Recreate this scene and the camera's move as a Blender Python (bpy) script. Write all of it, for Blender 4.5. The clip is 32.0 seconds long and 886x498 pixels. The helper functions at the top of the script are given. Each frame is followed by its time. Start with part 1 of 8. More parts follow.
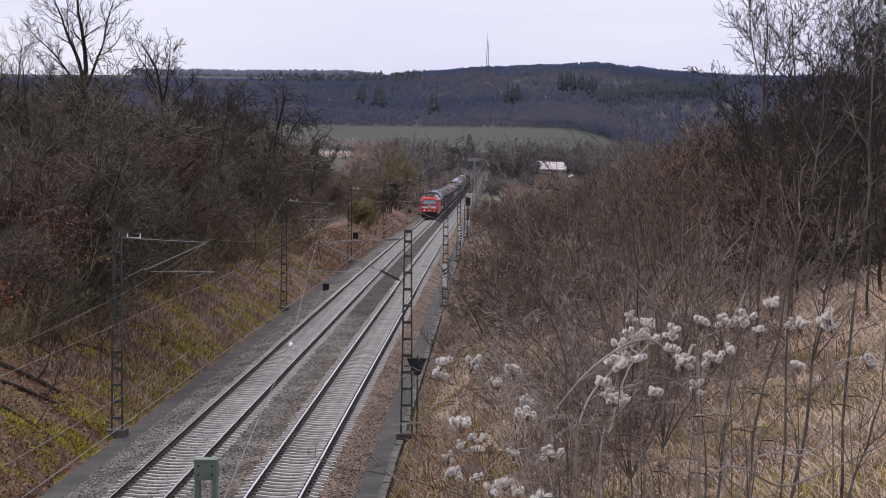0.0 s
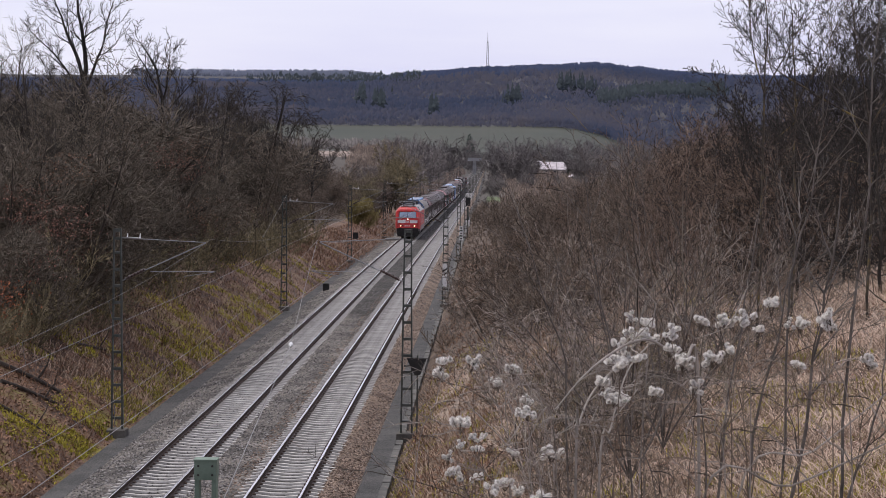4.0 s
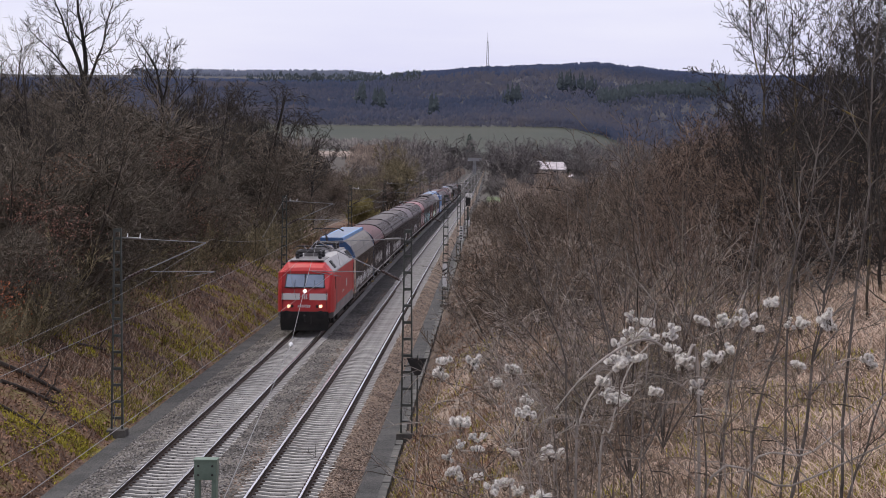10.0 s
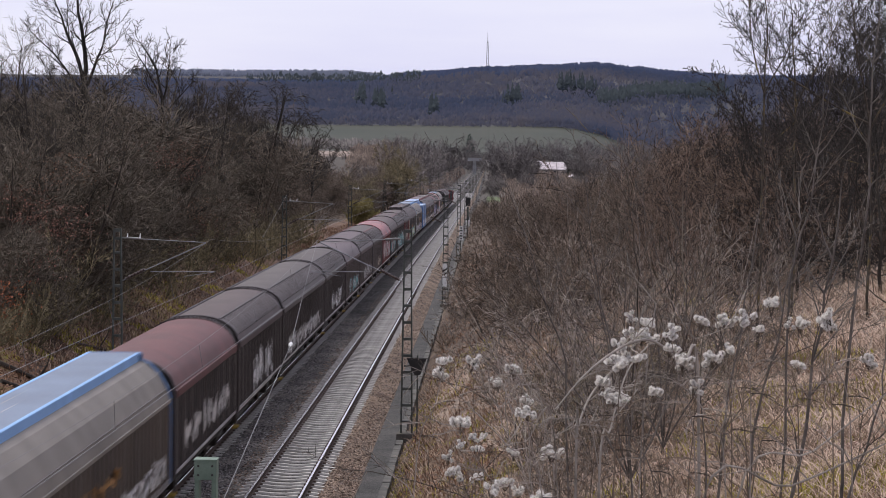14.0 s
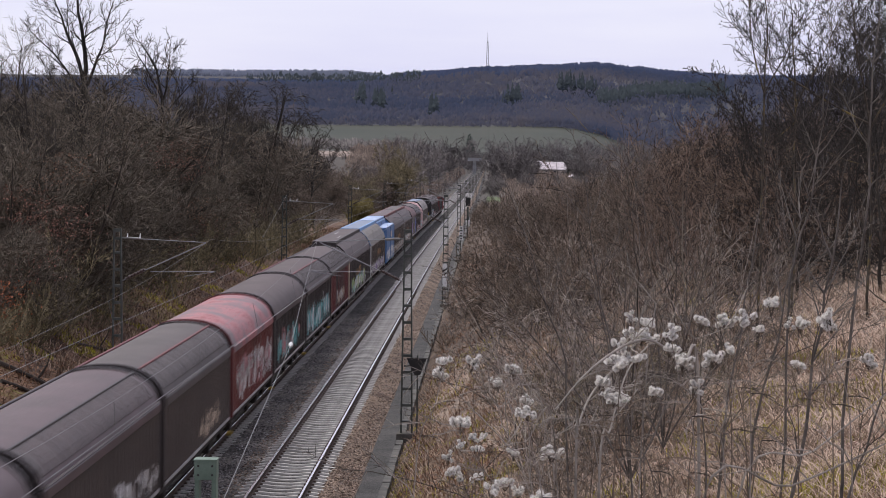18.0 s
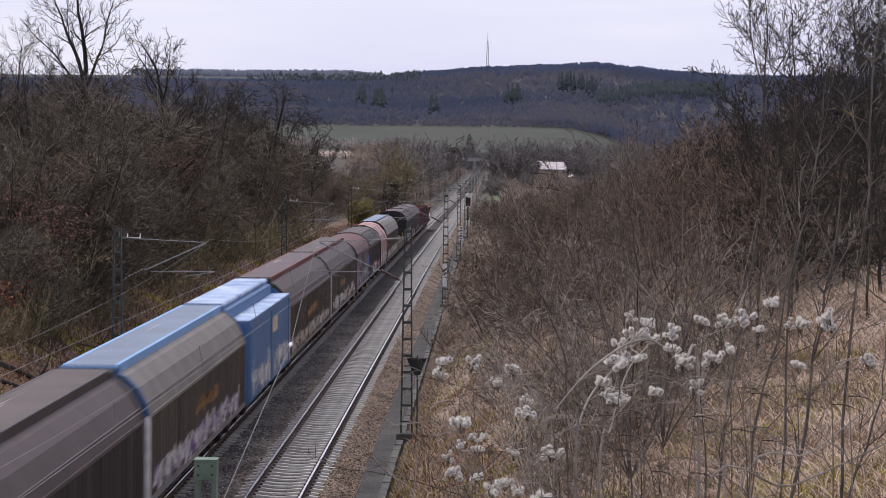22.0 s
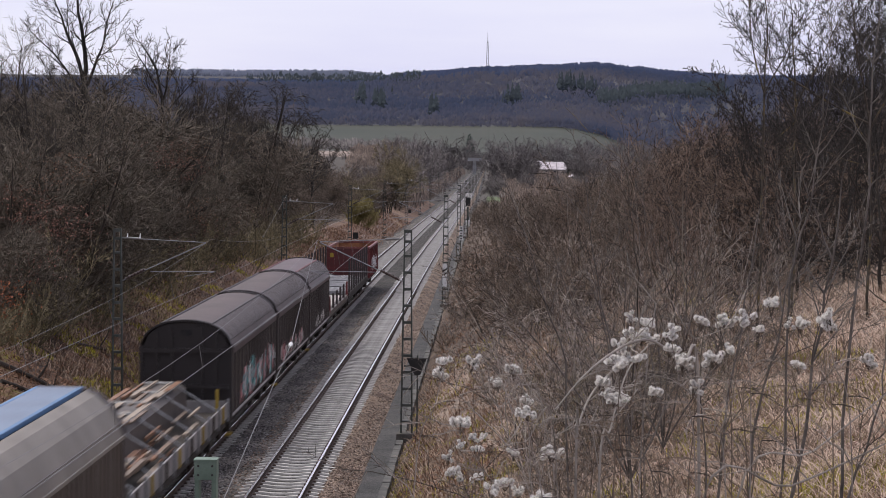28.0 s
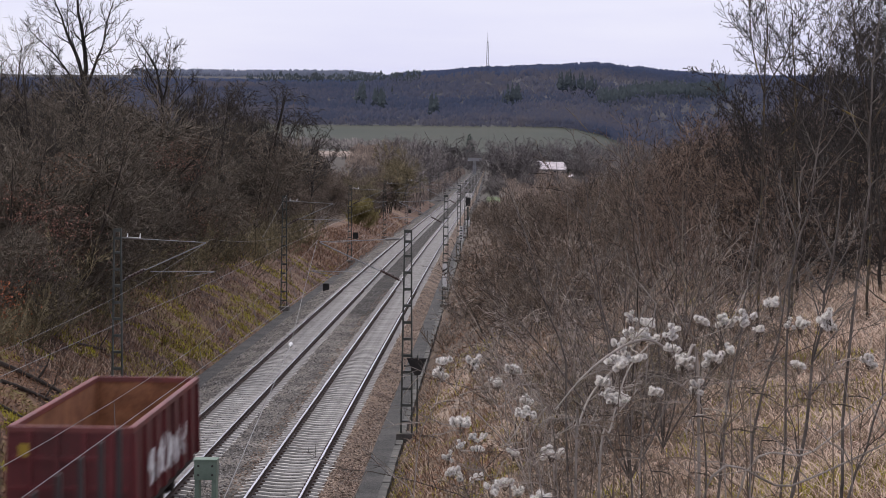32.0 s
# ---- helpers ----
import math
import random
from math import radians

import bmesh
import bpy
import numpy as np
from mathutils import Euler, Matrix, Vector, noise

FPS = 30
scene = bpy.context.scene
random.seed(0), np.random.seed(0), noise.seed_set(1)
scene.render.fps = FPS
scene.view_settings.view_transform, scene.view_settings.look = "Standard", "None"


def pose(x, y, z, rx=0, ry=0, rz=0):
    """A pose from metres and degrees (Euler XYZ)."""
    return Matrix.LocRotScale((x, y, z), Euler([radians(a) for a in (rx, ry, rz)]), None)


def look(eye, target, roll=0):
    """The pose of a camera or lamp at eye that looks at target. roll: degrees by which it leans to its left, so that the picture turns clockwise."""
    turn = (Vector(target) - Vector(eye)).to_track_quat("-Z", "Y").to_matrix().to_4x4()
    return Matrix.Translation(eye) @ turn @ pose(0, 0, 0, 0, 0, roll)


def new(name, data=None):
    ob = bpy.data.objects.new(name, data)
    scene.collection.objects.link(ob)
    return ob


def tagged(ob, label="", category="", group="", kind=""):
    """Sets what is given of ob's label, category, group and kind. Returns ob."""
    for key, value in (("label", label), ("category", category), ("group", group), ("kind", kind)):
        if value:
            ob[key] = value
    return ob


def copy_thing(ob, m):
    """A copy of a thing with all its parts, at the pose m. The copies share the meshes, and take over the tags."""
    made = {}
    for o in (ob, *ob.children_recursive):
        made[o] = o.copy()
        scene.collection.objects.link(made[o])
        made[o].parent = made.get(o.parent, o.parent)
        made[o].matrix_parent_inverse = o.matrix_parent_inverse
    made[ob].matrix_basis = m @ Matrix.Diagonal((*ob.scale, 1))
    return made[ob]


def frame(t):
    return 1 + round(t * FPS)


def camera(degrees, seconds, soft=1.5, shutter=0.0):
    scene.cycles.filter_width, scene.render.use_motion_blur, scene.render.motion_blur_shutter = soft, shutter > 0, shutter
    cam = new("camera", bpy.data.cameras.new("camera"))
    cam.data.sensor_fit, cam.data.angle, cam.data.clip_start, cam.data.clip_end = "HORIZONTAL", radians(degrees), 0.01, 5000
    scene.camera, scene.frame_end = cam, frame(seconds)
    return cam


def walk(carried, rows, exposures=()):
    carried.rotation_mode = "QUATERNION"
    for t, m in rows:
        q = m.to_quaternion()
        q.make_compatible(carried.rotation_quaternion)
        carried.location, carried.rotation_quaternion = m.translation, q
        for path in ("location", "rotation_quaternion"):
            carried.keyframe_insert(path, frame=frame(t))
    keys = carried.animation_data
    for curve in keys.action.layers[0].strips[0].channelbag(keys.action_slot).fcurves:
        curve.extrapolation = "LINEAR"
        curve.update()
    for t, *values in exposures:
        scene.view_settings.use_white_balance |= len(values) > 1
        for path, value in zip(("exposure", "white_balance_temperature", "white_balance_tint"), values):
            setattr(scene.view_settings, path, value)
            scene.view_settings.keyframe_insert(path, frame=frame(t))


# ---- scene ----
EYE = (0.0, 0.0, 9.6465)
cam = camera(24.07, 32.0, soft=0.55, shutter=0.8)
VIEW = look(EYE, (-2.30151, 99.858425, 9.6465 - 4.79563), 0.57)
walk(cam, [(0.0, VIEW), (32.0, VIEW)])

# ---------------------------------------------------------------- light
world = bpy.data.worlds.new("sky")
scene.world = world
world.use_nodes = True
wn, wl = world.node_tree.nodes, world.node_tree.links
wn.clear()
SUN_EL, SUN_AZ = radians(62), radians(300)      # azimuth clockwise from +y
w_sky = wn.new("ShaderNodeTexSky")
w_sky.sky_type = "NISHITA"
w_sky.sun_disc = False
w_sky.sun_elevation, w_sky.sun_rotation = SUN_EL, SUN_AZ
w_map = wn.new("ShaderNodeMapping")
w_map.inputs["Scale"].default_value = (1.0, 1.0, 7.0)
w_co = wn.new("ShaderNodeTexCoord")
w_no = wn.new("ShaderNodeTexNoise")
w_no.inputs["Scale"].default_value = 2.6
w_no.inputs["Detail"].default_value = 6
w_ra = wn.new("ShaderNodeValToRGB")
w_ra.color_ramp.elements[0].position, w_ra.color_ramp.elements[0].color = 0.33, (8.0, 7.93, 10.5, 1)
w_ra.color_ramp.elements[1].position, w_ra.color_ramp.elements[1].color = 0.68, (10.05, 9.87, 11.2, 1)
w_mix = wn.new("ShaderNodeMixRGB")
w_mix.inputs[0].default_value = 0.88
w_bg = wn.new("ShaderNodeBackground")
w_bg.inputs["Strength"].default_value = 0.091
w_out = wn.new("ShaderNodeOutputWorld")
wl.new(w_co.outputs["Generated"], w_map.inputs[0])
wl.new(w_map.outputs[0], w_no.inputs["Vector"])
wl.new(w_no.outputs["Fac"], w_ra.inputs[0])
wl.new(w_sky.outputs[0], w_mix.inputs[1])
wl.new(w_ra.outputs[0], w_mix.inputs[2])
wl.new(w_mix.outputs[0], w_bg.inputs[0])
wl.new(w_bg.outputs[0], w_out.inputs[0])

sun = new("sun", bpy.data.lights.new("sun", "SUN"))
sun.data.energy, sun.data.angle, sun.data.color = 2.75, radians(42), (1.0, 0.94, 0.85)
sun_dir = Vector((math.sin(SUN_AZ) * math.cos(SUN_EL), math.cos(SUN_AZ) * math.cos(SUN_EL), math.sin(SUN_EL)))
sun.matrix_world = Matrix.Translation((40, -40, 80)) @ (-sun_dir).to_track_quat("-Z", "Y").to_matrix().to_4x4()
scene.view_settings.exposure = 0.08

# ---------------------------------------------------------------- materials
def mat(name, stops, scale=4.0, rough=0.8, metal=0.0, bump=0.3, fine=40.0, rnd=0.0, stretch=(1, 1, 1), emit=None,
        spec=0.4, detail=6, island=False, bump_dist=0.02, thin=0.0, cell=0.0, cell_mix=0.5):
    """Noise-driven colour between stops, finer grain on top, bump, and a shift of value per object or island."""
    m = bpy.data.materials.new(name)
    m.use_nodes = True
    n, l = m.node_tree.nodes, m.node_tree.links
    b = n["Principled BSDF"]
    b.inputs["Metallic"].default_value = metal
    b.inputs["Specular IOR Level"].default_value = spec
    co, mp = n.new("ShaderNodeTexCoord"), n.new("ShaderNodeMapping")
    mp.inputs["Scale"].default_value = stretch
    l.new(co.outputs["Object"], mp.inputs[0])
    a, f = n.new("ShaderNodeTexNoise"), n.new("ShaderNodeTexNoise")
    a.inputs["Scale"].default_value, a.inputs["Detail"].default_value = scale, detail
    f.inputs["Scale"].default_value, f.inputs["Detail"].default_value = fine, 4
    l.new(mp.outputs[0], a.inputs["Vector"])
    l.new(mp.outputs[0], f.inputs["Vector"])
    mx = n.new("ShaderNodeMath")
    mx.operation = "MULTIPLY_ADD"
    mx.inputs[1].default_value, mx.inputs[2].default_value = 0.45, -0.225
    l.new(f.outputs["Fac"], mx.inputs[0])
    ad = n.new("ShaderNodeMath")
    l.new(a.outputs["Fac"], ad.inputs[0])
    l.new(mx.outputs[0], ad.inputs[1])
    last = ad
    if rnd:
        src = n.new("ShaderNodeNewGeometry").outputs["Random Per Island"] if island else n.new("ShaderNodeObjectInfo").outputs["Random"]
        r = n.new("ShaderNodeMath")
        r.operation = "MULTIPLY_ADD"
        r.inputs[1].default_value, r.inputs[2].default_value = rnd, -rnd / 2
        l.new(src, r.inputs[0])
        last = n.new("ShaderNodeMath")
        l.new(ad.outputs[0], last.inputs[0])
        l.new(r.outputs[0], last.inputs[1])
    if cell:                      # crushed stones: one value for each
        vo, vm, va = n.new("ShaderNodeTexVoronoi"), n.new("ShaderNodeMath"), n.new("ShaderNodeMath")
        vo.inputs["Scale"].default_value = cell
        l.new(mp.outputs[0], vo.inputs["Vector"])
        sx_ = n.new("ShaderNodeSeparateColor")
        l.new(vo.outputs["Color"], sx_.inputs[0])
        vm.operation = "MULTIPLY_ADD"
        vm.inputs[1].default_value, vm.inputs[2].default_value = cell_mix, -cell_mix / 2
        l.new(sx_.outputs[0], vm.inputs[0])
        l.new(last.outputs[0], va.inputs[0])
        l.new(vm.outputs[0], va.inputs[1])
        last = va
    ramp = n.new("ShaderNodeValToRGB")
    el = ramp.color_ramp.elements
    while len(el) < len(stops):
        el.new(0.5)
    for e, (pos, col) in zip(el, stops):
        e.position, e.color = pos, (*col, 1)
    l.new(last.outputs[0], ramp.inputs[0])
    l.new(ramp.outputs[0], b.inputs["Base Color"])
    rr = n.new("ShaderNodeMapRange")
    rr.inputs["To Min"].default_value, rr.inputs["To Max"].default_value = max(rough - 0.12, 0.03), min(rough + 0.12, 1)
    l.new(f.outputs["Fac"], rr.inputs[0])
    l.new(rr.outputs[0], b.inputs["Roughness"])
    if bump:
        bp = n.new("ShaderNodeBump")
        bp.inputs["Strength"].default_value, bp.inputs["Distance"].default_value = bump, bump_dist
        l.new(vo.outputs["Distance"] if cell else f.outputs["Fac"], bp.inputs["Height"])
        bp.invert = cell > 0
        l.new(bp.outputs[0], b.inputs["Normal"])
    if thin:                      # thin blades let light through
        tr_, mix_ = n.new("ShaderNodeBsdfTranslucent"), n.new("ShaderNodeMixShader")
        mix_.inputs[0].default_value = thin
        l.new(ramp.outputs[0], tr_.inputs[0])
        l.new(b.outputs[0], mix_.inputs[1])
        l.new(tr_.outputs[0], mix_.inputs[2])
        l.new(mix_.outputs[0], n["Material Output"].inputs[0])
    if emit:
        b.inputs["Emission Color"].default_value, b.inputs["Emission Strength"].default_value = (*emit[0], 1), emit[1]
    return m


def duo(lo, hi):
    return [(0.3, lo), (0.7, hi)]


def shade(c, k):
    return tuple(min(1.0, v * k) for v in c)


def paint(name, c, var=0.25, rough=0.6, scale=1.2, stretch=(1, 1, 1), metal=0.0):
    return mat(name, duo(shade(c, 1 - var), shade(c, 1 + var)), scale=scale, fine=25, rough=rough, bump=0.1, stretch=stretch, metal=metal)


M_BANK = mat("litter_and_moss", [(0.30, (0.022, 0.014, 0.010)), (0.43, (0.075, 0.040, 0.025)), (0.52, (0.15, 0.088, 0.055)), (0.61, (0.125, 0.098, 0.026)), (0.78, (0.23, 0.20, 0.03))],
             scale=0.33, fine=5, bump=0.9, bump_dist=0.15, rough=0.95)
M_STRAWBANK = mat("dry_grass_ground", [(0.3, (0.08, 0.058, 0.044)), (0.5, (0.18, 0.135, 0.105)), (0.7, (0.34, 0.265, 0.21))],
                  scale=0.4, fine=6, bump=0.9, bump_dist=0.15, rough=0.95)
M_BROWNBANK = mat("brown_leaf_bank", [(0.3, (0.06, 0.038, 0.027)), (0.5, (0.135, 0.082, 0.058)), (0.62, (0.19, 0.12, 0.085)), (0.75, (0.15, 0.13, 0.05))], scale=0.3, fine=5, bump=0.9, bump_dist=0.15, rough=0.95)
M_SCRUB = mat("brown_scrub_ground", [(0.3, (0.045, 0.030, 0.022)), (0.55, (0.09, 0.062, 0.045)), (0.75, (0.15, 0.105, 0.075))], scale=0.4, fine=6, bump=0.9, bump_dist=0.15, rough=0.95)
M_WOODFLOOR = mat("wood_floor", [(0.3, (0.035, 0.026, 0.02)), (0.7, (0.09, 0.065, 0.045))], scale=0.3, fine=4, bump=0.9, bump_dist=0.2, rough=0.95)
M_BED = mat("trackbed_grit", duo((0.06, 0.055, 0.052), (0.14, 0.125, 0.115)), scale=1.5, fine=28, bump=0.6, rough=0.95)
M_MEADOW = mat("far_meadow", [(0.35, (0.026, 0.034, 0.025)), (0.65, (0.043, 0.045, 0.034))], scale=0.006, fine=0.05, bump=0, rough=0.95)
M_FIELD = mat("ploughed_field", duo((0.19, 0.145, 0.122), (0.27, 0.212, 0.18)), scale=0.02, fine=0.2, bump=0, rough=0.95)
M_LAWN = mat("valley_lawn", duo((0.06, 0.08, 0.03), (0.085, 0.115, 0.04)), scale=0.05, fine=0.5, bump=0, rough=0.95)
# Greyed for distance haze, like the valley twigs.
M_MIDWOOD = mat("meadow_foot_twigs", duo((0.085, 0.078, 0.080), (0.185, 0.168, 0.166)), scale=0.02, fine=0.3, rnd=0.4, island=True, bump=0, rough=0.95)
M_VALLEY = mat("valley_scrub_ground", duo((0.04, 0.034, 0.029), (0.075, 0.062, 0.05)), scale=0.02, fine=0.2, bump=0, rough=0.95)
M_BALLAST = mat("ballast_stone", [(0.25, (0.028, 0.025, 0.023)), (0.5, (0.082, 0.073, 0.067)), (0.8, (0.23, 0.205, 0.185))], scale=0.5, fine=9, bump=1.0, bump_dist=0.05, rough=0.95, cell=16, cell_mix=0.55)
# Crib colour includes the sleepers' shade; also the dark ballast between the tracks.
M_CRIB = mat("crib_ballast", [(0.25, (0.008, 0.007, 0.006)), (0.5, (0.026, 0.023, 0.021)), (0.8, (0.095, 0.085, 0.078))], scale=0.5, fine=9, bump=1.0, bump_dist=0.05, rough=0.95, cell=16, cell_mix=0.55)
M_RUSTBED = mat("rusty_ballast_bed", [(0.25, (0.04, 0.027, 0.02)), (0.5, (0.12, 0.085, 0.064)), (0.8, (0.30, 0.225, 0.175))], scale=0.5, fine=9, bump=1.0, bump_dist=0.05, rough=0.95, cell=16, cell_mix=0.55)
M_STONE = mat("loose_ballast", [(0.2, (0.04, 0.037, 0.037)), (0.5, (0.105, 0.098, 0.096)), (0.8, (0.30, 0.285, 0.28))], scale=8, fine=40, rnd=0.7, island=True, bump=0.2, rough=0.95)
M_BROWNSTONE = mat("rusty_ballast", [(0.2, (0.05, 0.034, 0.026)), (0.5, (0.14, 0.098, 0.076)), (0.8, (0.32, 0.245, 0.20))], scale=8, fine=40, rnd=0.7, island=True, bump=0.2, rough=0.95)
M_SLEEPER = mat("sleeper_concrete", duo((0.24, 0.23, 0.218), (0.46, 0.443, 0.425)), scale=3, fine=30, rnd=0.15, bump=0.2, rough=0.9)
M_RAILSIDE = mat("rusty_rail", duo((0.035, 0.024, 0.02), (0.085, 0.055, 0.042)), scale=3, fine=30, bump=0.2, rough=0.85)
M_RAILHEAD = mat("polished_rail", duo((0.92, 0.89, 0.82), (0.99, 0.96, 0.90)), scale=3, fine=30, stretch=(8, 0.15, 1), bump=0.0, rough=0.2, metal=1.0)
M_PATH = mat("asphalt_path", duo((0.024, 0.024, 0.025), (0.072, 0.069, 0.067)), scale=0.9, fine=18, bump=0.8, rough=0.9, cell=30, cell_mix=0.4)
M_CONCRETE = mat("weathered_concrete", duo((0.058, 0.053, 0.046), (0.135, 0.124, 0.11)), scale=2, fine=20, rnd=0.2, bump=0.3, rough=0.9)
M_TROUGH = mat("grimy_trough_concrete", duo((0.05, 0.05, 0.047), (0.11, 0.105, 0.10)), scale=2, fine=20, rnd=0.3, bump=0.3, rough=0.9)
M_MAST = mat("weathered_mast_steel", duo((0.028, 0.032, 0.028), (0.075, 0.08, 0.07)), scale=2.5, fine=20, bump=0.15, rough=0.7)
M_GREENMAST = mat("green_mast_paint", duo((0.09, 0.13, 0.10), (0.14, 0.19, 0.15)), scale=4, fine=30, bump=0.15, rough=0.65)
M_GALV = mat("galvanised_tube", duo((0.17, 0.175, 0.18), (0.31, 0.31, 0.32)), scale=6, fine=30, bump=0.05, rough=0.5, metal=0.5)
M_WIRE = mat("oxidised_wire", duo((0.14, 0.135, 0.13), (0.22, 0.215, 0.21)), scale=2, fine=20, bump=0, rough=0.5, metal=0.3)
M_PORC = paint("white_porcelain", (0.72, 0.72, 0.72), 0.08, rough=0.25)
M_INSUL = paint("brown_insulator", (0.06, 0.04, 0.035), 0.2, rough=0.3)
M_BLACK = mat("black_grime", duo((0.008, 0.008, 0.009), (0.03, 0.027, 0.025)), scale=2, fine=20, bump=0.2, rough=0.75)
M_WHITE = paint("white_signal_paint", (0.7, 0.7, 0.68), 0.1)
M_BARK = mat("dark_bark", duo((0.025, 0.02, 0.016), (0.07, 0.056, 0.045)), scale=3, fine=25, rnd=0.25, stretch=(3, 3, 0.6), bump=0.6, rough=0.95)
M_OLDBARK = mat("blackish_bark", duo((0.012, 0.010, 0.009), (0.04, 0.033, 0.028)), scale=3, fine=25, stretch=(3, 3, 0.6), bump=0.6, rough=0.95)
M_TWIG = mat("brown_twigs", duo((0.050, 0.041, 0.030), (0.155, 0.127, 0.097)), scale=0.7, fine=6, rnd=0.9, island=True, bump=0, rough=0.9)
M_TWIG_R = mat("reddish_twigs", duo((0.050, 0.039, 0.030), (0.200, 0.154, 0.118)), scale=0.6, fine=6, rnd=0.95, island=True, bump=0, rough=0.9)
M_TWIG_D = mat("dark_reddish_twigs", duo((0.028, 0.020, 0.016), (0.19, 0.135, 0.10)), scale=0.6, fine=6, rnd=0.95, island=True, bump=0, rough=0.9)
M_TWIG_G = mat("grey_stems", duo((0.05, 0.041, 0.035), (0.33, 0.285, 0.25)), scale=1.2, fine=12, rnd=0.8, island=True, bump=0.1, rough=0.85)
M_LICHEN = mat("lichen_bark", [(0.35, (0.03, 0.025, 0.02)), (0.55, (0.075, 0.06, 0.045)), (0.68, (0.16, 0.12, 0.035))], scale=2.2, fine=18, bump=0.4, rough=0.95)
M_SAPLING = mat("grey_sapling_bark", duo((0.05, 0.043, 0.038), (0.15, 0.13, 0.115)), scale=2.5, fine=14, bump=0.2, rough=0.85)
M_OLIVE = mat("olive_willow_twigs", duo((0.13, 0.110, 0.045), (0.28, 0.238, 0.095)), scale=0.8, fine=6, rnd=0.2, bump=0, rough=0.9)
M_OLIVETWIG = mat("olive_brown_twigs", duo((0.08, 0.068, 0.038), (0.25, 0.205, 0.12)), scale=0.5, fine=5, rnd=0.7, island=True, bump=0, rough=0.9)
M_BEECH = mat("withered_beech_leaves", duo((0.22, 0.068, 0.03), (0.46, 0.165, 0.075)), scale=3, fine=10, rnd=0.5, island=True, bump=0, rough=0.8)
M_PINKLEAF = mat("withered_pinkish_leaves", duo((0.13, 0.06, 0.042), (0.30, 0.15, 0.11)), scale=3, fine=10, rnd=0.5, island=True, bump=0, rough=0.8)
M_LITTER = mat("pale_dead_leaves", duo((0.085, 0.043, 0.026), (0.28, 0.165, 0.105)), scale=3, fine=10, rnd=0.6, island=True, bump=0, rough=0.85)
M_STRAW = mat("straw_blades", duo((0.19, 0.128, 0.09), (0.76, 0.605, 0.49)), scale=0.5, fine=5, rnd=0.7, island=True, thin=0.35, bump=0, rough=0.8)
M_DULLSTRAW = mat("brown_dead_grass", duo((0.10, 0.068, 0.045), (0.5, 0.38, 0.29)), scale=0.6, fine=5, rnd=0.9, island=True, thin=0.25, bump=0, rough=0.85)
M_MOSSBLADE = mat("olive_grass_blades", duo((0.15, 0.128, 0.018), (0.46, 0.41, 0.05)), scale=0.5, fine=5, rnd=0.5, island=True, bump=0, rough=0.8)
M_VINE = mat("pale_vine_bark", duo((0.13, 0.115, 0.10), (0.36, 0.325, 0.29)), scale=2, fine=15, bump=0.1, rough=0.85)
M_FLUFF = mat("seed_fluff", duo((0.68, 0.655, 0.625), (0.92, 0.90, 0.87)), scale=20, fine=60, rnd=0.3, island=True, thin=0.3, bump=0, rough=0.95)
M_SEED = paint("dark_seed", (0.05, 0.035, 0.025), 0.3)
M_EVERGREEN = mat("evergreen_needles", duo((0.022, 0.034, 0.030), (0.045, 0.06, 0.048)), scale=0.5, fine=4, rnd=0.3, bump=0, rough=0.95)
# Distance haze is put into the far hills' colours as blue.
M_FAREVER = mat("far_hazed_needles", duo((0.014, 0.022, 0.032), (0.03, 0.042, 0.052)), scale=0.02, fine=0.3, rnd=0.3, island=True, bump=0, rough=0.95)
M_FARWOOD = mat("far_hazed_wood", [(0.3, (0.053, 0.070, 0.130)), (0.5, (0.086, 0.095, 0.148)), (0.7, (0.120, 0.114, 0.142))], scale=0.006, fine=0.05, thin=0.5, rnd=0.1, island=True, bump=0, rough=0.98)
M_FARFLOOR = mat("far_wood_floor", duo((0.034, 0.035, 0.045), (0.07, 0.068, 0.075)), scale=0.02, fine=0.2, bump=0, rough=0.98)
M_HAZEWOOD = mat("distant_hazed_wood", [(0.2, (0.085, 0.10, 0.15)), (0.8, (0.11, 0.125, 0.18))], scale=0.01, fine=0.1, rnd=0.3, island=True, bump=0, rough=0.98)
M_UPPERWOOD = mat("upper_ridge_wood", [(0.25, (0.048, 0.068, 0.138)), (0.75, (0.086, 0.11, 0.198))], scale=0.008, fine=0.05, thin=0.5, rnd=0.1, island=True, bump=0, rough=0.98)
# Twig colour is lightened to carry the valley's distance haze.
M_MIDTWIG = mat("valley_twigs", duo((0.092, 0.082, 0.080), (0.20, 0.177, 0.168)), scale=0.15, fine=1, rnd=0.7, bump=0, rough=0.95)
M_BRIDGE = mat("dark_bridge_concrete", duo((0.2, 0.2, 0.205), (0.32, 0.32, 0.325)), scale=0.5, fine=5, bump=0.1, rough=0.9)
M_THICKET = mat("brown_thicket", duo((0.072, 0.056, 0.050), (0.205, 0.160, 0.140)), scale=0.05, fine=0.5, rnd=0.6, island=True, thin=0.3, bump=0, rough=0.95)
M_ROOFTILE = paint("pale_roof", (0.42, 0.38, 0.40), 0.3, scale=0.5)
M_WALLWHITE = paint("house_wall", (0.17, 0.155, 0.15), 0.15, scale=0.3)
M_GLASSDARK = paint("dark_window", (0.03, 0.035, 0.045), 0.2, rough=0.15)


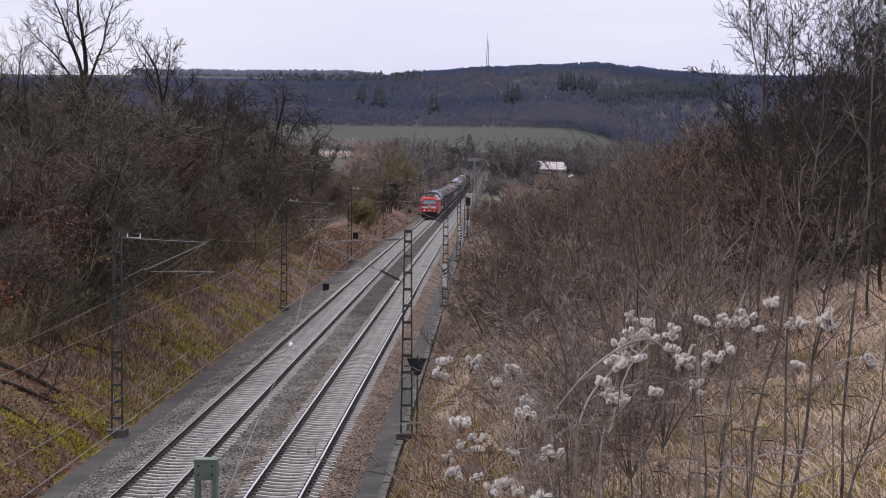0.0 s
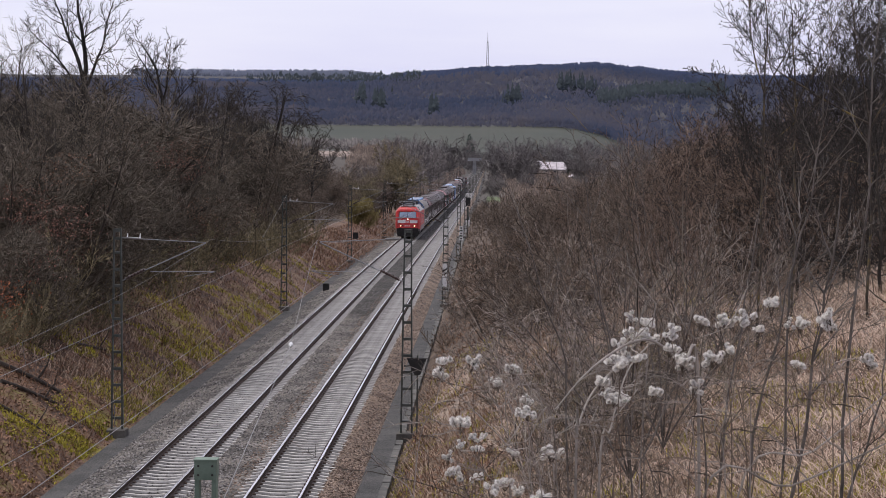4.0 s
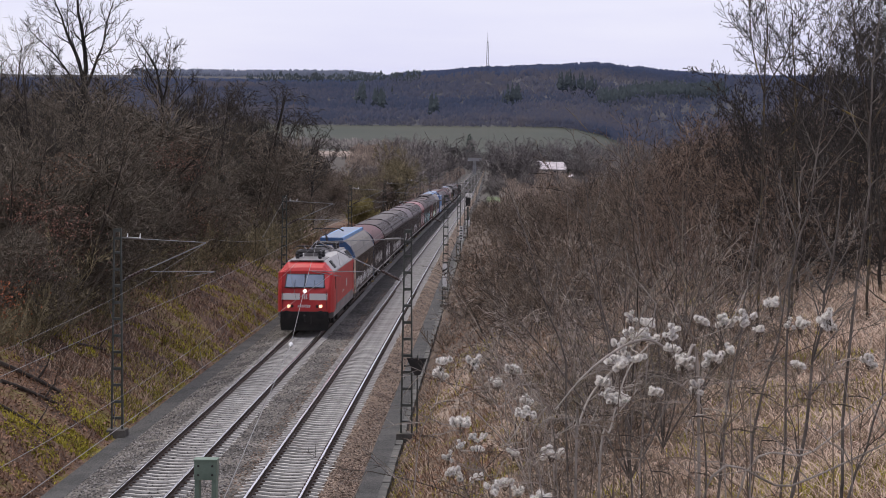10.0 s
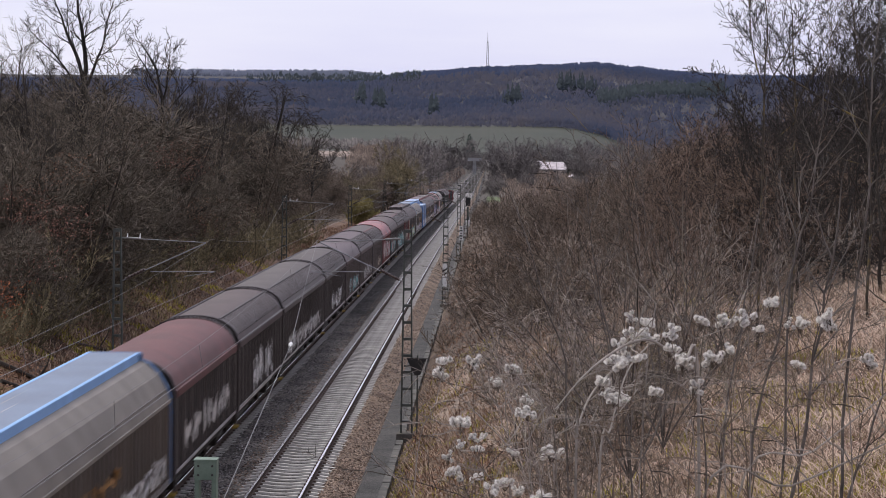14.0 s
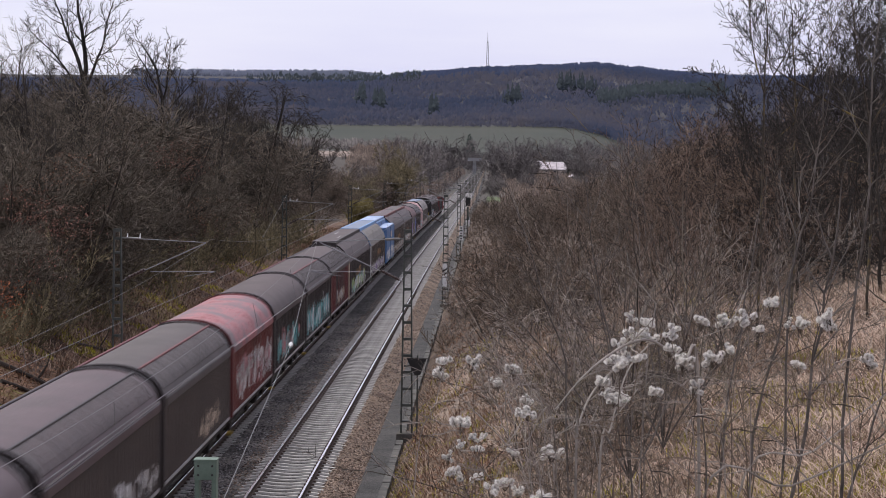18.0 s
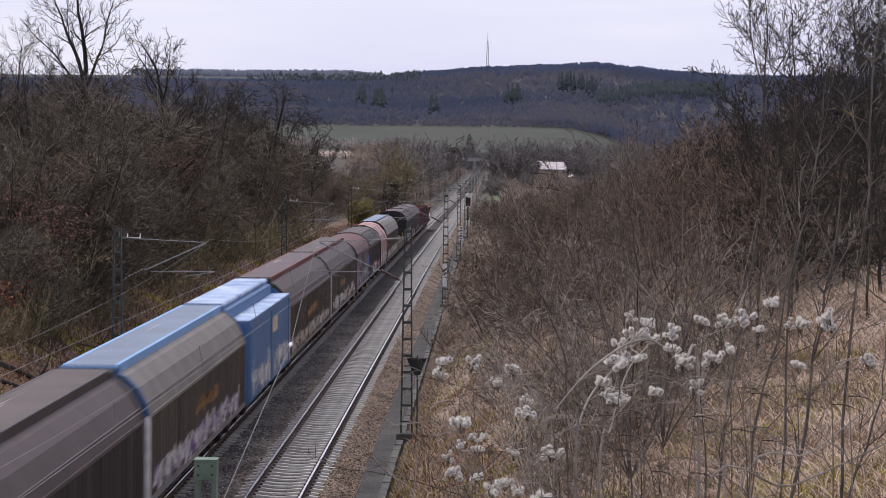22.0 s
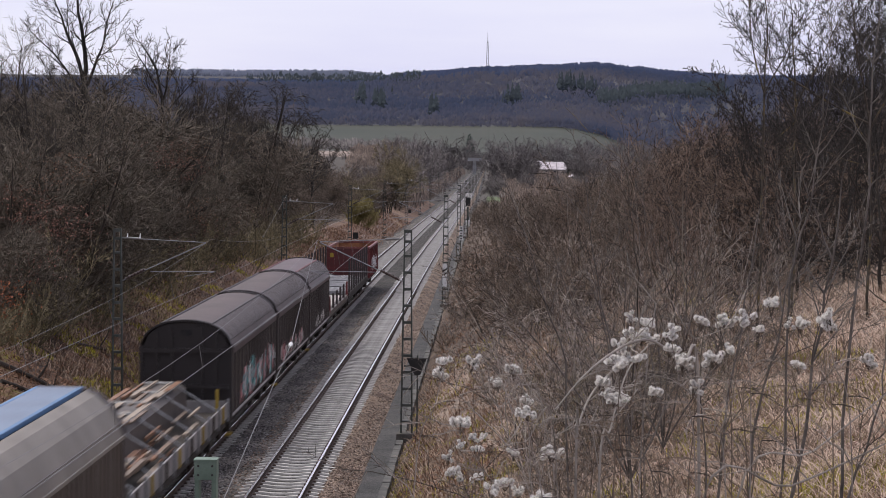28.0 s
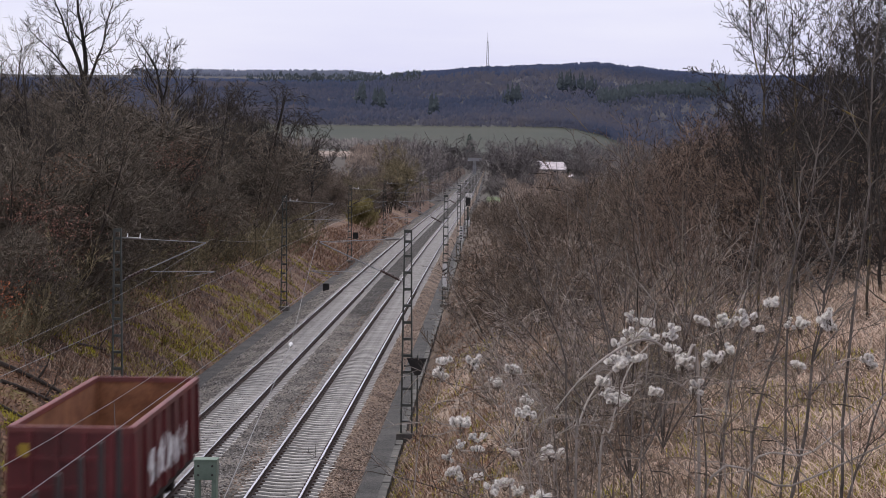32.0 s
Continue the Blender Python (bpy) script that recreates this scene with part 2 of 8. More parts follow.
# ---------------------------------------------------------------- mesh helpers
class Shape:
    """Collects vertices and faces of one mesh."""
    def __init__(self):
        self.v, self.f, self.mi = [], [], []

    def spike(self, pts, radii, mi=0):
        """A three-sided limb that runs out to a point."""
        base, n = len(self.v), len(pts)
        d = (pts[-1] - pts[0]).normalized()
        a = d.orthogonal().normalized()
        b = d.cross(a)
        for k in range(n - 1):
            r = radii[k]
            for c, s in ((1.0, 0.0), (-0.5, 0.866), (-0.5, -0.866)):
                self.v.append(tuple(pts[k] + a * (c * r) + b * (s * r)))
        self.v.append(tuple(pts[-1]))
        tip = len(self.v) - 1
        for k in range(n - 2):
            for s in range(3):
                i0, i1 = base + 3 * k + s, base + 3 * k + (s + 1) % 3
                self.f.append((i0, i1, i1 + 3, i0 + 3))
        for s in range(3):
            self.f.append((base + 3 * (n - 2) + s, base + 3 * (n - 2) + (s + 1) % 3, tip))
        self.mi += [mi] * (3 * (n - 1))

    def quad(self, a, b, c, d, mi=0):
        i = len(self.v)
        self.v += [a, b, c, d]
        self.f.append((i, i + 1, i + 2, i + 3))
        self.mi.append(mi)

    def box(self, x0, y0, z0, x1, y1, z1, mi=0, top=0.0):
        """A box; top draws the upper face in on all sides."""
        i = len(self.v)
        t = top
        self.v += [(x0, y0, z0), (x1, y0, z0), (x1, y1, z0), (x0, y1, z0),
                   (x0 + t, y0 + t, z1), (x1 - t, y0 + t, z1), (x1 - t, y1 - t, z1), (x0 + t, y1 - t, z1)]
        self.f += [(i, i + 3, i + 2, i + 1), (i + 4, i + 5, i + 6, i + 7), (i, i + 1, i + 5, i + 4),
                   (i + 1, i + 2, i + 6, i + 5), (i + 2, i + 3, i + 7, i + 6), (i + 3, i, i + 4, i + 7)]
        self.mi += [mi] * 6
        return self

    def bevel_box(self, x0, y0, z0, x1, y1, z1, b, mi=0):
        """A box with all edges along y chamfered and ends capped."""
        prof = [(x0 + b, z0), (x1 - b, z0), (x1, z0 + b), (x1, z1 - b), (x1 - b, z1), (x0 + b, z1), (x0, z1 - b), (x0, z0 + b)]
        return self.extrude(prof, y0, y1, mi)

    def extrude(self, prof, y0, y1, mi=0, caps=True):
        """An x-z outline drawn out along y."""
        i, n = len(self.v), len(prof)
        self.v += [(x, y0, z) for x, z in prof] + [(x, y1, z) for x, z in prof]
        for k in range(n):
            self.f.append((i + k, i + (k + 1) % n, i + n + (k + 1) % n, i + n + k))
        self.mi += [mi] * n
        if caps:
            self.f += [tuple(i + k for k in range(n))[::-1], tuple(i + n + k for k in range(n))]
            self.mi += [mi] * 2
        return self

    def tube(self, pts, radii, sides=6, mi=0, cap=True):
        pts = [Vector(q) for q in pts]
        if not hasattr(radii, "__len__"):
            radii = [radii] * len(pts)
        base = len(self.v)
        for k, q in enumerate(pts):
            d = pts[min(k + 1, len(pts) - 1)] - pts[max(k - 1, 0)]
            if d.length < 1e-9:
                d = Vector((0, 0, 1))
            d.normalize()
            a = d.cross(Vector((0, 0, 1)) if abs(d.z) < 0.9 else Vector((1, 0, 0))).normalized()
            b = d.cross(a)
            for s in range(sides):
                w = 2 * math.pi * s / sides
                r = radii[k]
                self.v.append(tuple(q + a * (math.cos(w) * r) + b * (math.sin(w) * r)))
        for k in range(len(pts) - 1):
            for s in range(sides):
                i0, i1 = base + k * sides + s, base + k * sides + (s + 1) % sides
                self.f.append((i0, i1, i1 + sides, i0 + sides))
                self.mi.append(mi)
        if cap and sides > 3:
            self.f += [tuple(base + s for s in range(sides))[::-1], tuple(base + (len(pts) - 1) * sides + s for s in range(sides))]
            self.mi += [mi] * 2
        return self

    def disc_x(self, x0, x1, y, z, r, sides=14, mi=0):
        return self.tube([(x0, y, z), (x1, y, z)], r, sides, mi)

    def mesh(self, name, mats, smooth=False):
        me = bpy.data.meshes.new(name)
        me.from_pydata(self.v, [], self.f)
        for m in (mats if isinstance(mats, (list, tuple)) else [mats]):
            me.materials.append(m)
        if any(self.mi):
            me.polygons.foreach_set("material_index", self.mi)
        if smooth:
            me.polygons.foreach_set("use_smooth", [True] * len(me.polygons))
        me.update()
        return me


def part(name, s, mats, parent=None, label="", at=None, smooth=False):
    ob = new(name, s.mesh(name, mats, smooth) if isinstance(s, Shape) else s)
    ob.parent = parent
    if at:
        ob.location = at
    return tagged(ob, label) if label else ob


def thing(name, label, category, at=None, group="", kind=""):
    ob = new(name)
    ob.empty_display_size = 0.3
    if at is not None:
        ob.location = at
    return tagged(ob, label, category, group, kind)


def lerp_table(v, table):
    for (a, fa), (b, fb) in zip(table, table[1:]):
        if v <= b:
            k = max(0.0, (v - a) / (b - a))
            k = k * k * (3 - 2 * k)
            return fa + (fb - fa) * k
    return table[-1][1]


# ---------------------------------------------------------------- the line and the ground
TRACK_B, TRACK_A = -5.965, -9.681          # centre lines; rail top is z = 0 near the camera


def line_dx(y):
    s = min(max(y - 60, 0) / 100, 5.0)
    return -0.1419 * s ** 2 + 0.0262 * s ** 3


def line_z(y):
    s = min(max(y - 60, 0) / 100, 5.0)
    return -0.3847 * s ** 2 + 0.0515 * s ** 3


def smooth(a, b, v):
    k = min(1.0, max(0.0, (v - a) / (b - a)))
    return k * k * (3 - 2 * k)


LEFT_H = [(0, 7.5), (120, 7.0), (190, 5.0), (260, 3.4), (400, 2.2), (600, 1.0), (5000, 0.5)]
RIGHT_H = [(0, 8.5), (90, 7.5), (150, 6.0), (250, 3.2), (400, 1.2), (600, 0.2), (5000, 0.0)]
RIDGE = [(-0.40, 108), (-0.13, 111), (-0.068, 112), (-0.032, 126), (-0.0025, 133.5), (0.025, 137.5), (0.049, 141.5), (0.068, 135.5), (0.09, 129), (0.12, 124), (0.4, 119)]


def hill_z(x, y):
    """Meadow rising beyond the valley, then the wooded ridge."""
    a = x / max(y, 1)
    top = lerp_table(a, RIDGE)
    drop = smooth(0.03, 0.09, a) * 26
    if y < 1350:
        return 0.0
    meadow = 42 * smooth(1350, 2300, y) - drop * smooth(1500, 2100, y) * (1 - smooth(2200, 2900, y))
    beyond = smooth(3650, 4300, y) * (1 - smooth(4300, 4900, y)) * (77 - 77 * smooth(-0.07, 0.0, a))
    return beyond + meadow + (top - 42) * smooth(2050, 3250, y) * (1 if y < 3300 else max(0.2, 1 - (y - 3300) / 2500))


def ground_z(x, y):
    b, xr = line_z(y), x - line_dx(y)
    z = b - 0.62
    n = 0.3 * noise.noise((x * 0.21, y * 0.16, 1.7)) + 0.08 * noise.noise((x * 0.5, y * 0.35, 4.2))
    near = 1 - smooth(1250, 2000, y)
    if xr < -13.0:
        d = -13.0 - xr
        h = lerp_table(y, LEFT_H) * max(near, 0.02)
        slope_h = d * 0.62
        z += h * (1 - math.exp(-slope_h / h * 1.25)) if h > 0 else 0
        z += min(d, 3) / 3 * n + 0.02 * min(max(d - 12, 0), 120) * near
        if y < 420:
            z += 10.5 * smooth(7, 38, d) * (1 - smooth(210, 400, y))
        else:
            z += smooth(450, 900, y) * smooth(10, 45, d) * 9.6 * near
    elif xr > -2.95:
        d = xr + 2.95
        h = lerp_table(y, RIGHT_H)
        if h > 0.05:
            z += h * (1 - math.exp(-d * 0.72 / h * 1.2))
        z += min(d, 3) / 3 * n
        z -= smooth(500, 900, y) * 1.2 * min(d, 30) / 30 * near
    if y < 24 and x > -2.3:
        hump = 7.75 - 0.235 * max(y, -3)
        z = max(z, hump * smooth(-2.3, -0.6, x) + z * (1 - smooth(-2.3, -0.6, x))) if y > -60 else z
    return z + hill_z(x, y)


def spread(lo, hi, step):
    n = max(1, round((hi - lo) / step))
    return [lo + (hi - lo) * k / n for k in range(n)]


gx = [-3000, -2200, -1500, -1000, -700, -500] + spread(-400, -65, 24) + spread(-65, -30, 3.5) + spread(-30, -13.4, 1.0) \
    + [-13.2, -12.9, -12.0, -8.0, -3.1, -2.95, -2.6, -2.3] + spread(-2.0, 22, 1.0) + spread(22, 60, 3.5) \
    + spread(60, 400, 24) + [400, 500, 700, 1000, 1500, 2200, 3000]
gy = [-900, -600, -450, -300, -200, -120, -60, -30, -12] + spread(-4, 30, 3) + spread(30, 150, 1.5) + spread(150, 320, 4) + spread(320, 620, 12) \
    + spread(620, 1400, 45) + spread(1400, 3400, 70) + [3400, 3700, 4000, 4150, 4300, 4450, 4700, 4990]
g = Shape()
for y in gy:
    for x in gx:
        xx = x + (line_dx(y) if -30 < x < 22 else 0)
        g.v.append((xx, y, ground_z(xx, y)))
W = len(gx)
for j in range(len(gy) - 1):
    for i in range(W - 1):
        g.f.append((j * W + i, j * W + i + 1, (j + 1) * W + i + 1, (j + 1) * W + i))
        cx, cy = (gx[i] + gx[i + 1]) / 2, (gy[j] + gy[j + 1]) / 2
        a = cx / max(cy, 1)
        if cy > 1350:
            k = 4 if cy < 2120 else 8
        elif cy > 500:
            k = 7
            if -78 < cx < -48 and 820 < cy < 1200:
                k = 5
            elif -1 < cx < 26 and 505 < cy < 590:
                k = 6
        elif cx < -13.0:
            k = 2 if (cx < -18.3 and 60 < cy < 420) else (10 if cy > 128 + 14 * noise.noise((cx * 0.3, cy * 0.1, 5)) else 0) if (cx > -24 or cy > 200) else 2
        elif cx > -2.97:
            k = 1 if (cx > -1.6 and cy < 92) else 9
        else:
            k = 3
        g.mi.append(k)
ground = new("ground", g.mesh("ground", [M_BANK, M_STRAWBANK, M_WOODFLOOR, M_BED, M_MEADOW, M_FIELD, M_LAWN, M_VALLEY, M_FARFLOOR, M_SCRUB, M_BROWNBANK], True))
tagged(ground, "cutting banks with moss and dry grass, valley and hills", "ground", kind="structure")

ys_line = spread(-450, 40, 35) + spread(40, 640, 6) + spread(640, 1300, 30) + [1300]


def ribbon(s, cols, ys, mi=0):
    """A sheet along the line; cols are (x, z) offsets from the line's shift and height."""
    n0, n = len(s.v), len(cols)
    for y in ys:
        for x, z in cols:
            s.v.append((x + line_dx(y), y, z + line_z(y)))
    for j in range(len(ys) - 1):
        for i in range(n - 1):
            s.f.append((n0 + j * n + i, n0 + j * n + i + 1, n0 + (j + 1) * n + i + 1, n0 + (j + 1) * n + i))
            s.mi.append(mi)
    return s


BED = [(-12.45, -0.7), (-12.2, -0.47), (-11.0, -0.20), (-10.85, -0.2), (-10.78, -0.238), (-8.58, -0.238), (-8.5, -0.2), (-7.9, -0.22), (-7.5, -0.22), (-7.15, -0.2), (-7.08, -0.238), (-4.85, -0.238), (-4.78, -0.2), (-4.5, -0.21), (-3.9, -0.5), (-3.7, -0.7)]
bal = ribbon(Shape(), BED, ys_line)
for k in range(len(bal.mi)):                           # rusty stone on the shoulder, cribs darkened for the sleepers' shade, dark stone between the tracks further on
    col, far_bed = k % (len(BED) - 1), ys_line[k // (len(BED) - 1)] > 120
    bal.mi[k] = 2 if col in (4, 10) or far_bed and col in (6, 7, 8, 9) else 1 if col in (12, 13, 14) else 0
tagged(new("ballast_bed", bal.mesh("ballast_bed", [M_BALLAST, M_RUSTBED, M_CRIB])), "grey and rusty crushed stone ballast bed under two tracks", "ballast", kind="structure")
pth = ribbon(Shape(), [(-13.0, -0.7), (-12.95, -0.52), (-12.3, -0.48), (-11.5, -0.52), (-11.4, -0.7)], ys_line)
tagged(new("path_west", pth.mesh("path_west", M_PATH)), "dark grit service path beside the track", "path", kind="structure")
pth = ribbon(Shape(), [(-3.95, -0.7), (-3.9, -0.5), (-3.22, -0.48), (-3.2, -0.7)], ys_line)
tagged(new("path_east", pth.mesh("path_east", M_PATH)), "dark grit service path beside the track", "path", kind="structure")

RAIL = [(-0.062, -0.17), (0.062, -0.17), (0.062, -0.155), (0.014, -0.135), (0.014, -0.045), (0.036, -0.035), (0.036, -0.008), (0.028, 0.0),
        (-0.028, 0.0), (-0.036, -0.008), (-0.036, -0.035), (-0.014, -0.045), (-0.014, -0.135), (-0.062, -0.155)]
SLEEP = Shape()
for sx, top in ((-1.3, -0.05), (-0.95, 0.0), (-0.5, 0.0), (-0.22, -0.03), (0.22, -0.03), (0.5, 0.0), (0.95, 0.0), (1.3, -0.05)):
    SLEEP.v += [(sx, -0.115, -0.14), (sx, -0.072, top), (sx, 0.072, top), (sx, 0.115, -0.14)]
for k in range(7):
    for e in range(3):
        SLEEP.f.append((k * 4 + e, k * 4 + 4 + e, k * 4 + 5 + e, k * 4 + 1 + e))
SLEEP.f += [(0, 1, 2, 3), (31, 30, 29, 28)]
for bx in (-0.86, -0.64, 0.64, 0.86):                    # rail clips
    n0 = len(SLEEP.f)
    SLEEP.box(bx - 0.05, -0.07, -0.01, bx + 0.05, 0.07, 0.045, top=0.02)
SLEEP.mi = [0] * 23 + [1] * 24
SLEEPER_ME = SLEEP.mesh("sleeper", [M_SLEEPER, M_RAILSIDE])
rng = random.Random(5)
for tn, tc in (("track_1", TRACK_A), ("track_2", TRACK_B)):
    trk = tagged(new(tn), "railway track with concrete sleepers and worn steel rails", "track", kind="structure")
    for rx in (-0.7535, 0.7535):
        s = ribbon(Shape(), [(tc + rx + x, z) for x, z in RAIL + RAIL[:1]], ys_line)
        n = len(RAIL)
        for k in range(len(s.mi)):
            s.mi[k] = 1 if k % n in (6, 7, 8) else 0
        part("rail", s, [M_RAILSIDE, M_RAILHEAD], trk)
    k = 0
    rest = Shape()
    y = -60.0
    while y < 620:
        dz = rng.uniform(-0.008, 0.008)
        if 55 <= y < 146:
            ob = new("sleeper", SLEEPER_ME)
            ob.parent = trk
            ob.location = (tc + line_dx(y), y, line_z(y) - 0.165 + dz)
        else:
            ox, oz, i0 = tc + line_dx(y), line_z(y) - 0.165 + dz, len(rest.v)
            rest.v += [(ox + a, y + b, oz + c) for a, b, c in SLEEP.v[:32]]
            rest.f += [tuple(i0 + q for q in f) for f in SLEEP.f[:23]]
            rest.mi += [0] * 23
        y += 0.6
    tagged(part("sleepers_beyond", rest, M_SLEEPER, trk), kind="stuff")


def scatter_stones(name, x0, x1, y0, y1, count, size, m, z_of, seed, label):
    r = np.random.RandomState(seed)
    base = np.array([(1, 0, 0), (-1, 0, 0), (0, 1, 0), (0, -1, 0), (0, 0, 1), (0, 0, -1)], float)
    faces = [(0, 2, 4), (2, 1, 4), (1, 3, 4), (3, 0, 4), (2, 0, 5), (1, 2, 5), (3, 1, 5), (0, 3, 5)]
    u = r.rand(count)
    ypos = 1 / (1 / y0 + (1 / y1 - 1 / y0) * u)
    xpos = x0 + (x1 - x0) * r.rand(count)
    vs, fs = [], []
    for k in range(count):
        sc = size * (0.6 + 0.8 * r.rand(3)) * np.array([1, 1, 0.8])
        q = base * sc + (r.rand(6, 3) - 0.5) * size * 0.7
        w = r.rand() * 6.28
        c, s_ = math.cos(w), math.sin(w)
        X, Y = q[:, 0] * c - q[:, 1] * s_, q[:, 0] * s_ + q[:, 1] * c
        yy = ypos[k]
        oz = z_of(xpos[k]) + line_z(yy)
        vs += [(a + xpos[k] + line_dx(yy), b + yy, c2 + oz) for a, b, c2 in zip(X, Y, q[:, 2])]
        fs += [tuple(k * 6 + i for i in f) for f in faces]
    s = Shape()
    s.v, s.f, s.mi = vs, fs, [0] * len(fs)
    return tagged(new(name, s.mesh(name, m)), label, "gravel", kind="stuff")


def bal_z(x):
    pts = BED
    for (a, za), (b, zb) in zip(pts, pts[1:]):
        if x <= b:
            return za + (zb - za) * (x - a) / (b - a) + 0.005
    return -0.7


scatter_stones("ballast_stones", -12.4, -7.5, 50, 150, 12000, 0.035, M_STONE, bal_z, 2, "loose grey ballast stones between the sleepers")
scatter_stones("rusty_ballast_stones", -4.85, -3.8, 50, 150, 5500, 0.035, M_BROWNSTONE, bal_z, 3, "loose brownish ballast stones beside the track")

scatter_stones("rusty_ballast_stones", -7.6, -7.05, 50, 150, 1500, 0.035, M_BROWNSTONE, bal_z, 4, "loose brownish ballast stones between the tracks")

# cable trough covers along the eastern path
tr = tagged(new("cable_trough"), "pale concrete cable trough with separate cover slabs", "cable trough", kind="structure")
slab = Shape().box(-0.13, -0.485, -0.12, 0.13, 0.485, 0.05, top=0.015).mesh("cover_slab", M_TROUGH)
y = 54.0
while y < 150:
    ob = new("cover_slab", slab)
    ob.parent = tr
    ob.location = (-3.09 + line_dx(y) + rng.uniform(-0.02, 0.02), y, line_z(y) - 0.5 + rng.uniform(-0.015, 0.015))
    y += 1.0
part("trough_beyond", ribbon(Shape(), [(-3.22, -0.65), (-3.22, -0.46), (-2.96, -0.46), (-2.96, -0.65)], spread(150, 620, 10) + [620]), M_TROUGH, tr)

# ---------------------------------------------------------------- overhead line
SUP_Y = [4.0, 72.2, 132.5, 195.5, 262.0, 331.0, 396.0, 462.0, 528.0, 595.0, 662.0, 730.0, 800.0, 870.0]


def lattice_mast(x, y, side, h, mat_steel, extras=True):
    """A mast of two channels joined by rungs, on a concrete foot; side +1 reaches its bracket towards +x."""
    bz = line_z(y) - 0.62
    m = thing("catenary_mast", "slender dark steel lattice catenary mast beside the track", "mast", (x, y, bz), "catenary masts")
    top = h + 0.62
    part("footing", Shape().box(-0.38, -0.45, -0.5, 0.38, 0.45, 0.36, top=0.05), M_CONCRETE, m)
    w0, w1 = 0.19, 0.115
    for sx in (-1, 1):
        c = Shape()
        for f in (-1, 1):
            i = len(c.v)
            a0, a1 = sx * w0, sx * w1
            d, t = 0.075, 0.012
            # web and two flanges, as a thin channel
            if f == -1:
                c.v += [(a0 - 0.03, -d, 0.3), (a0 + 0.03, -d, 0.3), (a0 + 0.03, d, 0.3), (a0 - 0.03, d, 0.3),
                        (a1 - 0.026, -d, top), (a1 + 0.026, -d, top), (a1 + 0.026, d, top), (a1 - 0.026, d, top)]
                c.f += [(i, i + 3, i + 2, i + 1), (i + 4, i + 5, i + 6, i + 7), (i, i + 1, i + 5, i + 4), (i + 1, i + 2, i + 6, i + 5), (i + 2, i + 3, i + 7, i + 6), (i + 3, i, i + 4, i + 7)]
                c.mi += [0] * 6
        part("chord", c, mat_steel, m)
    z, k = 0.75, 0
    while z < top - 0.15:
        w = w0 + (w1 - w0) * (z - 0.3) / (top - 0.3)
        part("rung", Shape().box(-w, -0.07, z - 0.045, w, 0.07, z + 0.045), mat_steel, m)
        z += 0.58 if z < top - 1.2 else 0.5
    part("mast_head", Shape().box(-0.13, -0.085, top - 0.12, 0.13, 0.085, top), mat_steel, m)
    # bracket
    tz, ex = top - 0.38, side * 3.08
    lo, wz = top - 1.83, top - 1.50
    top_tube = part("top_tube", Shape().tube([(side * 0.15, 0, tz + 0.05), (ex, 0, tz - 0.08)], 0.017, 6), M_GALV, m, "thin galvanised steel tube")
    part("insulator", Shape().tube([(side * 0.28, 0, tz + 0.05), (side * 0.32, 0, tz + 0.05), (side * 0.55, 0, tz + 0.04), (side * 0.75, 0, tz + 0.03), (side * 0.8, 0, tz + 0.03)], [0.025, 0.045, 0.045, 0.045, 0.025], 8), M_WIRE, top_tube, "ribbed porcelain insulator")
    if extras and side > 0:
        for hx in (0.34, 0.78):
            part("horn", Shape().tube([(side * hx, 0, tz + 0.04), (side * (hx + 0.02), 0, tz + 0.22)], [0.03, 0.012], 6), M_PORC, top_tube)
    dia = part("stay_tube", Shape().tube([(side * 0.15, 0, lo), (ex, 0, tz - 0.1)], 0.024, 6), M_GALV, m, "galvanised diagonal bracket tube")
    s = Shape()
    d0, d1 = Vector((side * 0.3, 0, lo + 0.075)), Vector((side * 0.95, 0, lo + 0.40))
    pts = [d0.lerp(d1, q / 12) for q in range(13)]
    s.tube(pts, [0.035 if q % 2 else 0.066 for q in range(13)], 8)
    part("insulator", s, M_INSUL, dia, "brown ribbed insulator")
    part("registration_tube", Shape().tube([(side * 1.15, 0, wz), (ex + side * 0.35, 0, wz + 0.02)], 0.015, 6), M_GALV, m)
    part("steady_arm", Shape().tube([(ex + side * 0.25, 0, wz), (ex - side * 0.75, 0, wz - 0.16)], 0.012, 5), M_GALV, m)
    return m


def wire_pts(x, zs, lo, y0, y1, n=14):
    out = []
    for k in range(n + 1):
        q = k / n
        y = y0 + (y1 - y0) * q
        out.append((x + line_dx(y), y, line_z(y) + lo + (zs - lo) * (2 * q - 1) ** 2))
    return out


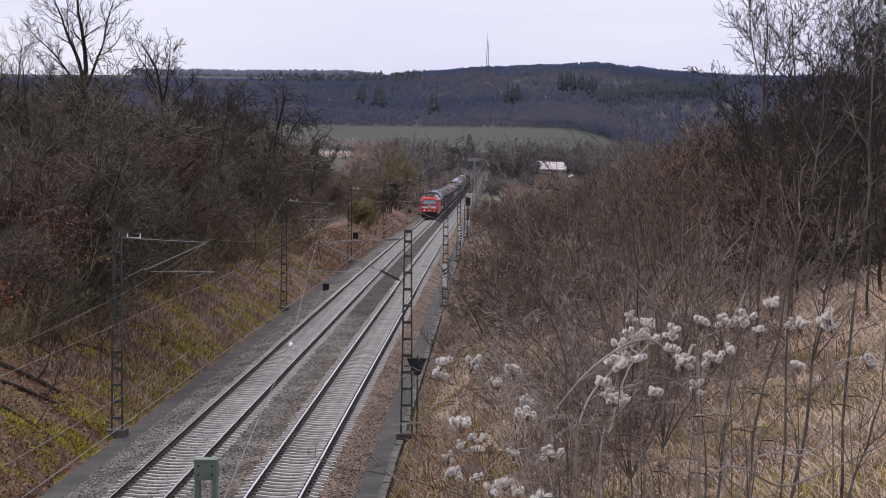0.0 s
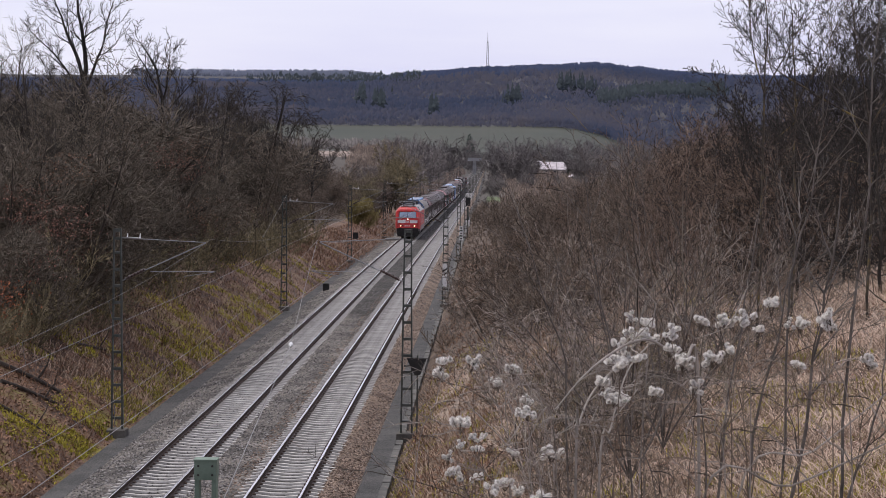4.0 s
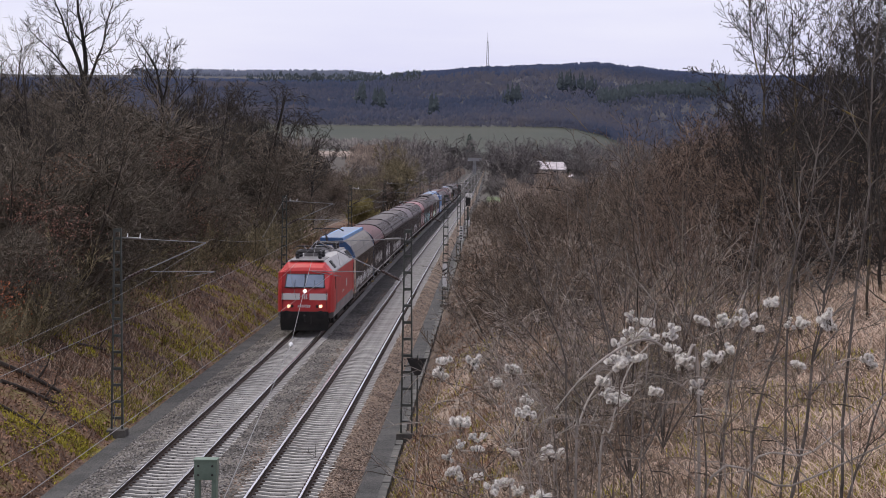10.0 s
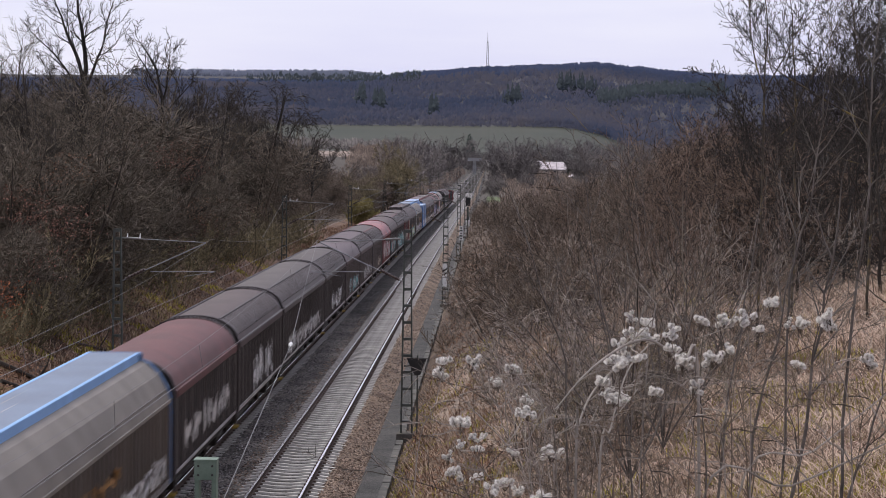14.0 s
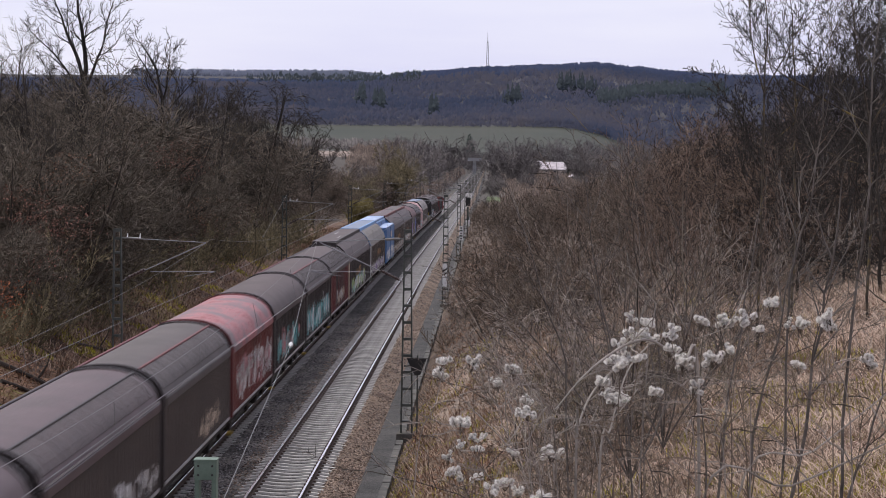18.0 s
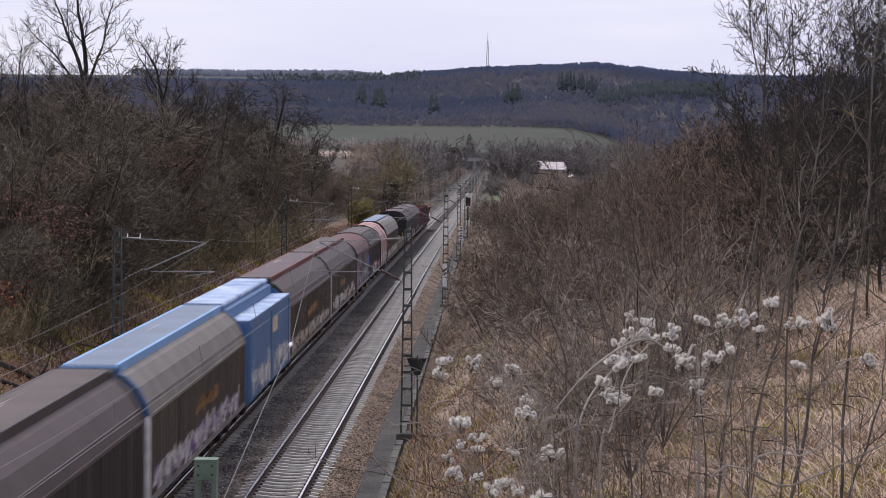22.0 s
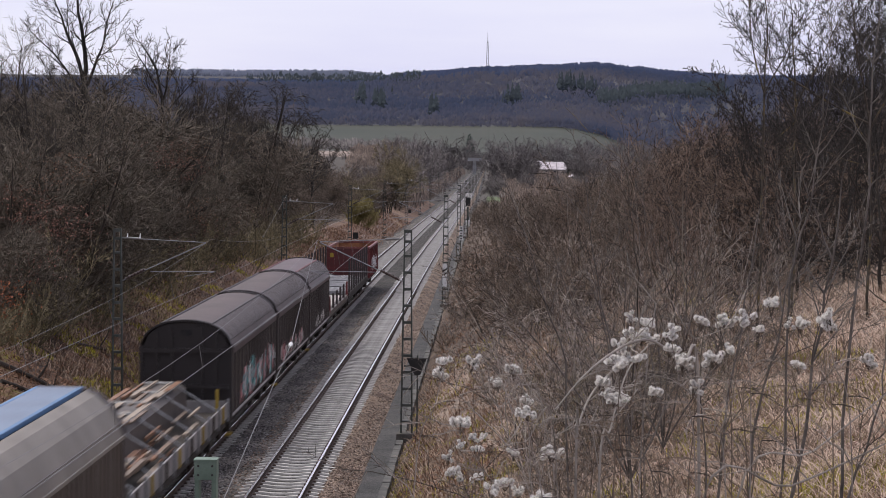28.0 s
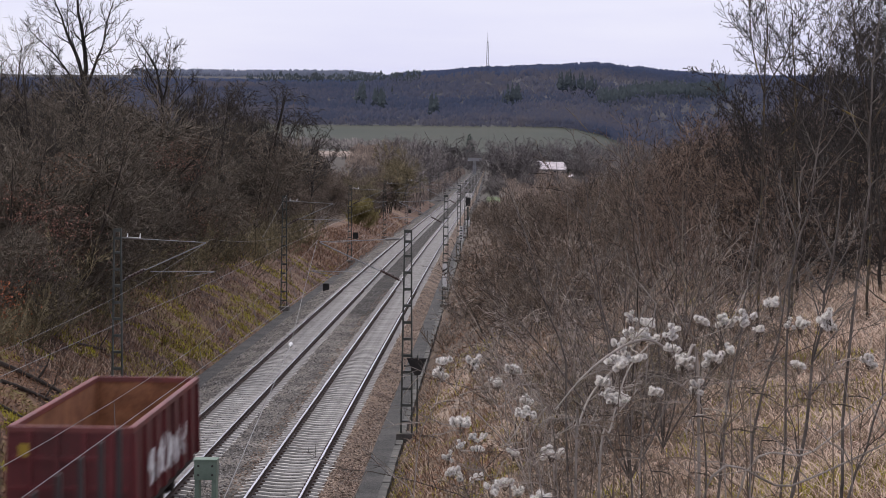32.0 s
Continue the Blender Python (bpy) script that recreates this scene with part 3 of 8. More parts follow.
for tc, side, off, wx in ((TRACK_A, 1, -13.03, -9.75), (TRACK_B, -1, -2.88, -6.05)):
    nm = "overhead_line"
    ol = thing(nm, "messenger and contact wires with droppers over a track", "overhead wire", (0, 0, 0), "overhead lines")
    for k, (a, b) in enumerate(zip(SUP_Y, SUP_Y[1:])):
        r = 0.0075
        zs = 6.43
        part("messenger_wire", Shape().tube(wire_pts(wx, zs, 5.52, a, b), r * 0.65, 4, cap=False), M_WIRE, ol)
        zig = 0.2 * (1 if k % 2 else -1)
        cw = [(p_[0] + zig * (1 - 2 * i / 14), p_[1], line_z(p_[1]) + 5.06) for i, p_ in enumerate(wire_pts(wx + 0.05, 5.1, 5.1, a, b))]
        part("contact_wire", Shape().tube(cw, r, 4, cap=False), M_WIRE, ol)
        if a < 300:
            mp = wire_pts(wx, zs, 5.52, a, b)
            for i in (2, 4, 6, 8, 10, 12):
                part("dropper", Shape().tube([mp[i], (cw[i][0], cw[i][1], cw[i][2])], 0.006, 4), M_WIRE, ol)
    for k, y in enumerate(SUP_Y[1:]):
        dy = 0.0 if k in (0,) else (3.0 if side < 0 else -1.2)
        yy = y + dy if k < 4 else y
        lattice_mast(off + line_dx(yy), yy, side, 6.78 if side > 0 else 6.85, M_MAST, k < 5)

M_BALL = paint("grimy_porcelain", (0.42, 0.42, 0.42), 0.3, rough=0.4)
# anchor post with its stay wire
post = thing("anchor_post", "green painted twin channel steel post top", "post", (-2.82, 20.6, 2.0))
for sx in (-1, 1):
    part("channel", Shape().bevel_box(sx * 0.085 - 0.024, -0.07, -1.0, sx * 0.085 + 0.024, 0.07, 4.36, 0.008), M_GREENMAST, post)
plate = part("head_plate", Shape().bevel_box(-0.112, -0.082, 4.33, 0.112, 0.082, 4.52, 0.006), M_GREENMAST, post)
part("cap", Shape().box(-0.118, -0.09, 4.52, 0.118, 0.09, 4.535), M_GREENMAST, post)
for bx in (-0.07, 0.07):
    for bz in (4.38, 4.47):
        part("bolt", Shape().tube([(bx, -0.095, bz), (bx, -0.08, bz)], 0.011, 8), M_BLACK, plate)
for z in (3.4, 2.4, 1.2, 0.2):
    part("rung", Shape().box(-0.085, -0.06, z - 0.05, 0.085, 0.06, z + 0.05), M_GREENMAST, post)
stay = thing("stay_wire", "thin steel stay wire with a white ball insulator", "wire", (0, 0, 0))
part("wire", Shape().tube([(-2.9, 20.7, 5.45), (-3.2, 25, 5.4), (-4.33, 45, 5.36), (-5.2, 58, 5.75), (-6.05, 72.2, 6.43)], 0.007, 4), M_WIRE, stay)
sb = Shape()
sb.tube([(-4.3, 44.6, 5.36), (-4.31, 44.75, 5.36), (-4.33, 45.0, 5.36), (-4.35, 45.2, 5.36), (-4.36, 45.4, 5.37)], [0.012, 0.042, 0.056, 0.042, 0.012], 10)
part("insulator", sb, M_BALL, stay, "white porcelain ball insulator")
stay = thing("stay_wire", "thin steel stay wire with a white ball insulator", "wire", (0, 0, 0))
part("wire", Shape().tube([(-12.9, 131, 6.7), (-12.3, 112, 4.85)], 0.008, 4), M_WIRE, stay)
part("insulator", Shape().tube([(-12.29, 111.6, 4.82), (-12.3, 111.9, 4.84), (-12.31, 112.2, 4.86)], [0.02, 0.055, 0.02], 8), M_CONCRETE, stay)

# boards and boxes on the masts
def board(name, x, y, z, shape_fn, m, label, cat):
    t = thing(name, label, cat, (x, y, z))
    shape_fn(t)
    return t


def tri_board(t):
    s = Shape()
    s.v = [(-0.36, 0, 0.3), (0.34, 0, 0.3), (0.12, 0, -0.28), (-0.08, 0, -0.28)]
    s.v += [(a, 0.04, c) for a, b, c in s.v]
    s.f = [(0, 1, 2, 3), (7, 6, 5, 4), (0, 4, 5, 1), (1, 5, 6, 2), (2, 6, 7, 3), (3, 7, 4, 0)]
    s.mi = [0] * 6
    part("panel", s, M_BLACK, t)
    part("clamp", Shape().box(-0.45, 0.04, 0.0, 0.0, 0.1, 0.06), M_MAST, t)
    part("pole", Shape().tube([(0.02, 0.07, -2.7), (0.02, 0.07, 0.4)], 0.03, 6), M_MAST, t)


board("signal_board", -2.52, 71.7, 2.1, tri_board, M_BLACK, "black wedge-shaped sign board clamped to a mast", "sign")


def sq_board(w, h):
    def f(t):
        part("panel", Shape().bevel_box(-w / 2, -0.03, -h / 2, w / 2, 0.03, h / 2, 0.02), M_BLACK, t)
        part("clamp", Shape().box(-0.08, 0.03, -0.05, 0.08, 0.3, 0.05), M_MAST, t)
    return f


board("sign_board", -12.72 , 195.0, 1.45 , sq_board(0.5, 0.6), M_BLACK, "square black sign board seen from behind", "sign")
board("sign_board", -12.95, 330.5, -0.3, sq_board(0.5, 0.62), M_BLACK, "square black sign board seen from behind", "sign")


def stripe_board(t):
    part("panel", Shape().bevel_box(-0.15, -0.02, -0.75, 0.15, 0.02, 0.75, 0.01), M_WHITE, t)
    for z in (0.1, 0.35):
        s = Shape()
        s.v = [(-0.15, -0.028, z - 0.16), (0.15, -0.028, z + 0.02), (0.15, -0.028, z + 0.14), (-0.15, -0.028, z - 0.04)]
        s.f, s.mi = [(0, 1, 2, 3)], [0]
        part("stripe", s, M_BLACK, t)
    part("clamp", Shape().box(-0.06, 0.02, -0.1, 0.06, 0.2, 0.1), M_MAST, t)


board("marker_board", -2.98, 135.1, 1.45, stripe_board, M_WHITE, "narrow white marker board with black slanted stripes", "sign")


def plate_board(t):
    for z in (0.25, -0.25, -0.75):
        part("plate", Shape().bevel_box(-0.16, -0.02, z - 0.17, 0.16, 0.02, z + 0.17, 0.02), M_WHITE, t)
        part("bar", Shape().box(-0.09, -0.03, z - 0.06, 0.09, -0.021, z + 0.06), M_BLACK, t)
    part("clamp", Shape().box(-0.06, 0.02, -0.8, 0.06, 0.2, 0.4), M_MAST, t)


board("kilometre_plates", -2.85, 198.2, 1.9, plate_board, M_WHITE, "stack of small white plates on a mast", "sign")
sig = thing("light_signal", "black railway light signal head on a slim post", "signal", (-2.95, 262.0, line_z(262) - 0.6))
part("post", Shape().tube([(0, 0, 0), (0, 0, 4.2)], 0.09, 8), M_MAST, sig)
part("head", Shape().bevel_box(-0.3, -0.15, 4.3, 0.3, 0.15, 5.35, 0.08), M_BLACK, sig)
part("plate", Shape().box(-0.25, -0.05, 1.7, 0.25, 0.0, 2.5), M_WHITE, sig)
part("base", Shape().box(-0.3, -0.3, -0.4, 0.3, 0.3, 0.15), M_CONCRETE, sig)
cab = thing("trackside_box", "small dark trackside equipment box", "box", (-11.9, 150.0, line_z(150) - 0.5))
part("body", Shape().bevel_box(-0.22, -0.2, 0.0, 0.22, 0.2, 0.6, 0.03), M_BLACK, cab)
part("lid", Shape().box(-0.25, -0.23, 0.6, 0.25, 0.23, 0.65, top=0.03), M_MAST, cab)

# ---------------------------------------------------------------- plants
def grow(s, p0, d, length, r, depth, rg, P, mi=0):
    """A limb with its twigs; P: segments, bend, forks and their lengths by depth."""
    segs, bend, rise = P["segs"][depth], P["bend"][depth], P["rise"][depth]
    pts, rad, q, dd = [p0], [r], p0.copy(), d.normalized()
    for k in range(segs):
        dd = (dd + Vector((rg.uniform(-1, 1), rg.uniform(-1, 1), rg.uniform(-1, 1) + rise)) * bend).normalized()
        q = q + dd * (length / segs)
        pts.append(q.copy())
        rad.append(max(r * (1 - (k + 1) / segs * P["taper"][depth]), P["rmin"]))
    if P["sides"][depth] == 1:
        e = dd.orthogonal().normalized()
        e = (Matrix.Rotation(rg.uniform(0, 3.14), 3, dd) @ e) * r
        i = len(s.v)
        s.v += [tuple(p0 - e), tuple(p0 + e), tuple(q)]
        s.f.append((i, i + 1, i + 2))
        s.mi.append(mi)
    elif P["sides"][depth] == 3:
        s.spike(pts, rad, mi)
    else:
        s.tube(pts, rad, P["sides"][depth], mi, cap=False)
    if depth + 1 < len(P["segs"]):
        n = P["kids"][depth]
        n = max(1, round(n * rg.uniform(0.8, 1.2)))
        f0 = P["first"][depth]
        for k in range(n):
            t = f0 + (1 - f0) * (k + rg.random()) / n
            i = min(int(t * segs), segs - 1)
            fr = t * segs - i
            b = pts[i].lerp(pts[i + 1], fr)
            ax = (pts[i + 1] - pts[i]).normalized()
            side = ax.orthogonal().normalized()
            side = Matrix.Rotation(rg.uniform(0, 6.283), 3, ax) @ side
            sp = P["spread"][depth] * rg.uniform(0.7, 1.3)
            nd = ax * math.cos(sp) + side * math.sin(sp)
            ln = length * P["ratio"][depth] * (1 - P["tip"][depth] * t) * rg.uniform(0.7, 1.25)
            grow(s, b, nd, ln, max(rad[i] * P["thin"][depth], P["rmin"]), depth + 1, rg, P, 1)


def shrub_shape(seed, height, stems, P, lean=0.5, spread_r=0.5):
    rg, s = random.Random(seed), Shape()
    for k in range(stems):
        w = rg.uniform(0, 6.283)
        b = Vector((math.cos(w), math.sin(w), 0)) * rg.uniform(0, spread_r)
        d = Vector((math.cos(w) * lean * rg.uniform(0.2, 1.3), math.sin(w) * lean * rg.uniform(0.2, 1.3), 1))
        grow(s, b - Vector((0, 0, 0.3)), d, height * rg.uniform(0.65, 1.05), P["r"] * rg.uniform(0.6, 1.1), 0, rg, P)
    return s


def twig_cloud(s, seed, lobes, n, w, l0, l1, mi=1):
    """Fine crooked twigs that fill rounded lobes (x, y, z, radius, half height), denser towards their outside."""
    rg = random.Random(seed)
    for k in range(n):
        cx, cy, cz, rr, rz = lobes[rg.randrange(len(lobes))]
        d = Vector((rg.gauss(0, 1), rg.gauss(0, 1), rg.gauss(0, 1))).normalized()
        f = rg.random() ** 0.45
        p = Vector((cx + d.x * rr * f, cy + d.y * rr * f, cz + d.z * rz * f))
        t = (d * 0.55 + Vector((rg.gauss(0, 0.6), rg.gauss(0, 0.6), rg.gauss(0.25, 0.5)))).normalized() * rg.uniform(l0, l1)
        e = (Matrix.Rotation(rg.uniform(0, 3.14), 3, t.normalized()) @ t.orthogonal().normalized()) * (w * rg.uniform(0.6, 1.2) / 2)
        m = p + t * 0.5 + Vector((rg.uniform(-1, 1), rg.uniform(-1, 1), rg.uniform(-1, 1))) * t.length * 0.16
        i = len(s.v)
        s.v += [tuple(p - e), tuple(p + e), tuple(m + e * 0.8), tuple(m - e * 0.8), tuple(p + t)]
        s.f += [(i, i + 1, i + 2, i + 3), (i + 3, i + 2, i + 4)]
        s.mi += [mi, mi]
    return s


def lobed(seed, height, width, n):
    """Uneven lobes that together make a domed crown."""
    rg = random.Random(seed)
    out = []
    for k in range(n):
        w, f = rg.uniform(0, 6.283), rg.random() ** 0.6
        z = height * rg.uniform(0.22, 0.86) * (1 - 0.35 * f)
        r = width * rg.uniform(0.22, 0.42)
        out.append((math.cos(w) * width * f * 0.75, math.sin(w) * width * f * 0.75, z, r, r * rg.uniform(0.6, 1.1)))
    return out


def split_parts(s):
    """Separates stems (index 0) from twigs (index 1)."""
    a, b = Shape(), Shape()
    for want, o in ((0, a), (1, b)):
        ids = {}
        for f, m in zip(s.f, s.mi):
            if m == want:
                nf = []
                for i in f:
                    if i not in ids:
                        ids[i] = len(o.v)
                        o.v.append(s.v[i])
                    nf.append(ids[i])
                o.f.append(tuple(nf))
                o.mi.append(0)
    return a, b


def plant(name, s, m_stem, m_twig, label, category, group, stem="stem", twig="crown"):
    t = thing(name, label, category, (0, 0, -500), group)
    a, b = split_parts(s)
    part(stem, a, m_stem, t)
    part(twig, b, m_twig, t)
    return t


P_SHRUB = dict(segs=[5, 3, 1], bend=[0.16, 0.25, 0.3], rise=[0.1, 0.15, 0.1], taper=[0.85, 0.7, 0.7], rmin=0.008, sides=[4, 3, 1], kids=[10, 12], first=[0.2, 0.1],
               spread=[0.85, 0.9], ratio=[0.5, 0.3], tip=[0.6, 0.4], thin=[0.42, 0.45], r=0.03)
P_LIGHT = dict(segs=[4, 2, 1], bend=[0.16, 0.25, 0.3], rise=[0.2, 0.3, 0.2], taper=[0.85, 0.7, 0.5], rmin=0.008, sides=[3, 3, 1], kids=[11, 20], first=[0.08, 0.1],
               spread=[0.7, 0.7], ratio=[0.45, 0.3], tip=[0.5, 0.4], thin=[0.42, 0.45], r=0.04)
P_TREE = dict(segs=[8, 6, 3, 1], bend=[0.07, 0.16, 0.22, 0.3], rise=[0.25, 0.22, 0.15, 0.05], taper=[0.88, 0.85, 0.7, 0.6], rmin=0.011, sides=[8, 5, 3, 1], kids=[13, 9, 10],
              first=[0.3, 0.2, 0.15], spread=[0.72, 0.65, 0.7], ratio=[0.5, 0.42, 0.3], tip=[0.55, 0.5, 0.3], thin=[0.5, 0.42, 0.5], r=0.20)
P_WOOD = dict(segs=[6, 4, 2, 1], bend=[0.10, 0.2, 0.25, 0.3], rise=[0.25, 0.15, 0.05, 0.0], taper=[0.88, 0.8, 0.7, 0.6], rmin=0.0095, sides=[5, 3, 3, 1], kids=[14, 7, 11],
              first=[0.06, 0.12, 0.1], spread=[0.95, 0.8, 0.85], ratio=[0.42, 0.45, 0.36], tip=[0.45, 0.4, 0.3], thin=[0.4, 0.5, 0.5], r=0.10)
P_FAR = dict(segs=[4, 2, 1], bend=[0.09, 0.2, 0.25], rise=[0.25, 0.2, 0.1], taper=[0.88, 0.8, 0.6], rmin=0.055, sides=[3, 3, 1], kids=[16, 26],
             first=[0.12, 0.12], spread=[0.8, 0.8], ratio=[0.52, 0.38], tip=[0.45, 0.4], thin=[0.5, 1.0], r=0.15)

P_WOODSHRUB = dict(P_WOOD, kids=[9, 5, 7], segs=[5, 4, 2, 1], r=0.05, rmin=0.008)
P_OAK = dict(segs=[7, 9, 6, 4, 1], bend=[0.06, 0.17, 0.32, 0.42, 0.4], rise=[0.3, 0.2, 0.2, 0.2, 0.2], taper=[0.6, 0.88, 0.85, 0.8, 0.7], rmin=0.012, sides=[8, 6, 4, 3, 1], kids=[8, 13, 8, 5],
             first=[0.55, 0.2, 0.12, 0.15], spread=[0.6, 0.7, 0.65, 0.6], ratio=[0.9, 0.45, 0.5, 0.55], tip=[0.2, 0.5, 0.4, 0.3], thin=[0.55, 0.42, 0.5, 0.6], r=0.26)
P_WEEP = dict(P_OAK, rmin=0.017, rise=[0.3, 0.15, -0.35, -0.7, -0.6], bend=[0.06, 0.12, 0.22, 0.34, 0.4], kids=[8, 13, 9, 6], spread=[0.6, 0.85, 0.8, 0.8])

rp = random.Random(11)
shrubs_r = [plant("bare_shrub", twig_cloud(shrub_shape(20 + k, 3.4, 11, P_SHRUB, 0.8), 20 + k, lobed(20 + k, 3.3, 2.2, 9), 2600, 0.015, 0.15, 0.42), M_TWIG_R, M_TWIG_R, "bare reddish-brown shrub thicket on the cutting bank", "shrub", "bank shrubs") for k in range(4)]
shrubs_d = [plant("bare_shrub", twig_cloud(shrub_shape(25 + k, 3.6, 11, P_SHRUB, 0.8), 25 + k, lobed(25 + k, 3.6, 2.3, 10), 3000, 0.016, 0.15, 0.45), M_BARK, M_TWIG_D, "dark bare shrub thicket high on the bank", "shrub", "bank shrubs") for k in range(3)]
shrubs_g = [plant("bare_shrub", shrub_shape(40 + k, 3.2, 9, P_SHRUB, 0.9), M_TWIG_G, M_TWIG_R, "bare shrub with grey stems on the cutting bank", "shrub", "bank shrubs") for k in range(2)]
shrubs_l = [plant("bare_shrub", twig_cloud(shrub_shape(60 + k, 4.2, 7, P_WOODSHRUB, 0.7, 0.9), 60 + k, lobed(60 + k, 4.2, 2.6, 11), 4000, 0.02, 0.15, 0.48), M_TWIG, M_TWIG, "dark bare undergrowth shrub at the wood's edge", "shrub", "woodland undergrowth") for k in range(4)]
trees = [plant("bare_tree", shrub_shape(80 + k, 12.5, 1, P_TREE, 0.12, 0.0), M_BARK, M_TWIG, "tall leafless dark tree on the cutting's edge", "tree", "woodland trees", "trunk", "crown") for k in range(4)]


def forked_tree(seed, trunk_h, r0, depth_n=7, twigs=9, ratio=0.78, lean=0.0):
    """A trunk that splits again and again into thinner limbs, with fine twigs along the outer ones."""
    rg, s = random.Random(seed), Shape()

    def limb(p, d, length, r, depth):
        n = 5 if depth < 2 else 3
        pts, rad, q, dd = [p], [r], p.copy(), d.normalized()
        for k in range(n):
            dd = (dd + Vector((rg.uniform(-1, 1), rg.uniform(-1, 1), rg.uniform(-0.8, 1.1))) * (0.06 if depth == 0 else 0.16)).normalized()
            q = q + dd * (length / n)
            pts.append(q.copy())
            rad.append(r * (1 - 0.22 * (k + 1) / n))
        if depth < 4:
            s.tube(pts, rad, 7 if depth < 2 else 5, 0 if depth < 3 else 1, cap=False)
        else:
            s.spike(pts, rad, 1)
        if depth >= 2:
            for k in range(twigs if depth >= 4 else 3):
                i = rg.randrange(n)
                sd = Matrix.Rotation(rg.uniform(0, 6.283), 3, dd) @ dd.orthogonal().normalized()
                td = (dd * 0.7 + sd * 0.8 + Vector((0, 0, 0.15))).normalized()
                b, ln = pts[i].lerp(pts[i + 1], rg.random()), rg.uniform(0.3, 0.8) * trunk_h * 0.11
                e = td.orthogonal().normalized() * 0.0085
                mid = b + td * ln * 0.5 + Vector((rg.uniform(-1, 1), rg.uniform(-1, 1), rg.uniform(-1, 1))) * 0.06
                j = len(s.v)
                s.v += [tuple(b - e), tuple(b + e), tuple(mid + e), tuple(mid - e), tuple(b + td * ln)]
                s.f += [(j, j + 1, j + 2, j + 3), (j + 3, j + 2, j + 4)]
                s.mi += [1, 1]
        if depth < depth_n:
            kids = 3 if depth == 0 else 2
            a0 = rg.uniform(0, 6.283)
            for k in range(kids):
                sd = Matrix.Rotation(a0 + k * 6.283 / kids + rg.uniform(-0.4, 0.4), 3, dd) @ dd.orthogonal().normalized()
                sp = rg.uniform(0.3, 0.62) if depth else rg.uniform(0.35, 0.6)
                nd = dd * math.cos(sp) + sd * math.sin(sp) + Vector((0, 0, 0.12))
                f = ratio if depth else 0.34
                limb(pts[-1], nd, length * f * rg.uniform(0.75, 1.15), rad[-1] * (0.86 if k == 0 else 0.68), depth + 1)
        if depth == 0:
            for k in range(4):                         # lower side limbs
                i = rg.randrange(2, n)
                w = rg.uniform(0, 6.283)
                limb(pts[i], Vector((math.cos(w), math.sin(w), 0.35)), length * rg.uniform(0.2, 0.3), r * 0.3, 4)

    limb(Vector((0, 0, -0.4)), Vector((lean, 0, 1)), trunk_h, r0, 0)
    return s




def oak(seed, trunk_h, r0, limbs, P=P_OAK, lean=0.0):
    """A trunk with crooked main limbs: height on the trunk, lean in degrees, length and stoutness of each."""
    rg, s = random.Random(seed), Shape()
    pts = [Vector((lean * trunk_h * f + rg.uniform(-0.06, 0.06), rg.uniform(-0.06, 0.06), -0.4 + (trunk_h + 0.4) * f)) for f in (0, 0.2, 0.4, 0.6, 0.8, 1.0)]
    s.tube(pts, [r0 * (1.15 - 0.45 * k / 5) for k in range(6)], 9, 0, cap=False)
    for hf, tilt, ln, stout in limbs:
        i = min(int(hf * 5), 4)
        p = pts[i].lerp(pts[i + 1], hf * 5 - i)
        a = radians(tilt)
        grow(s, p, Vector((math.sin(a), rg.uniform(-0.45, 0.45), math.cos(a))), ln, r0 * stout, 1, rg, P)
    return s


def leading_tree(x, y, up, s, label):
    """Stands a single tree so that its crotch or top sits `up` per metre of distance above the eye."""
    t = plant("bare_tree", s, M_OLDBARK, M_OLDBARK, label, "tree", "woodland trees", "trunk", "crown")
    t.matrix_basis = pose(x, y, up, 0, 0, 0)
    return t


woods_b = [plant("understorey_tree", twig_cloud(shrub_shape(75 + k, 6.5, 2, P_WOOD, 0.35, 0.4), 75 + k, lobed(75 + k, 6.4, 2.4, 12), 3600, 0.03, 0.25, 0.75), M_BARK, M_TWIG_R, "brownish twiggy understorey tree in the wood", "tree", "woodland trees", "trunk", "crown") for k in range(2)]
woods = [plant("understorey_tree", twig_cloud(shrub_shape(70 + k, 6.5, 2, P_WOOD, 0.35, 0.4), 70 + k, lobed(70 + k, 6.4, 2.4, 12), 3600, 0.026, 0.25, 0.75), M_BARK, M_TWIG, "twiggy bare understorey tree in the dark wood", "tree", "woodland trees", "trunk", "crown") for k in range(4)]
far_shapes = [twig_cloud(shrub_shape(100 + k, 11, 2, dict(P_FAR, kids=[11, 12]), 0.25, 0.5), 100 + k, lobed(100 + k, 11.5, 3.6, 10), 900, 0.13, 0.6, 1.4) for k in range(3)]
fars = [plant("valley_tree", far_shapes[k], M_MIDTWIG, M_MIDTWIG, "distant leafless tree in the valley", "tree", "valley trees", "trunk", "crown") for k in range(3)]
willow = plant("willow_shrub", twig_cloud(shrub_shape(120, 2.5, 16, dict(P_LIGHT, rmin=0.022, kids=[11, 10]), 1.0, 0.7), 120, lobed(120, 3.3, 2.0, 7), 14000, 0.035, 0.15, 0.45), M_OLIVE, M_OLIVE, "rounded olive-yellow willow bush beside the line", "shrub", "")
olive_tree = plant("olive_tree", twig_cloud(shrub_shape(121, 7.6, 4, P_FAR, 0.35, 0.8), 121, lobed(121, 9.8, 3.6, 14), 14000, 0.045, 0.35, 0.9), M_BARK, M_OLIVETWIG, "broad bare tree with olive twigs beside the line", "tree", "", "trunk", "crown")

used = set()


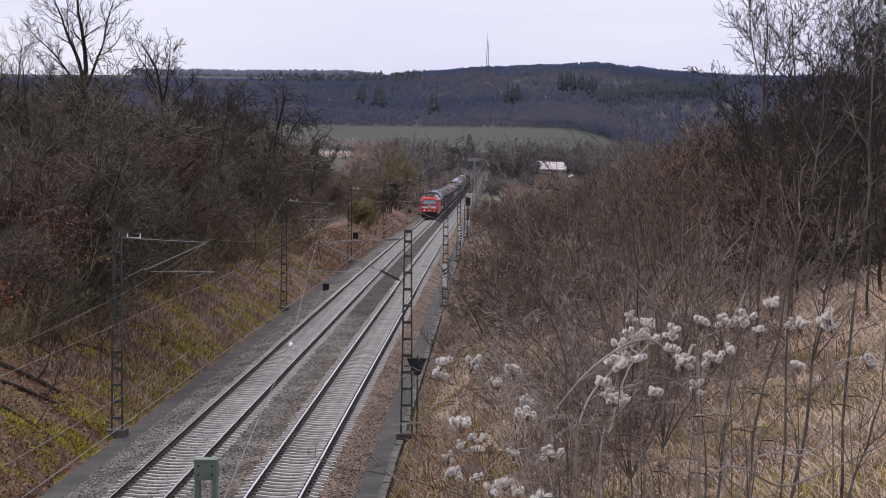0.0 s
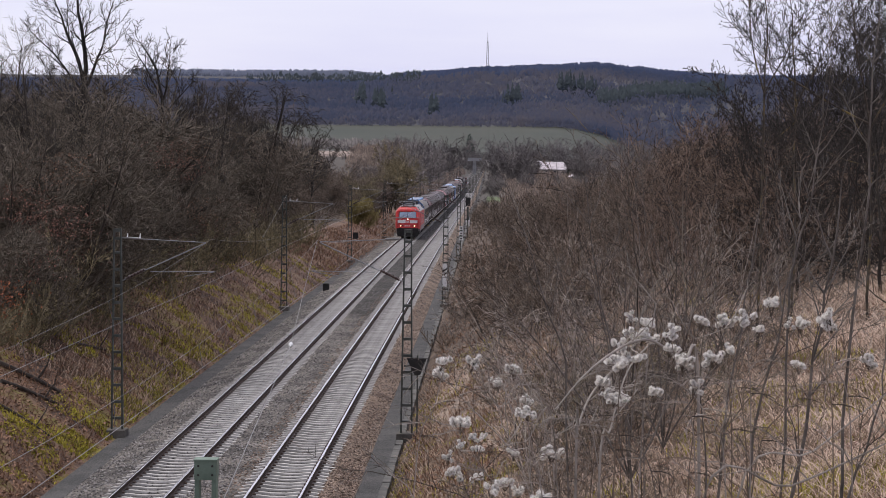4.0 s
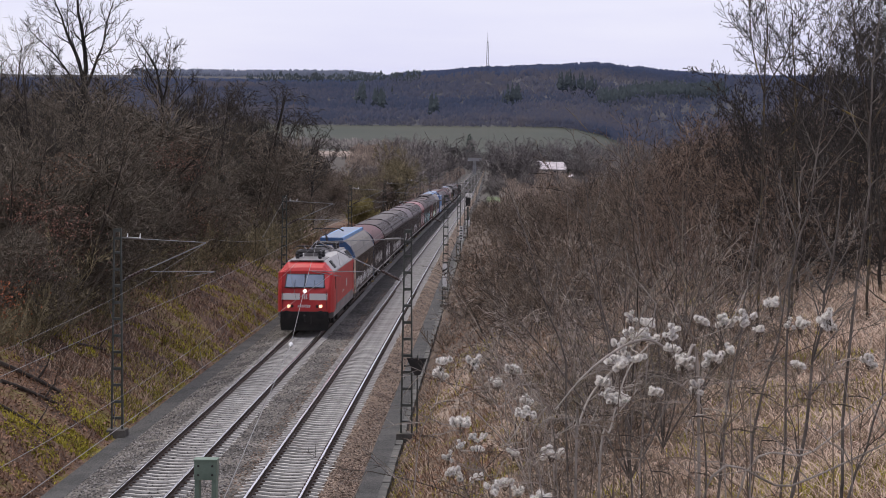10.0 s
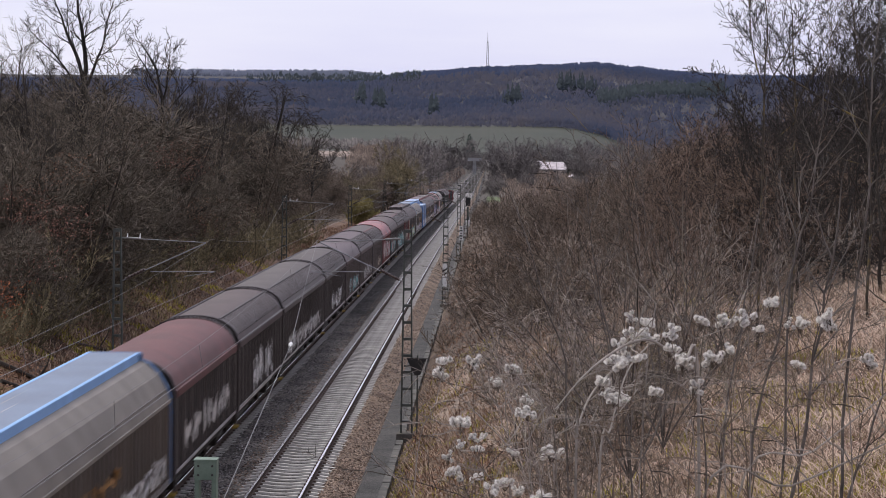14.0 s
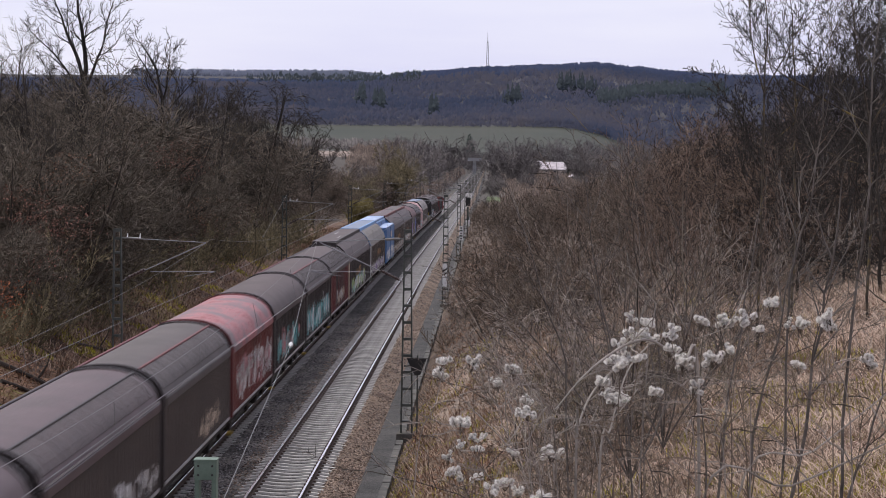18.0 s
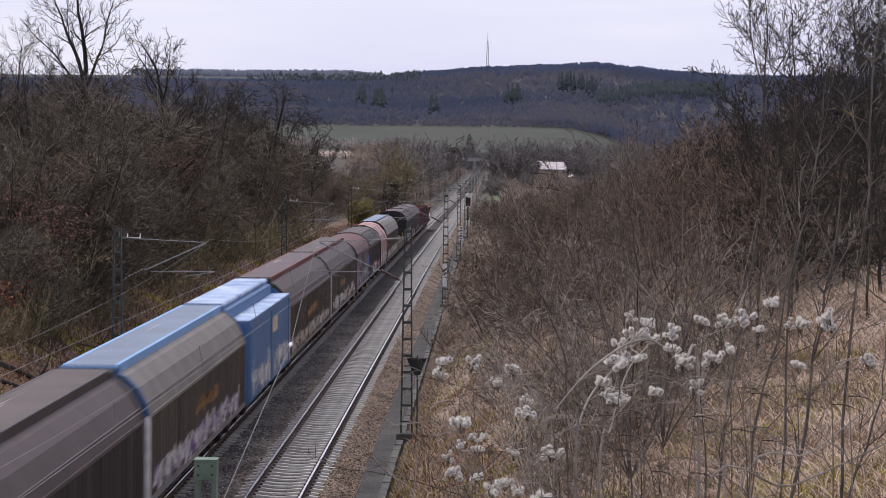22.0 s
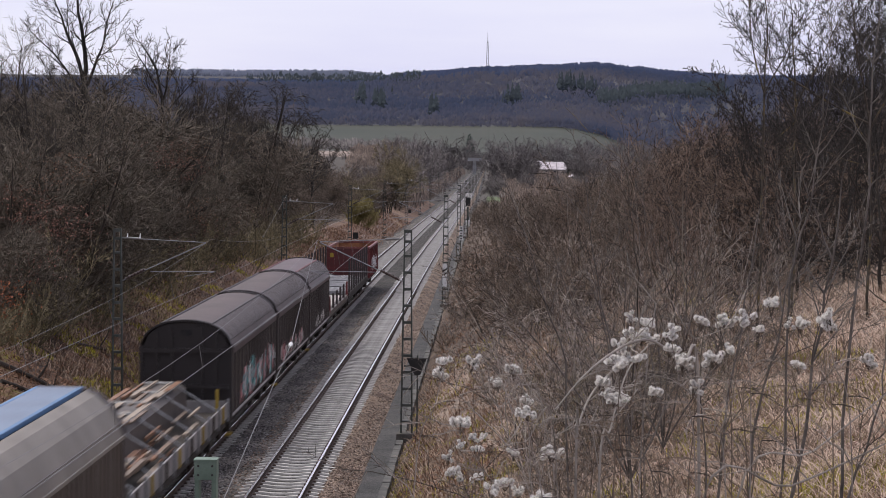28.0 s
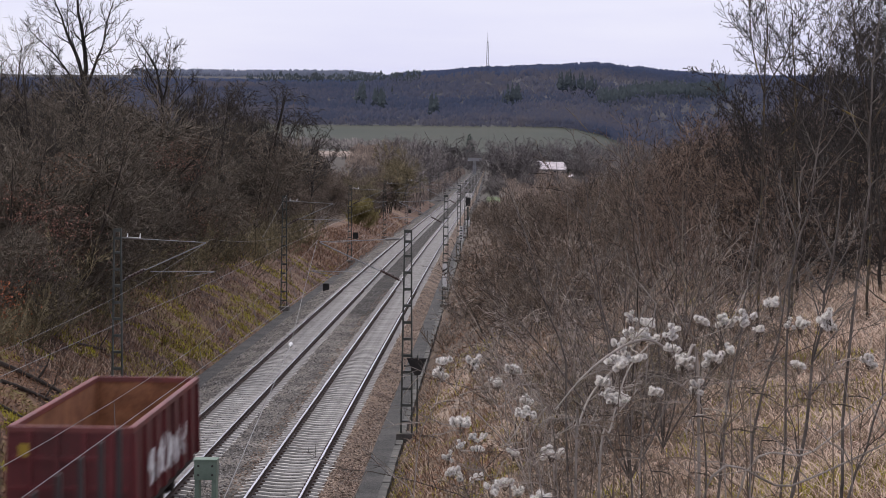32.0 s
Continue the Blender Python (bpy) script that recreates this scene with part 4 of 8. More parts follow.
def put(src, x, y, s=1.0, sz=None, rot=None, sink=0.1, true_size=False, tilt=4):
    rot = rp.uniform(0, 360) if rot is None else rot
    m = pose(x, y, ground_z(x, y) - sink, rp.uniform(-tilt, tilt), rp.uniform(-tilt, tilt), rot) @ Matrix.Diagonal((s, s, sz or s, 1))
    if src.name not in used:
        used.add(src.name)
        src.matrix_basis = m
        return src
    if true_size:                 # a copy takes over its model's scale
        m = m @ Matrix.Diagonal((1 / src.scale.x, 1 / src.scale.y, 1 / src.scale.z, 1))
    return copy_thing(src, m)


P_OPEN = dict(P_SHRUB, kids=[10, 11], rmin=0.0055, r=0.019, bend=[0.2, 0.32, 0.3], rise=[-0.05, 0.15, 0.15], first=[0.2, 0.1], ratio=[0.45, 0.4])
shrubs_o = [plant("bare_shrub", shrub_shape(50 + k, 3.6, 7, P_OPEN, 1.0, 0.4), M_TWIG_G, M_TWIG_G, "open grey-stemmed bare shrub among dry grass", "shrub", "bank shrubs") for k in range(4)]
put(willow, -16.2, 260, 1.2)
put(olive_tree, -20.2, 465, (EYE[2] + 0.008 * 465 - ground_z(-20.2, 465)) / 10.0)
# how the thickets' tops rise or fall with distance, by bearing
EAST_TOP = [(-0.03, -0.03), (0.0, -0.018), (0.036, -0.007), (0.063, 0.001), (0.09, 0.009), (0.105, 0.02), (0.125, 0.031), (0.25, 0.036)]
WEST_TOP = [(0.0, -0.03), (0.035, -0.018), (0.07, -0.006), (0.083, 0.006), (0.1, 0.017), (0.118, 0.024), (0.135, 0.029), (0.25, 0.034)]
# eastern thicket: low by the line and near, taller up the bank
for k in range(118):
    y = 74 + 190 * (k / 118) ** 1.3 + rp.uniform(-2, 2)
    az_lo, az_hi = (0.5 - 1.3 * smooth(80, 140, y) + line_dx(y)) / y, 0.205
    az = az_lo + (az_hi - az_lo) * rp.random() ** 0.9
    room = EYE[2] + lerp_table(az, EAST_TOP) * y - ground_z(az * y, y)
    put(rp.choice(shrubs_d if az > 0.085 else shrubs_r + shrubs_d[:1] + shrubs_g), az * y, y, min(2.3, max(0.4, room / 4.5 * rp.uniform(0.65, 1.02))))
for k in range(36):
    y = rp.uniform(40, 82)
    az = 0.012 + 0.1 * rp.random() if y < 62 else -0.004 + 0.19 * rp.random()
    room = EYE[2] + (lerp_table(az, EAST_TOP) - 0.012) * y - ground_z(az * y, y)
    put(rp.choice(shrubs_o), az * y, y, min(1.15, max(0.4, room / 4.2 * rp.uniform(0.7, 1.0))), tilt=24)
shrubs_y = [plant("bare_shrub", shrub_shape(55 + k, 3.2, 9, dict(P_OPEN, rise=[-0.1, 0.1, 0.1]), 1.2, 0.6), M_OLIVETWIG, M_OLIVETWIG, "olive-stemmed bare shrub with spreading shoots", "shrub", "bank shrubs") for k in range(2)]
for k, (az, y) in enumerate([(0.052, 47), (0.07, 50), (0.085, 46), (0.06, 56), (0.1, 52), (0.04, 53)]):
    put(shrubs_y[k % 2], az * y, y, rp.uniform(0.75, 1.0), tilt=12)
for k in range(14):                                    # thicket at the foot of the bank-top trees
    y = rp.uniform(68, 84)
    az = rp.uniform(0.10, 0.20)
    room = EYE[2] + (0.008 + 0.02 * rp.random()) * y - ground_z(az * y, y)
    put(rp.choice(shrubs_d), az * y, y, min(1.3, max(0.4, room / 4.2)), true_size=True)
# woodland on the western side
for k in range(80):
    y = 80 + 340 * (k / 80) ** 1.3 + rp.uniform(-3, 3)
    lo = (18.0 - 3.0 * smooth(110, 200, y)) / y
    hi = max(0.245, lo + 0.03) if y < 230 else lo + 0.07
    az = lo + (hi - lo) * rp.random() ** 1.2
    room = EYE[2] + lerp_table(az, WEST_TOP) * y - ground_z(-az * y, y)
    if 190 < y < 264 and abs(az - 0.064) < 0.012:
        continue
    edge = 0.55 + 0.45 * smooth(0, 0.03, az - lo)
    put(rp.choice(shrubs_l if y < 175 else shrubs_r[:2]), -az * y, y, min(2.8, max(0.5, edge * room / 5.0 * rp.uniform(0.6, 1.0))))
for k in range(85):
    y = 88 + 250 * (k / 85) ** 1.2 + rp.uniform(-3, 3)
    lo = 18.5 / y
    hi = max(0.245, lo + 0.03) if y < 230 else lo + 0.06
    az = lo + (hi - lo) * rp.random()
    if 190 < y < 264 and abs(az - 0.064) < 0.012:
        continue
    room = EYE[2] + lerp_table(az, WEST_TOP) * y - ground_z(-az * y, y)
    put(rp.choice(woods if y < 165 else woods_b + woods[:1]), -az * y, y, min(1.7, max(0.5, room / 7.6 * rp.uniform(0.75, 1.05))))
for k in range(40):
    y = 92 + 230 * (k / 40) ** 1.1 + rp.uniform(-5, 5)
    az = 19.5 / y + (max(0.25, 19.5 / y + 0.05) - 19.5 / y) * rp.random()
    if az < 0.13 and y > 135:
        continue
    put(rp.choice(trees), -az * y, y, rp.uniform(0.58, 0.85))
gz_ = ground_z(-23.6, 120)
leading_tree(-23.6, 120, gz_, oak(31, EYE[2] + 0.031 * 120 - gz_, 0.25, [(1.0, 7, 7.2, 0.62), (0.98, -22, 6.6, 0.55), (0.95, 27, 6.2, 0.42), (0.93, -52, 5.0, 0.36), (0.86, 66, 3.6, 0.26), (0.82, -64, 4.6, 0.28), (0.66, -78, 3.4, 0.22), (0.6, 72, 3.0, 0.2)]),
             "tall dark oak with a wide crooked bare crown")
gz_ = ground_z(-23.5, 150)
leading_tree(-23.9, 150, gz_, oak(32, EYE[2] + 0.022 * 150 - gz_, 0.2, [(1.0, 2, 5.4, 0.6), (1.0, -16, 4.8, 0.5), (0.97, 20, 4.8, 0.5), (0.9, -38, 3.8, 0.4), (0.86, 40, 3.9, 0.4), (0.75, 62, 3.4, 0.3), (0.7, -58, 3.2, 0.3), (0.5, 70, 2.4, 0.25)]),
             "slender dark tree with an upright bare crown")
gz_ = ground_z(-21.5, 192)
leading_tree(-21.5, 192, gz_, oak(33, 4.2, 0.34, [(1.0, -10, 8.4, 0.5), (1.0, 16, 9.2, 0.55), (0.8, 30, 10.6, 0.5), (0.9, -28, 8.0, 0.45), (0.7, 42, 9.0, 0.4), (0.8, 4, 9.0, 0.4), (0.6, -46, 7.0, 0.35), (0.9, 22, 8.6, 0.4), (0.9, -18, 8.2, 0.4)], P_WEEP),
             "old dark tree with several stems and drooping twigs")
oaks = [plant("bare_tree", oak(34 + k, 5.2, 0.17, [(1.0, rp.uniform(-12, 12), 4.6, 0.6), (0.95, rp.uniform(15, 30), 4.2, 0.5), (0.9, rp.uniform(-34, -18), 4.2, 0.5), (0.75, 50, 3.2, 0.35), (0.7, -52, 3.4, 0.35), (0.5, -70, 2.6, 0.25), (0.45, 68, 2.6, 0.25)]),
              M_OLDBARK, M_BARK, "dark crooked bare tree in the wood", "tree", "woodland trees", "trunk", "crown") for k in range(3)]
OAK_TALL = [max(v.co.z for c in o.children for v in c.data.vertices) for o in oaks]
for x, y, up in [(-29.0, 122, 0.046), (-26.4, 132, 0.043), (-21.4, 112, 0.028), (-20.6, 142, 0.034), (-24.5, 168, 0.036), (-22.4, 176, 0.034), (-27.0, 142, 0.036), (-19.6, 128, 0.026), (-20.8, 160, 0.033), (-25.4, 185, 0.034),
                 (-18.6, 215, 0.010), (-20.0, 232, 0.008), (-24.0, 108, 0.032), (-22.6, 100, 0.024), (-20.4, 94, 0.012), (-19.4, 102, 0.010)]:
    kk = rp.randrange(3)
    put(oaks[kk], x, y, (EYE[2] + up * y - ground_z(x, y)) / OAK_TALL[kk], true_size=True)
thick = [plant("bare_tree", forked_tree(110 + k, 3.4, 0.05, 7, 3), M_OLDBARK, M_OLDBARK, "dark densely twigged bare tree on the bank's top", "tree", "bank trees", "trunk", "crown") for k in range(2)]
for x, y, up, kk in [(11.2, 66, 0.05, 0), (12.2, 68, 0.085, 1), (12.9, 72, 0.075, 0), (14.6, 78, 0.09, 1), (10.6, 70, 0.032, 0), (13.6, 70, 0.08, 1), (15.8, 84, 0.075, 0), (12.5, 80, 0.05, 1), (16.0, 88, 0.06, 0)]:
    tall = max(v.co.z for c in thick[kk].children for v in c.data.vertices)
    put(thick[kk], x, y, (EYE[2] + up * y - ground_z(x, y)) / tall, true_size=True)
P_BUD = dict(P_OAK, bend=[0.06, 0.12, 0.22, 0.3, 0.3], rise=[0.3, 0.12, 0.25, 0.3, 0.2], rmin=0.006, kids=[8, 13, 8, 4], spread=[0.6, 0.8, 0.75, 0.6], ratio=[0.9, 0.42, 0.42, 0.35])


def buds(s, seed, share, size):
    """Plump buds at the ends of the finest twigs."""
    rg = random.Random(seed)
    tips = [f[2] for f, m in zip(list(s.f), list(s.mi)) if m == 1 and len(f) == 3]
    for i in tips:
        if rg.random() < share:
            p, r = Vector(s.v[i]), size * rg.uniform(0.7, 1.3)
            d = Vector((rg.gauss(0, 0.5), rg.gauss(0, 0.5), 1)).normalized() * r * 1.4
            s.spike([p - d * 0.6, p, p + d], [r * 0.3, r * 0.75], 1)
    return s


def budded(x, y, seed, trunk_h, r0, limbs, label, lean=0.0, m=None):
    t = plant("budding_tree", buds(oak(seed, trunk_h, r0, limbs, P_BUD, lean), seed, 0.3, 0.018), m or M_OLDBARK, M_OLDBARK, label, "tree", "bank trees", "trunk", "crown")
    t.matrix_basis = pose(x, y, ground_z(x, y) - 0.1, 0, 0, 0)
    return t


budded(6.6, 51, 41, EYE[2] + 0.030 * 51 - ground_z(6.6, 51), 0.032, [(1.0, 2, 4.0, 0.8), (1.0, -20, 3.2, 0.7), (1.0, 22, 3.0, 0.7), (0.86, -46, 2.2, 0.34), (0.8, 48, 2.0, 0.34), (0.7, -30, 2.2, 0.3)],
       "slender budding tree with lichen on its bark", 0.0, M_LICHEN)
budded(9.6, 53, 42, EYE[2] + 0.016 * 53 - ground_z(9.6, 53), 0.036, [(1.0, -66, 4.6, 0.85), (1.0, -12, 4.6, 0.9), (0.97, 16, 4.4, 0.75), (0.9, -40, 3.6, 0.45), (0.85, 60, 2.8, 0.4), (0.8, -74, 3.0, 0.36)],
       "budding tree with a long branch over the bank", 0.0, M_LICHEN)
budded(8.3, 57, 43, EYE[2] + 0.024 * 57 - ground_z(8.3, 57), 0.034, [(1.0, -8, 4.4, 0.85), (1.0, 18, 4.2, 0.8), (0.95, -34, 3.4, 0.65), (0.9, 44, 3.4, 0.42), (0.8, -60, 2.6, 0.36), (0.7, 66, 2.6, 0.36)], "dense budding tree on the bank's top", 0.0, M_LICHEN)
for k, (x, y, up) in enumerate([(2.7, 40, -0.006), (3.5, 42, 0.002), (4.6, 46, 0.010), (3.0, 47, -0.004), (5.6, 50, 0.012)]):
    g0 = ground_z(x, y)
    ln = (EYE[2] + up * y - g0) * 1.02
    sh = plant("budding_shrub", buds(oak(60 + k, 0.3, 0.035, [(1.0, a_, ln * f_, 0.6) for a_, f_ in ((-4, 1.0), (12, 0.95), (-18, 0.95), (26, 0.8), (-30, 0.7), (8, 0.7))], dict(P_BUD, rmin=0.0045, kids=[8, 10, 5, 3], first=[0.5, 0.35, 0.12, 0.15], ratio=[0.9, 0.3, 0.4, 0.35])), 60 + k, 0.4, 0.013),
               M_SAPLING, M_TWIG_D, "tall budding shrub with long bare shoots", "shrub", "budding shrubs")
    sh.matrix_basis = pose(x, y, g0 - 0.1, 0, 0, rp.uniform(0, 360))
thorns = [plant("budding_tree", buds(oak(44 + k, 1.1, 0.04, [(1.0, rp.uniform(-10, 10), 3.6, 0.6), (1.0, 24, 3.4, 0.55), (0.95, -30, 3.4, 0.5), (0.85, 52, 3.0, 0.42), (0.8, -56, 3.0, 0.42), (0.6, 74, 2.2, 0.3), (0.6, -78, 2.2, 0.3)], P_BUD), 44 + k, 0.3, 0.02),
                M_BARK, M_OLDBARK, "dark densely branched budding tree on the bank's top", "tree", "bank trees", "trunk", "crown") for k in range(2)]
THORN_TALL = [max(v.co.z for c in o.children for v in c.data.vertices) for o in thorns]
for x, y, up in [(11.2, 60, 0.066), (12.6, 66, 0.082), (9.4, 64, 0.036), (12.4, 74, 0.055), (14.8, 78, 0.075), (10.6, 72, 0.034), (12.0, 82, 0.036), (9.8, 80, 0.026)]:
    kk = rp.randrange(2)
    put(thorns[kk], x, y, (EYE[2] + up * y - ground_z(x, y)) / THORN_TALL[kk], true_size=True)
P_SCRUB = dict(P_LIGHT, segs=[3, 1, 1], kids=[9, 18], r=0.02, rmin=0.012)
scrub = [plant("scrub_bush", shrub_shape(140 + k, 1.7, 9, P_SCRUB, 0.9, 0.8), M_TWIG_R, M_TWIG_R, "low reddish-brown scrub bush beside the line", "shrub", "lineside scrub") for k in range(3)]
for k in range(120):                                   # scrub along the foot of the eastern bank
    y = 92 + 330 * (k / 120) ** 1.1 + rp.uniform(-3, 3)
    put(rp.choice(scrub), line_dx(y) - 2.1 + 6.5 * rp.random() ** 1.4, y, rp.uniform(0.55, 1.15))
scrub_w = [plant("undergrowth_bush", shrub_shape(145 + k, 2.2, 10, P_SCRUB, 0.8, 0.9), M_OLIVETWIG, M_OLIVETWIG, "tangled olive-brown undergrowth bush at the wood's foot", "shrub", "woodland undergrowth") for k in range(3)]
for k in range(72):                                    # undergrowth along the top of the western bank
    y = 78 + 175 * (k / 72) ** 1.25 + rp.uniform(-2, 2)
    if y > 192:
        continue
    put(rp.choice(scrub_w), -16.9 + 1.6 * smooth(150, 230, y) - 2.6 * rp.random(), y, rp.uniform(0.85, 1.5))
for k in range(9):                                     # lighter bushes at the wood's near corner
    y = 70 + 2.3 * k
    put(rp.choice(scrub_w), -17.2 - 1.6 * rp.random(), y, rp.uniform(0.8, 1.15), true_size=True)
# valley trees and hedges


nears = [plant("lineside_tree", twig_cloud(shrub_shape(104 + k, 11, 3, dict(P_FAR, rmin=0.025, r=0.12, kids=[14, 16], thin=[0.45, 0.8]), 0.3, 0.8), 104 + k, lobed(104 + k, 11.0, 3.4, 14), 3600, 0.07, 0.4, 1.1), M_BARK, M_OLIVETWIG if k else M_TWIG_R, "bare brownish tree beside the line", "tree", "lineside trees", "trunk", "crown") for k in range(2)]
FAR_TALL = {"lineside_tree": sum(max(v.co.z for v in c.data.vertices) for f in nears for c in f.children if c.name.startswith("crown")) / 2,
            "valley_tree": sum(max(v.co.z for v in c.data.vertices) for f in fars for c in f.children if c.name.startswith("crown")) / 3}


def reach(src, x, y, fall, lo=0.3, hi=2.8):
    """Stands a valley tree so that its top falls `fall` per metre of distance below the eye."""
    room = EYE[2] - fall * y - ground_z(x, y)
    put(src, x, y, min(hi, max(lo, room / FAR_TALL[src.name.split('.')[0]])), true_size=True)


for k in range(105):                                   # west of the line
    y = 400 + 700 * rp.random() ** 1.1
    x = line_dx(y) - 15.0 - y * 0.058 * rp.random()
    open_field = smooth(0.048, 0.056, -x / y)
    reach(rp.choice(fars), x, y, rp.uniform(-0.009, 0.006) * (1 - open_field) + rp.uniform(0.0055, 0.012) * open_field)
for k in range(42):                                    # lineside trees on the western bank
    y = 285 + 210 * rp.random()
    x = line_dx(y) - 16.0 - 7.0 * rp.random()
    reach(rp.choice(nears), x, y, rp.uniform(-0.006, 0.008) if x / y > -0.05 else rp.uniform(0.008, 0.014))
for k in range(45):                                    # scrub trees east of the line
    y = 250 + 290 * rp.random()
    x = line_dx(y) - 1.0 + y * 0.055 * rp.random()
    reach(rp.choice(fars), x, y, rp.uniform(0.024, 0.034) if x > 0 else rp.uniform(0.017, 0.024), 0.15)
for k in range(135):                                   # gardens round the farm
    y = 600 + 490 * rp.random() ** 0.8
    a = rp.uniform(0.003, 0.10)
    fall = rp.uniform(-0.008, 0.013)
    if 0.021 < a < 0.041:
        fall = max(fall, 0.0112)
    reach(rp.choice(fars), a * y, y, fall, 0.3)
for k in range(16):                                    # scrub beside the line beyond the signal
    y = 560 + 480 * rp.random()
    reach(rp.choice(fars), line_dx(y) - 0.5 + y * 0.006 * rp.random(), y, rp.uniform(0.010, 0.017), 0.2)
foot_v, foot_f = [], []
for k in range(150):                                   # woods at the meadow's foot, too far to tell tree from tree
    y = 1110 + 330 * rp.random()
    x = y * rp.uniform(-0.05, 0.11)
    fall = rp.uniform(-0.0085, 0.006) if rp.random() < 0.7 else rp.uniform(0.0, 0.006)
    src, w = rp.choice(far_shapes), rp.uniform(0, 6.283)
    sc = min(2.8, max(0.3, (EYE[2] - fall * y - ground_z(x, y)) / FAR_TALL["valley_tree"]))
    ca, sa, gz_, i0 = math.cos(w) * sc, math.sin(w) * sc, ground_z(x, y), len(foot_v)
    foot_v += [(x + p[0] * ca - p[1] * sa, y + p[0] * sa + p[1] * ca, gz_ + p[2] * sc) for p in src.v]
    foot_f += [tuple(i0 + q for q in f) for f in src.f]
fw = Shape()
fw.v, fw.f, fw.mi = foot_v, foot_f, [0] * len(foot_f)
tagged(new("meadow_foot_wood", fw.mesh("meadow_foot_wood", M_MIDWOOD)), "bare grey trees in a belt below the far meadow", "woodland", kind="stuff")


def far_wood(name, m, count, seed, region, size, label, slim=0.3, sprays=11, cone=False, sink=0.1, fine=1.0):
    """Many trees on the far slopes in one mesh; each a rounded bare crown, or a cone, of loose sprays."""
    r = random.Random(seed)
    s, nor = Shape(), []
    for k in range(count):
        x, y = region(r)
        h = size * r.uniform(0.55, 1.25)
        z = ground_z(x, y) - sink * h
        for q in range(sprays):
            if cone:
                f = (q + 0.5 * r.random()) / sprays
                d, rad = r.uniform(0, 6.283), h * slim * (1.05 - f)
                c = Vector((x + math.cos(d) * rad * 0.4, y + math.sin(d) * rad * 0.4, z + h * f))
                w, hh = rad * r.uniform(0.7, 1.2), h * 0.75 / sprays * 1.6
            else:
                d, e = r.uniform(0, 6.283), r.uniform(-0.5, 1.3)
                rad = h * slim
                c = Vector((x + math.cos(d) * math.cos(e) * rad, y + math.sin(d) * math.cos(e) * rad, z + h * 0.52 + math.sin(e) * h * 0.34))
                w, hh = h * r.uniform(0.04, 0.10) * fine, h * r.uniform(0.07, 0.17)
            a, lean = r.uniform(-0.9, 0.9), r.uniform(-0.5, 0.5) * hh
            dx, dy = math.cos(a) * w, math.sin(a) * w
            i = len(s.v)
            s.v += [(c.x - dx * 0.4, c.y - dy * 0.4, c.z - hh), (c.x + dx, c.y + dy, c.z - hh * r.uniform(-0.1, 0.5)), (c.x + lean, c.y, c.z + hh), (c.x - dx, c.y - dy, c.z + hh * r.uniform(-0.4, 0.4))]
            s.f.append((i, i + 1, i + 2, i + 3))
            s.mi.append(0)
            o = (c - Vector((x, y, z + h * 0.5))).normalized()
            nor += [(o * 0.5 + Vector((r.uniform(-0.2, 0.2), -0.35, 0.6))).normalized()] * 4
    me = s.mesh(name, m)
    me.normals_split_custom_set_from_vertices(nor)       # twigs face every way, so each crown shades as a soft round whole
    return tagged(new(name, me), label, "woodland", kind="stuff")


def reg_lower(r):
    y = 2062 + 830 * r.random() ** 0.9
    return r.uniform(-0.25, 0.2) * y, y


def reg_upper(r):
    y = 2850 + 480 * r.random()
    return r.uniform(-0.25, 0.2) * y, y


def reg_spur(r):
    a = r.uniform(0.012, 0.2)
    edge = 2075 - smooth(0.045, 0.12, a) * 520
    y = edge + (2200 - edge) * r.random()
    return a * y, y


def reg_foot(r):
    y = r.uniform(1250, 1420)
    return r.uniform(-0.2, 0.16) * y, y


def hill_spot(a, up):
    """Where the far slope stands at this bearing and rise from the eye."""
    y = 2050.0
    while y < 3400 and ground_z(a * y, y) < EYE[2] + up * y:
        y += 10
    return a * y, y


CONIFERS = [(-0.0637, 0.0231), (-0.0618, 0.0193), (-0.0541, 0.0172), (-0.0555, 0.0183), (-0.0286, 0.0153), (-0.0499, 0.0254), (-0.0299, 0.0158), (0.0050, 0.0205), (0.0077, 0.0210),
            (0.0110, 0.0205), (0.0326, 0.0267), (0.0361, 0.0275), (0.0402, 0.0267), (0.0434, 0.0262), (0.0470, 0.0257)]


def reg_conifer(r):
    a, up = CONIFERS[r.randrange(len(CONIFERS))]
    return hill_spot(a + r.gauss(0, 0.0014), up + r.gauss(0, 0.0006))


def reg_band(r):
    """A belt of evergreens on the spur and another along the western skyline."""
    if r.random() < 0.6:
        a = r.uniform(0.052, 0.112)
        return hill_spot(a, 0.0215 + 0.004 * smooth(0.052, 0.075, a) + r.uniform(-0.0022, 0.0022))
    a = r.uniform(-0.118, -0.036)
    return hill_spot(a, 0.0312 + r.uniform(-0.0015, 0.001))


def reg_lineside(r):
    """Bushes under the valley's trees, on both sides of the line but not on the lawn."""
    while True:
        y = 370 + 650 * r.random()
        if r.random() < 0.5:
            return line_dx(y) - 14.5 - 0.048 * y * r.random() ** 1.5, y
        x = line_dx(y) + 4 + 0.09 * y * r.random()
        if not (-6 < x < 30 and 455 < y < 600):
            return x, y


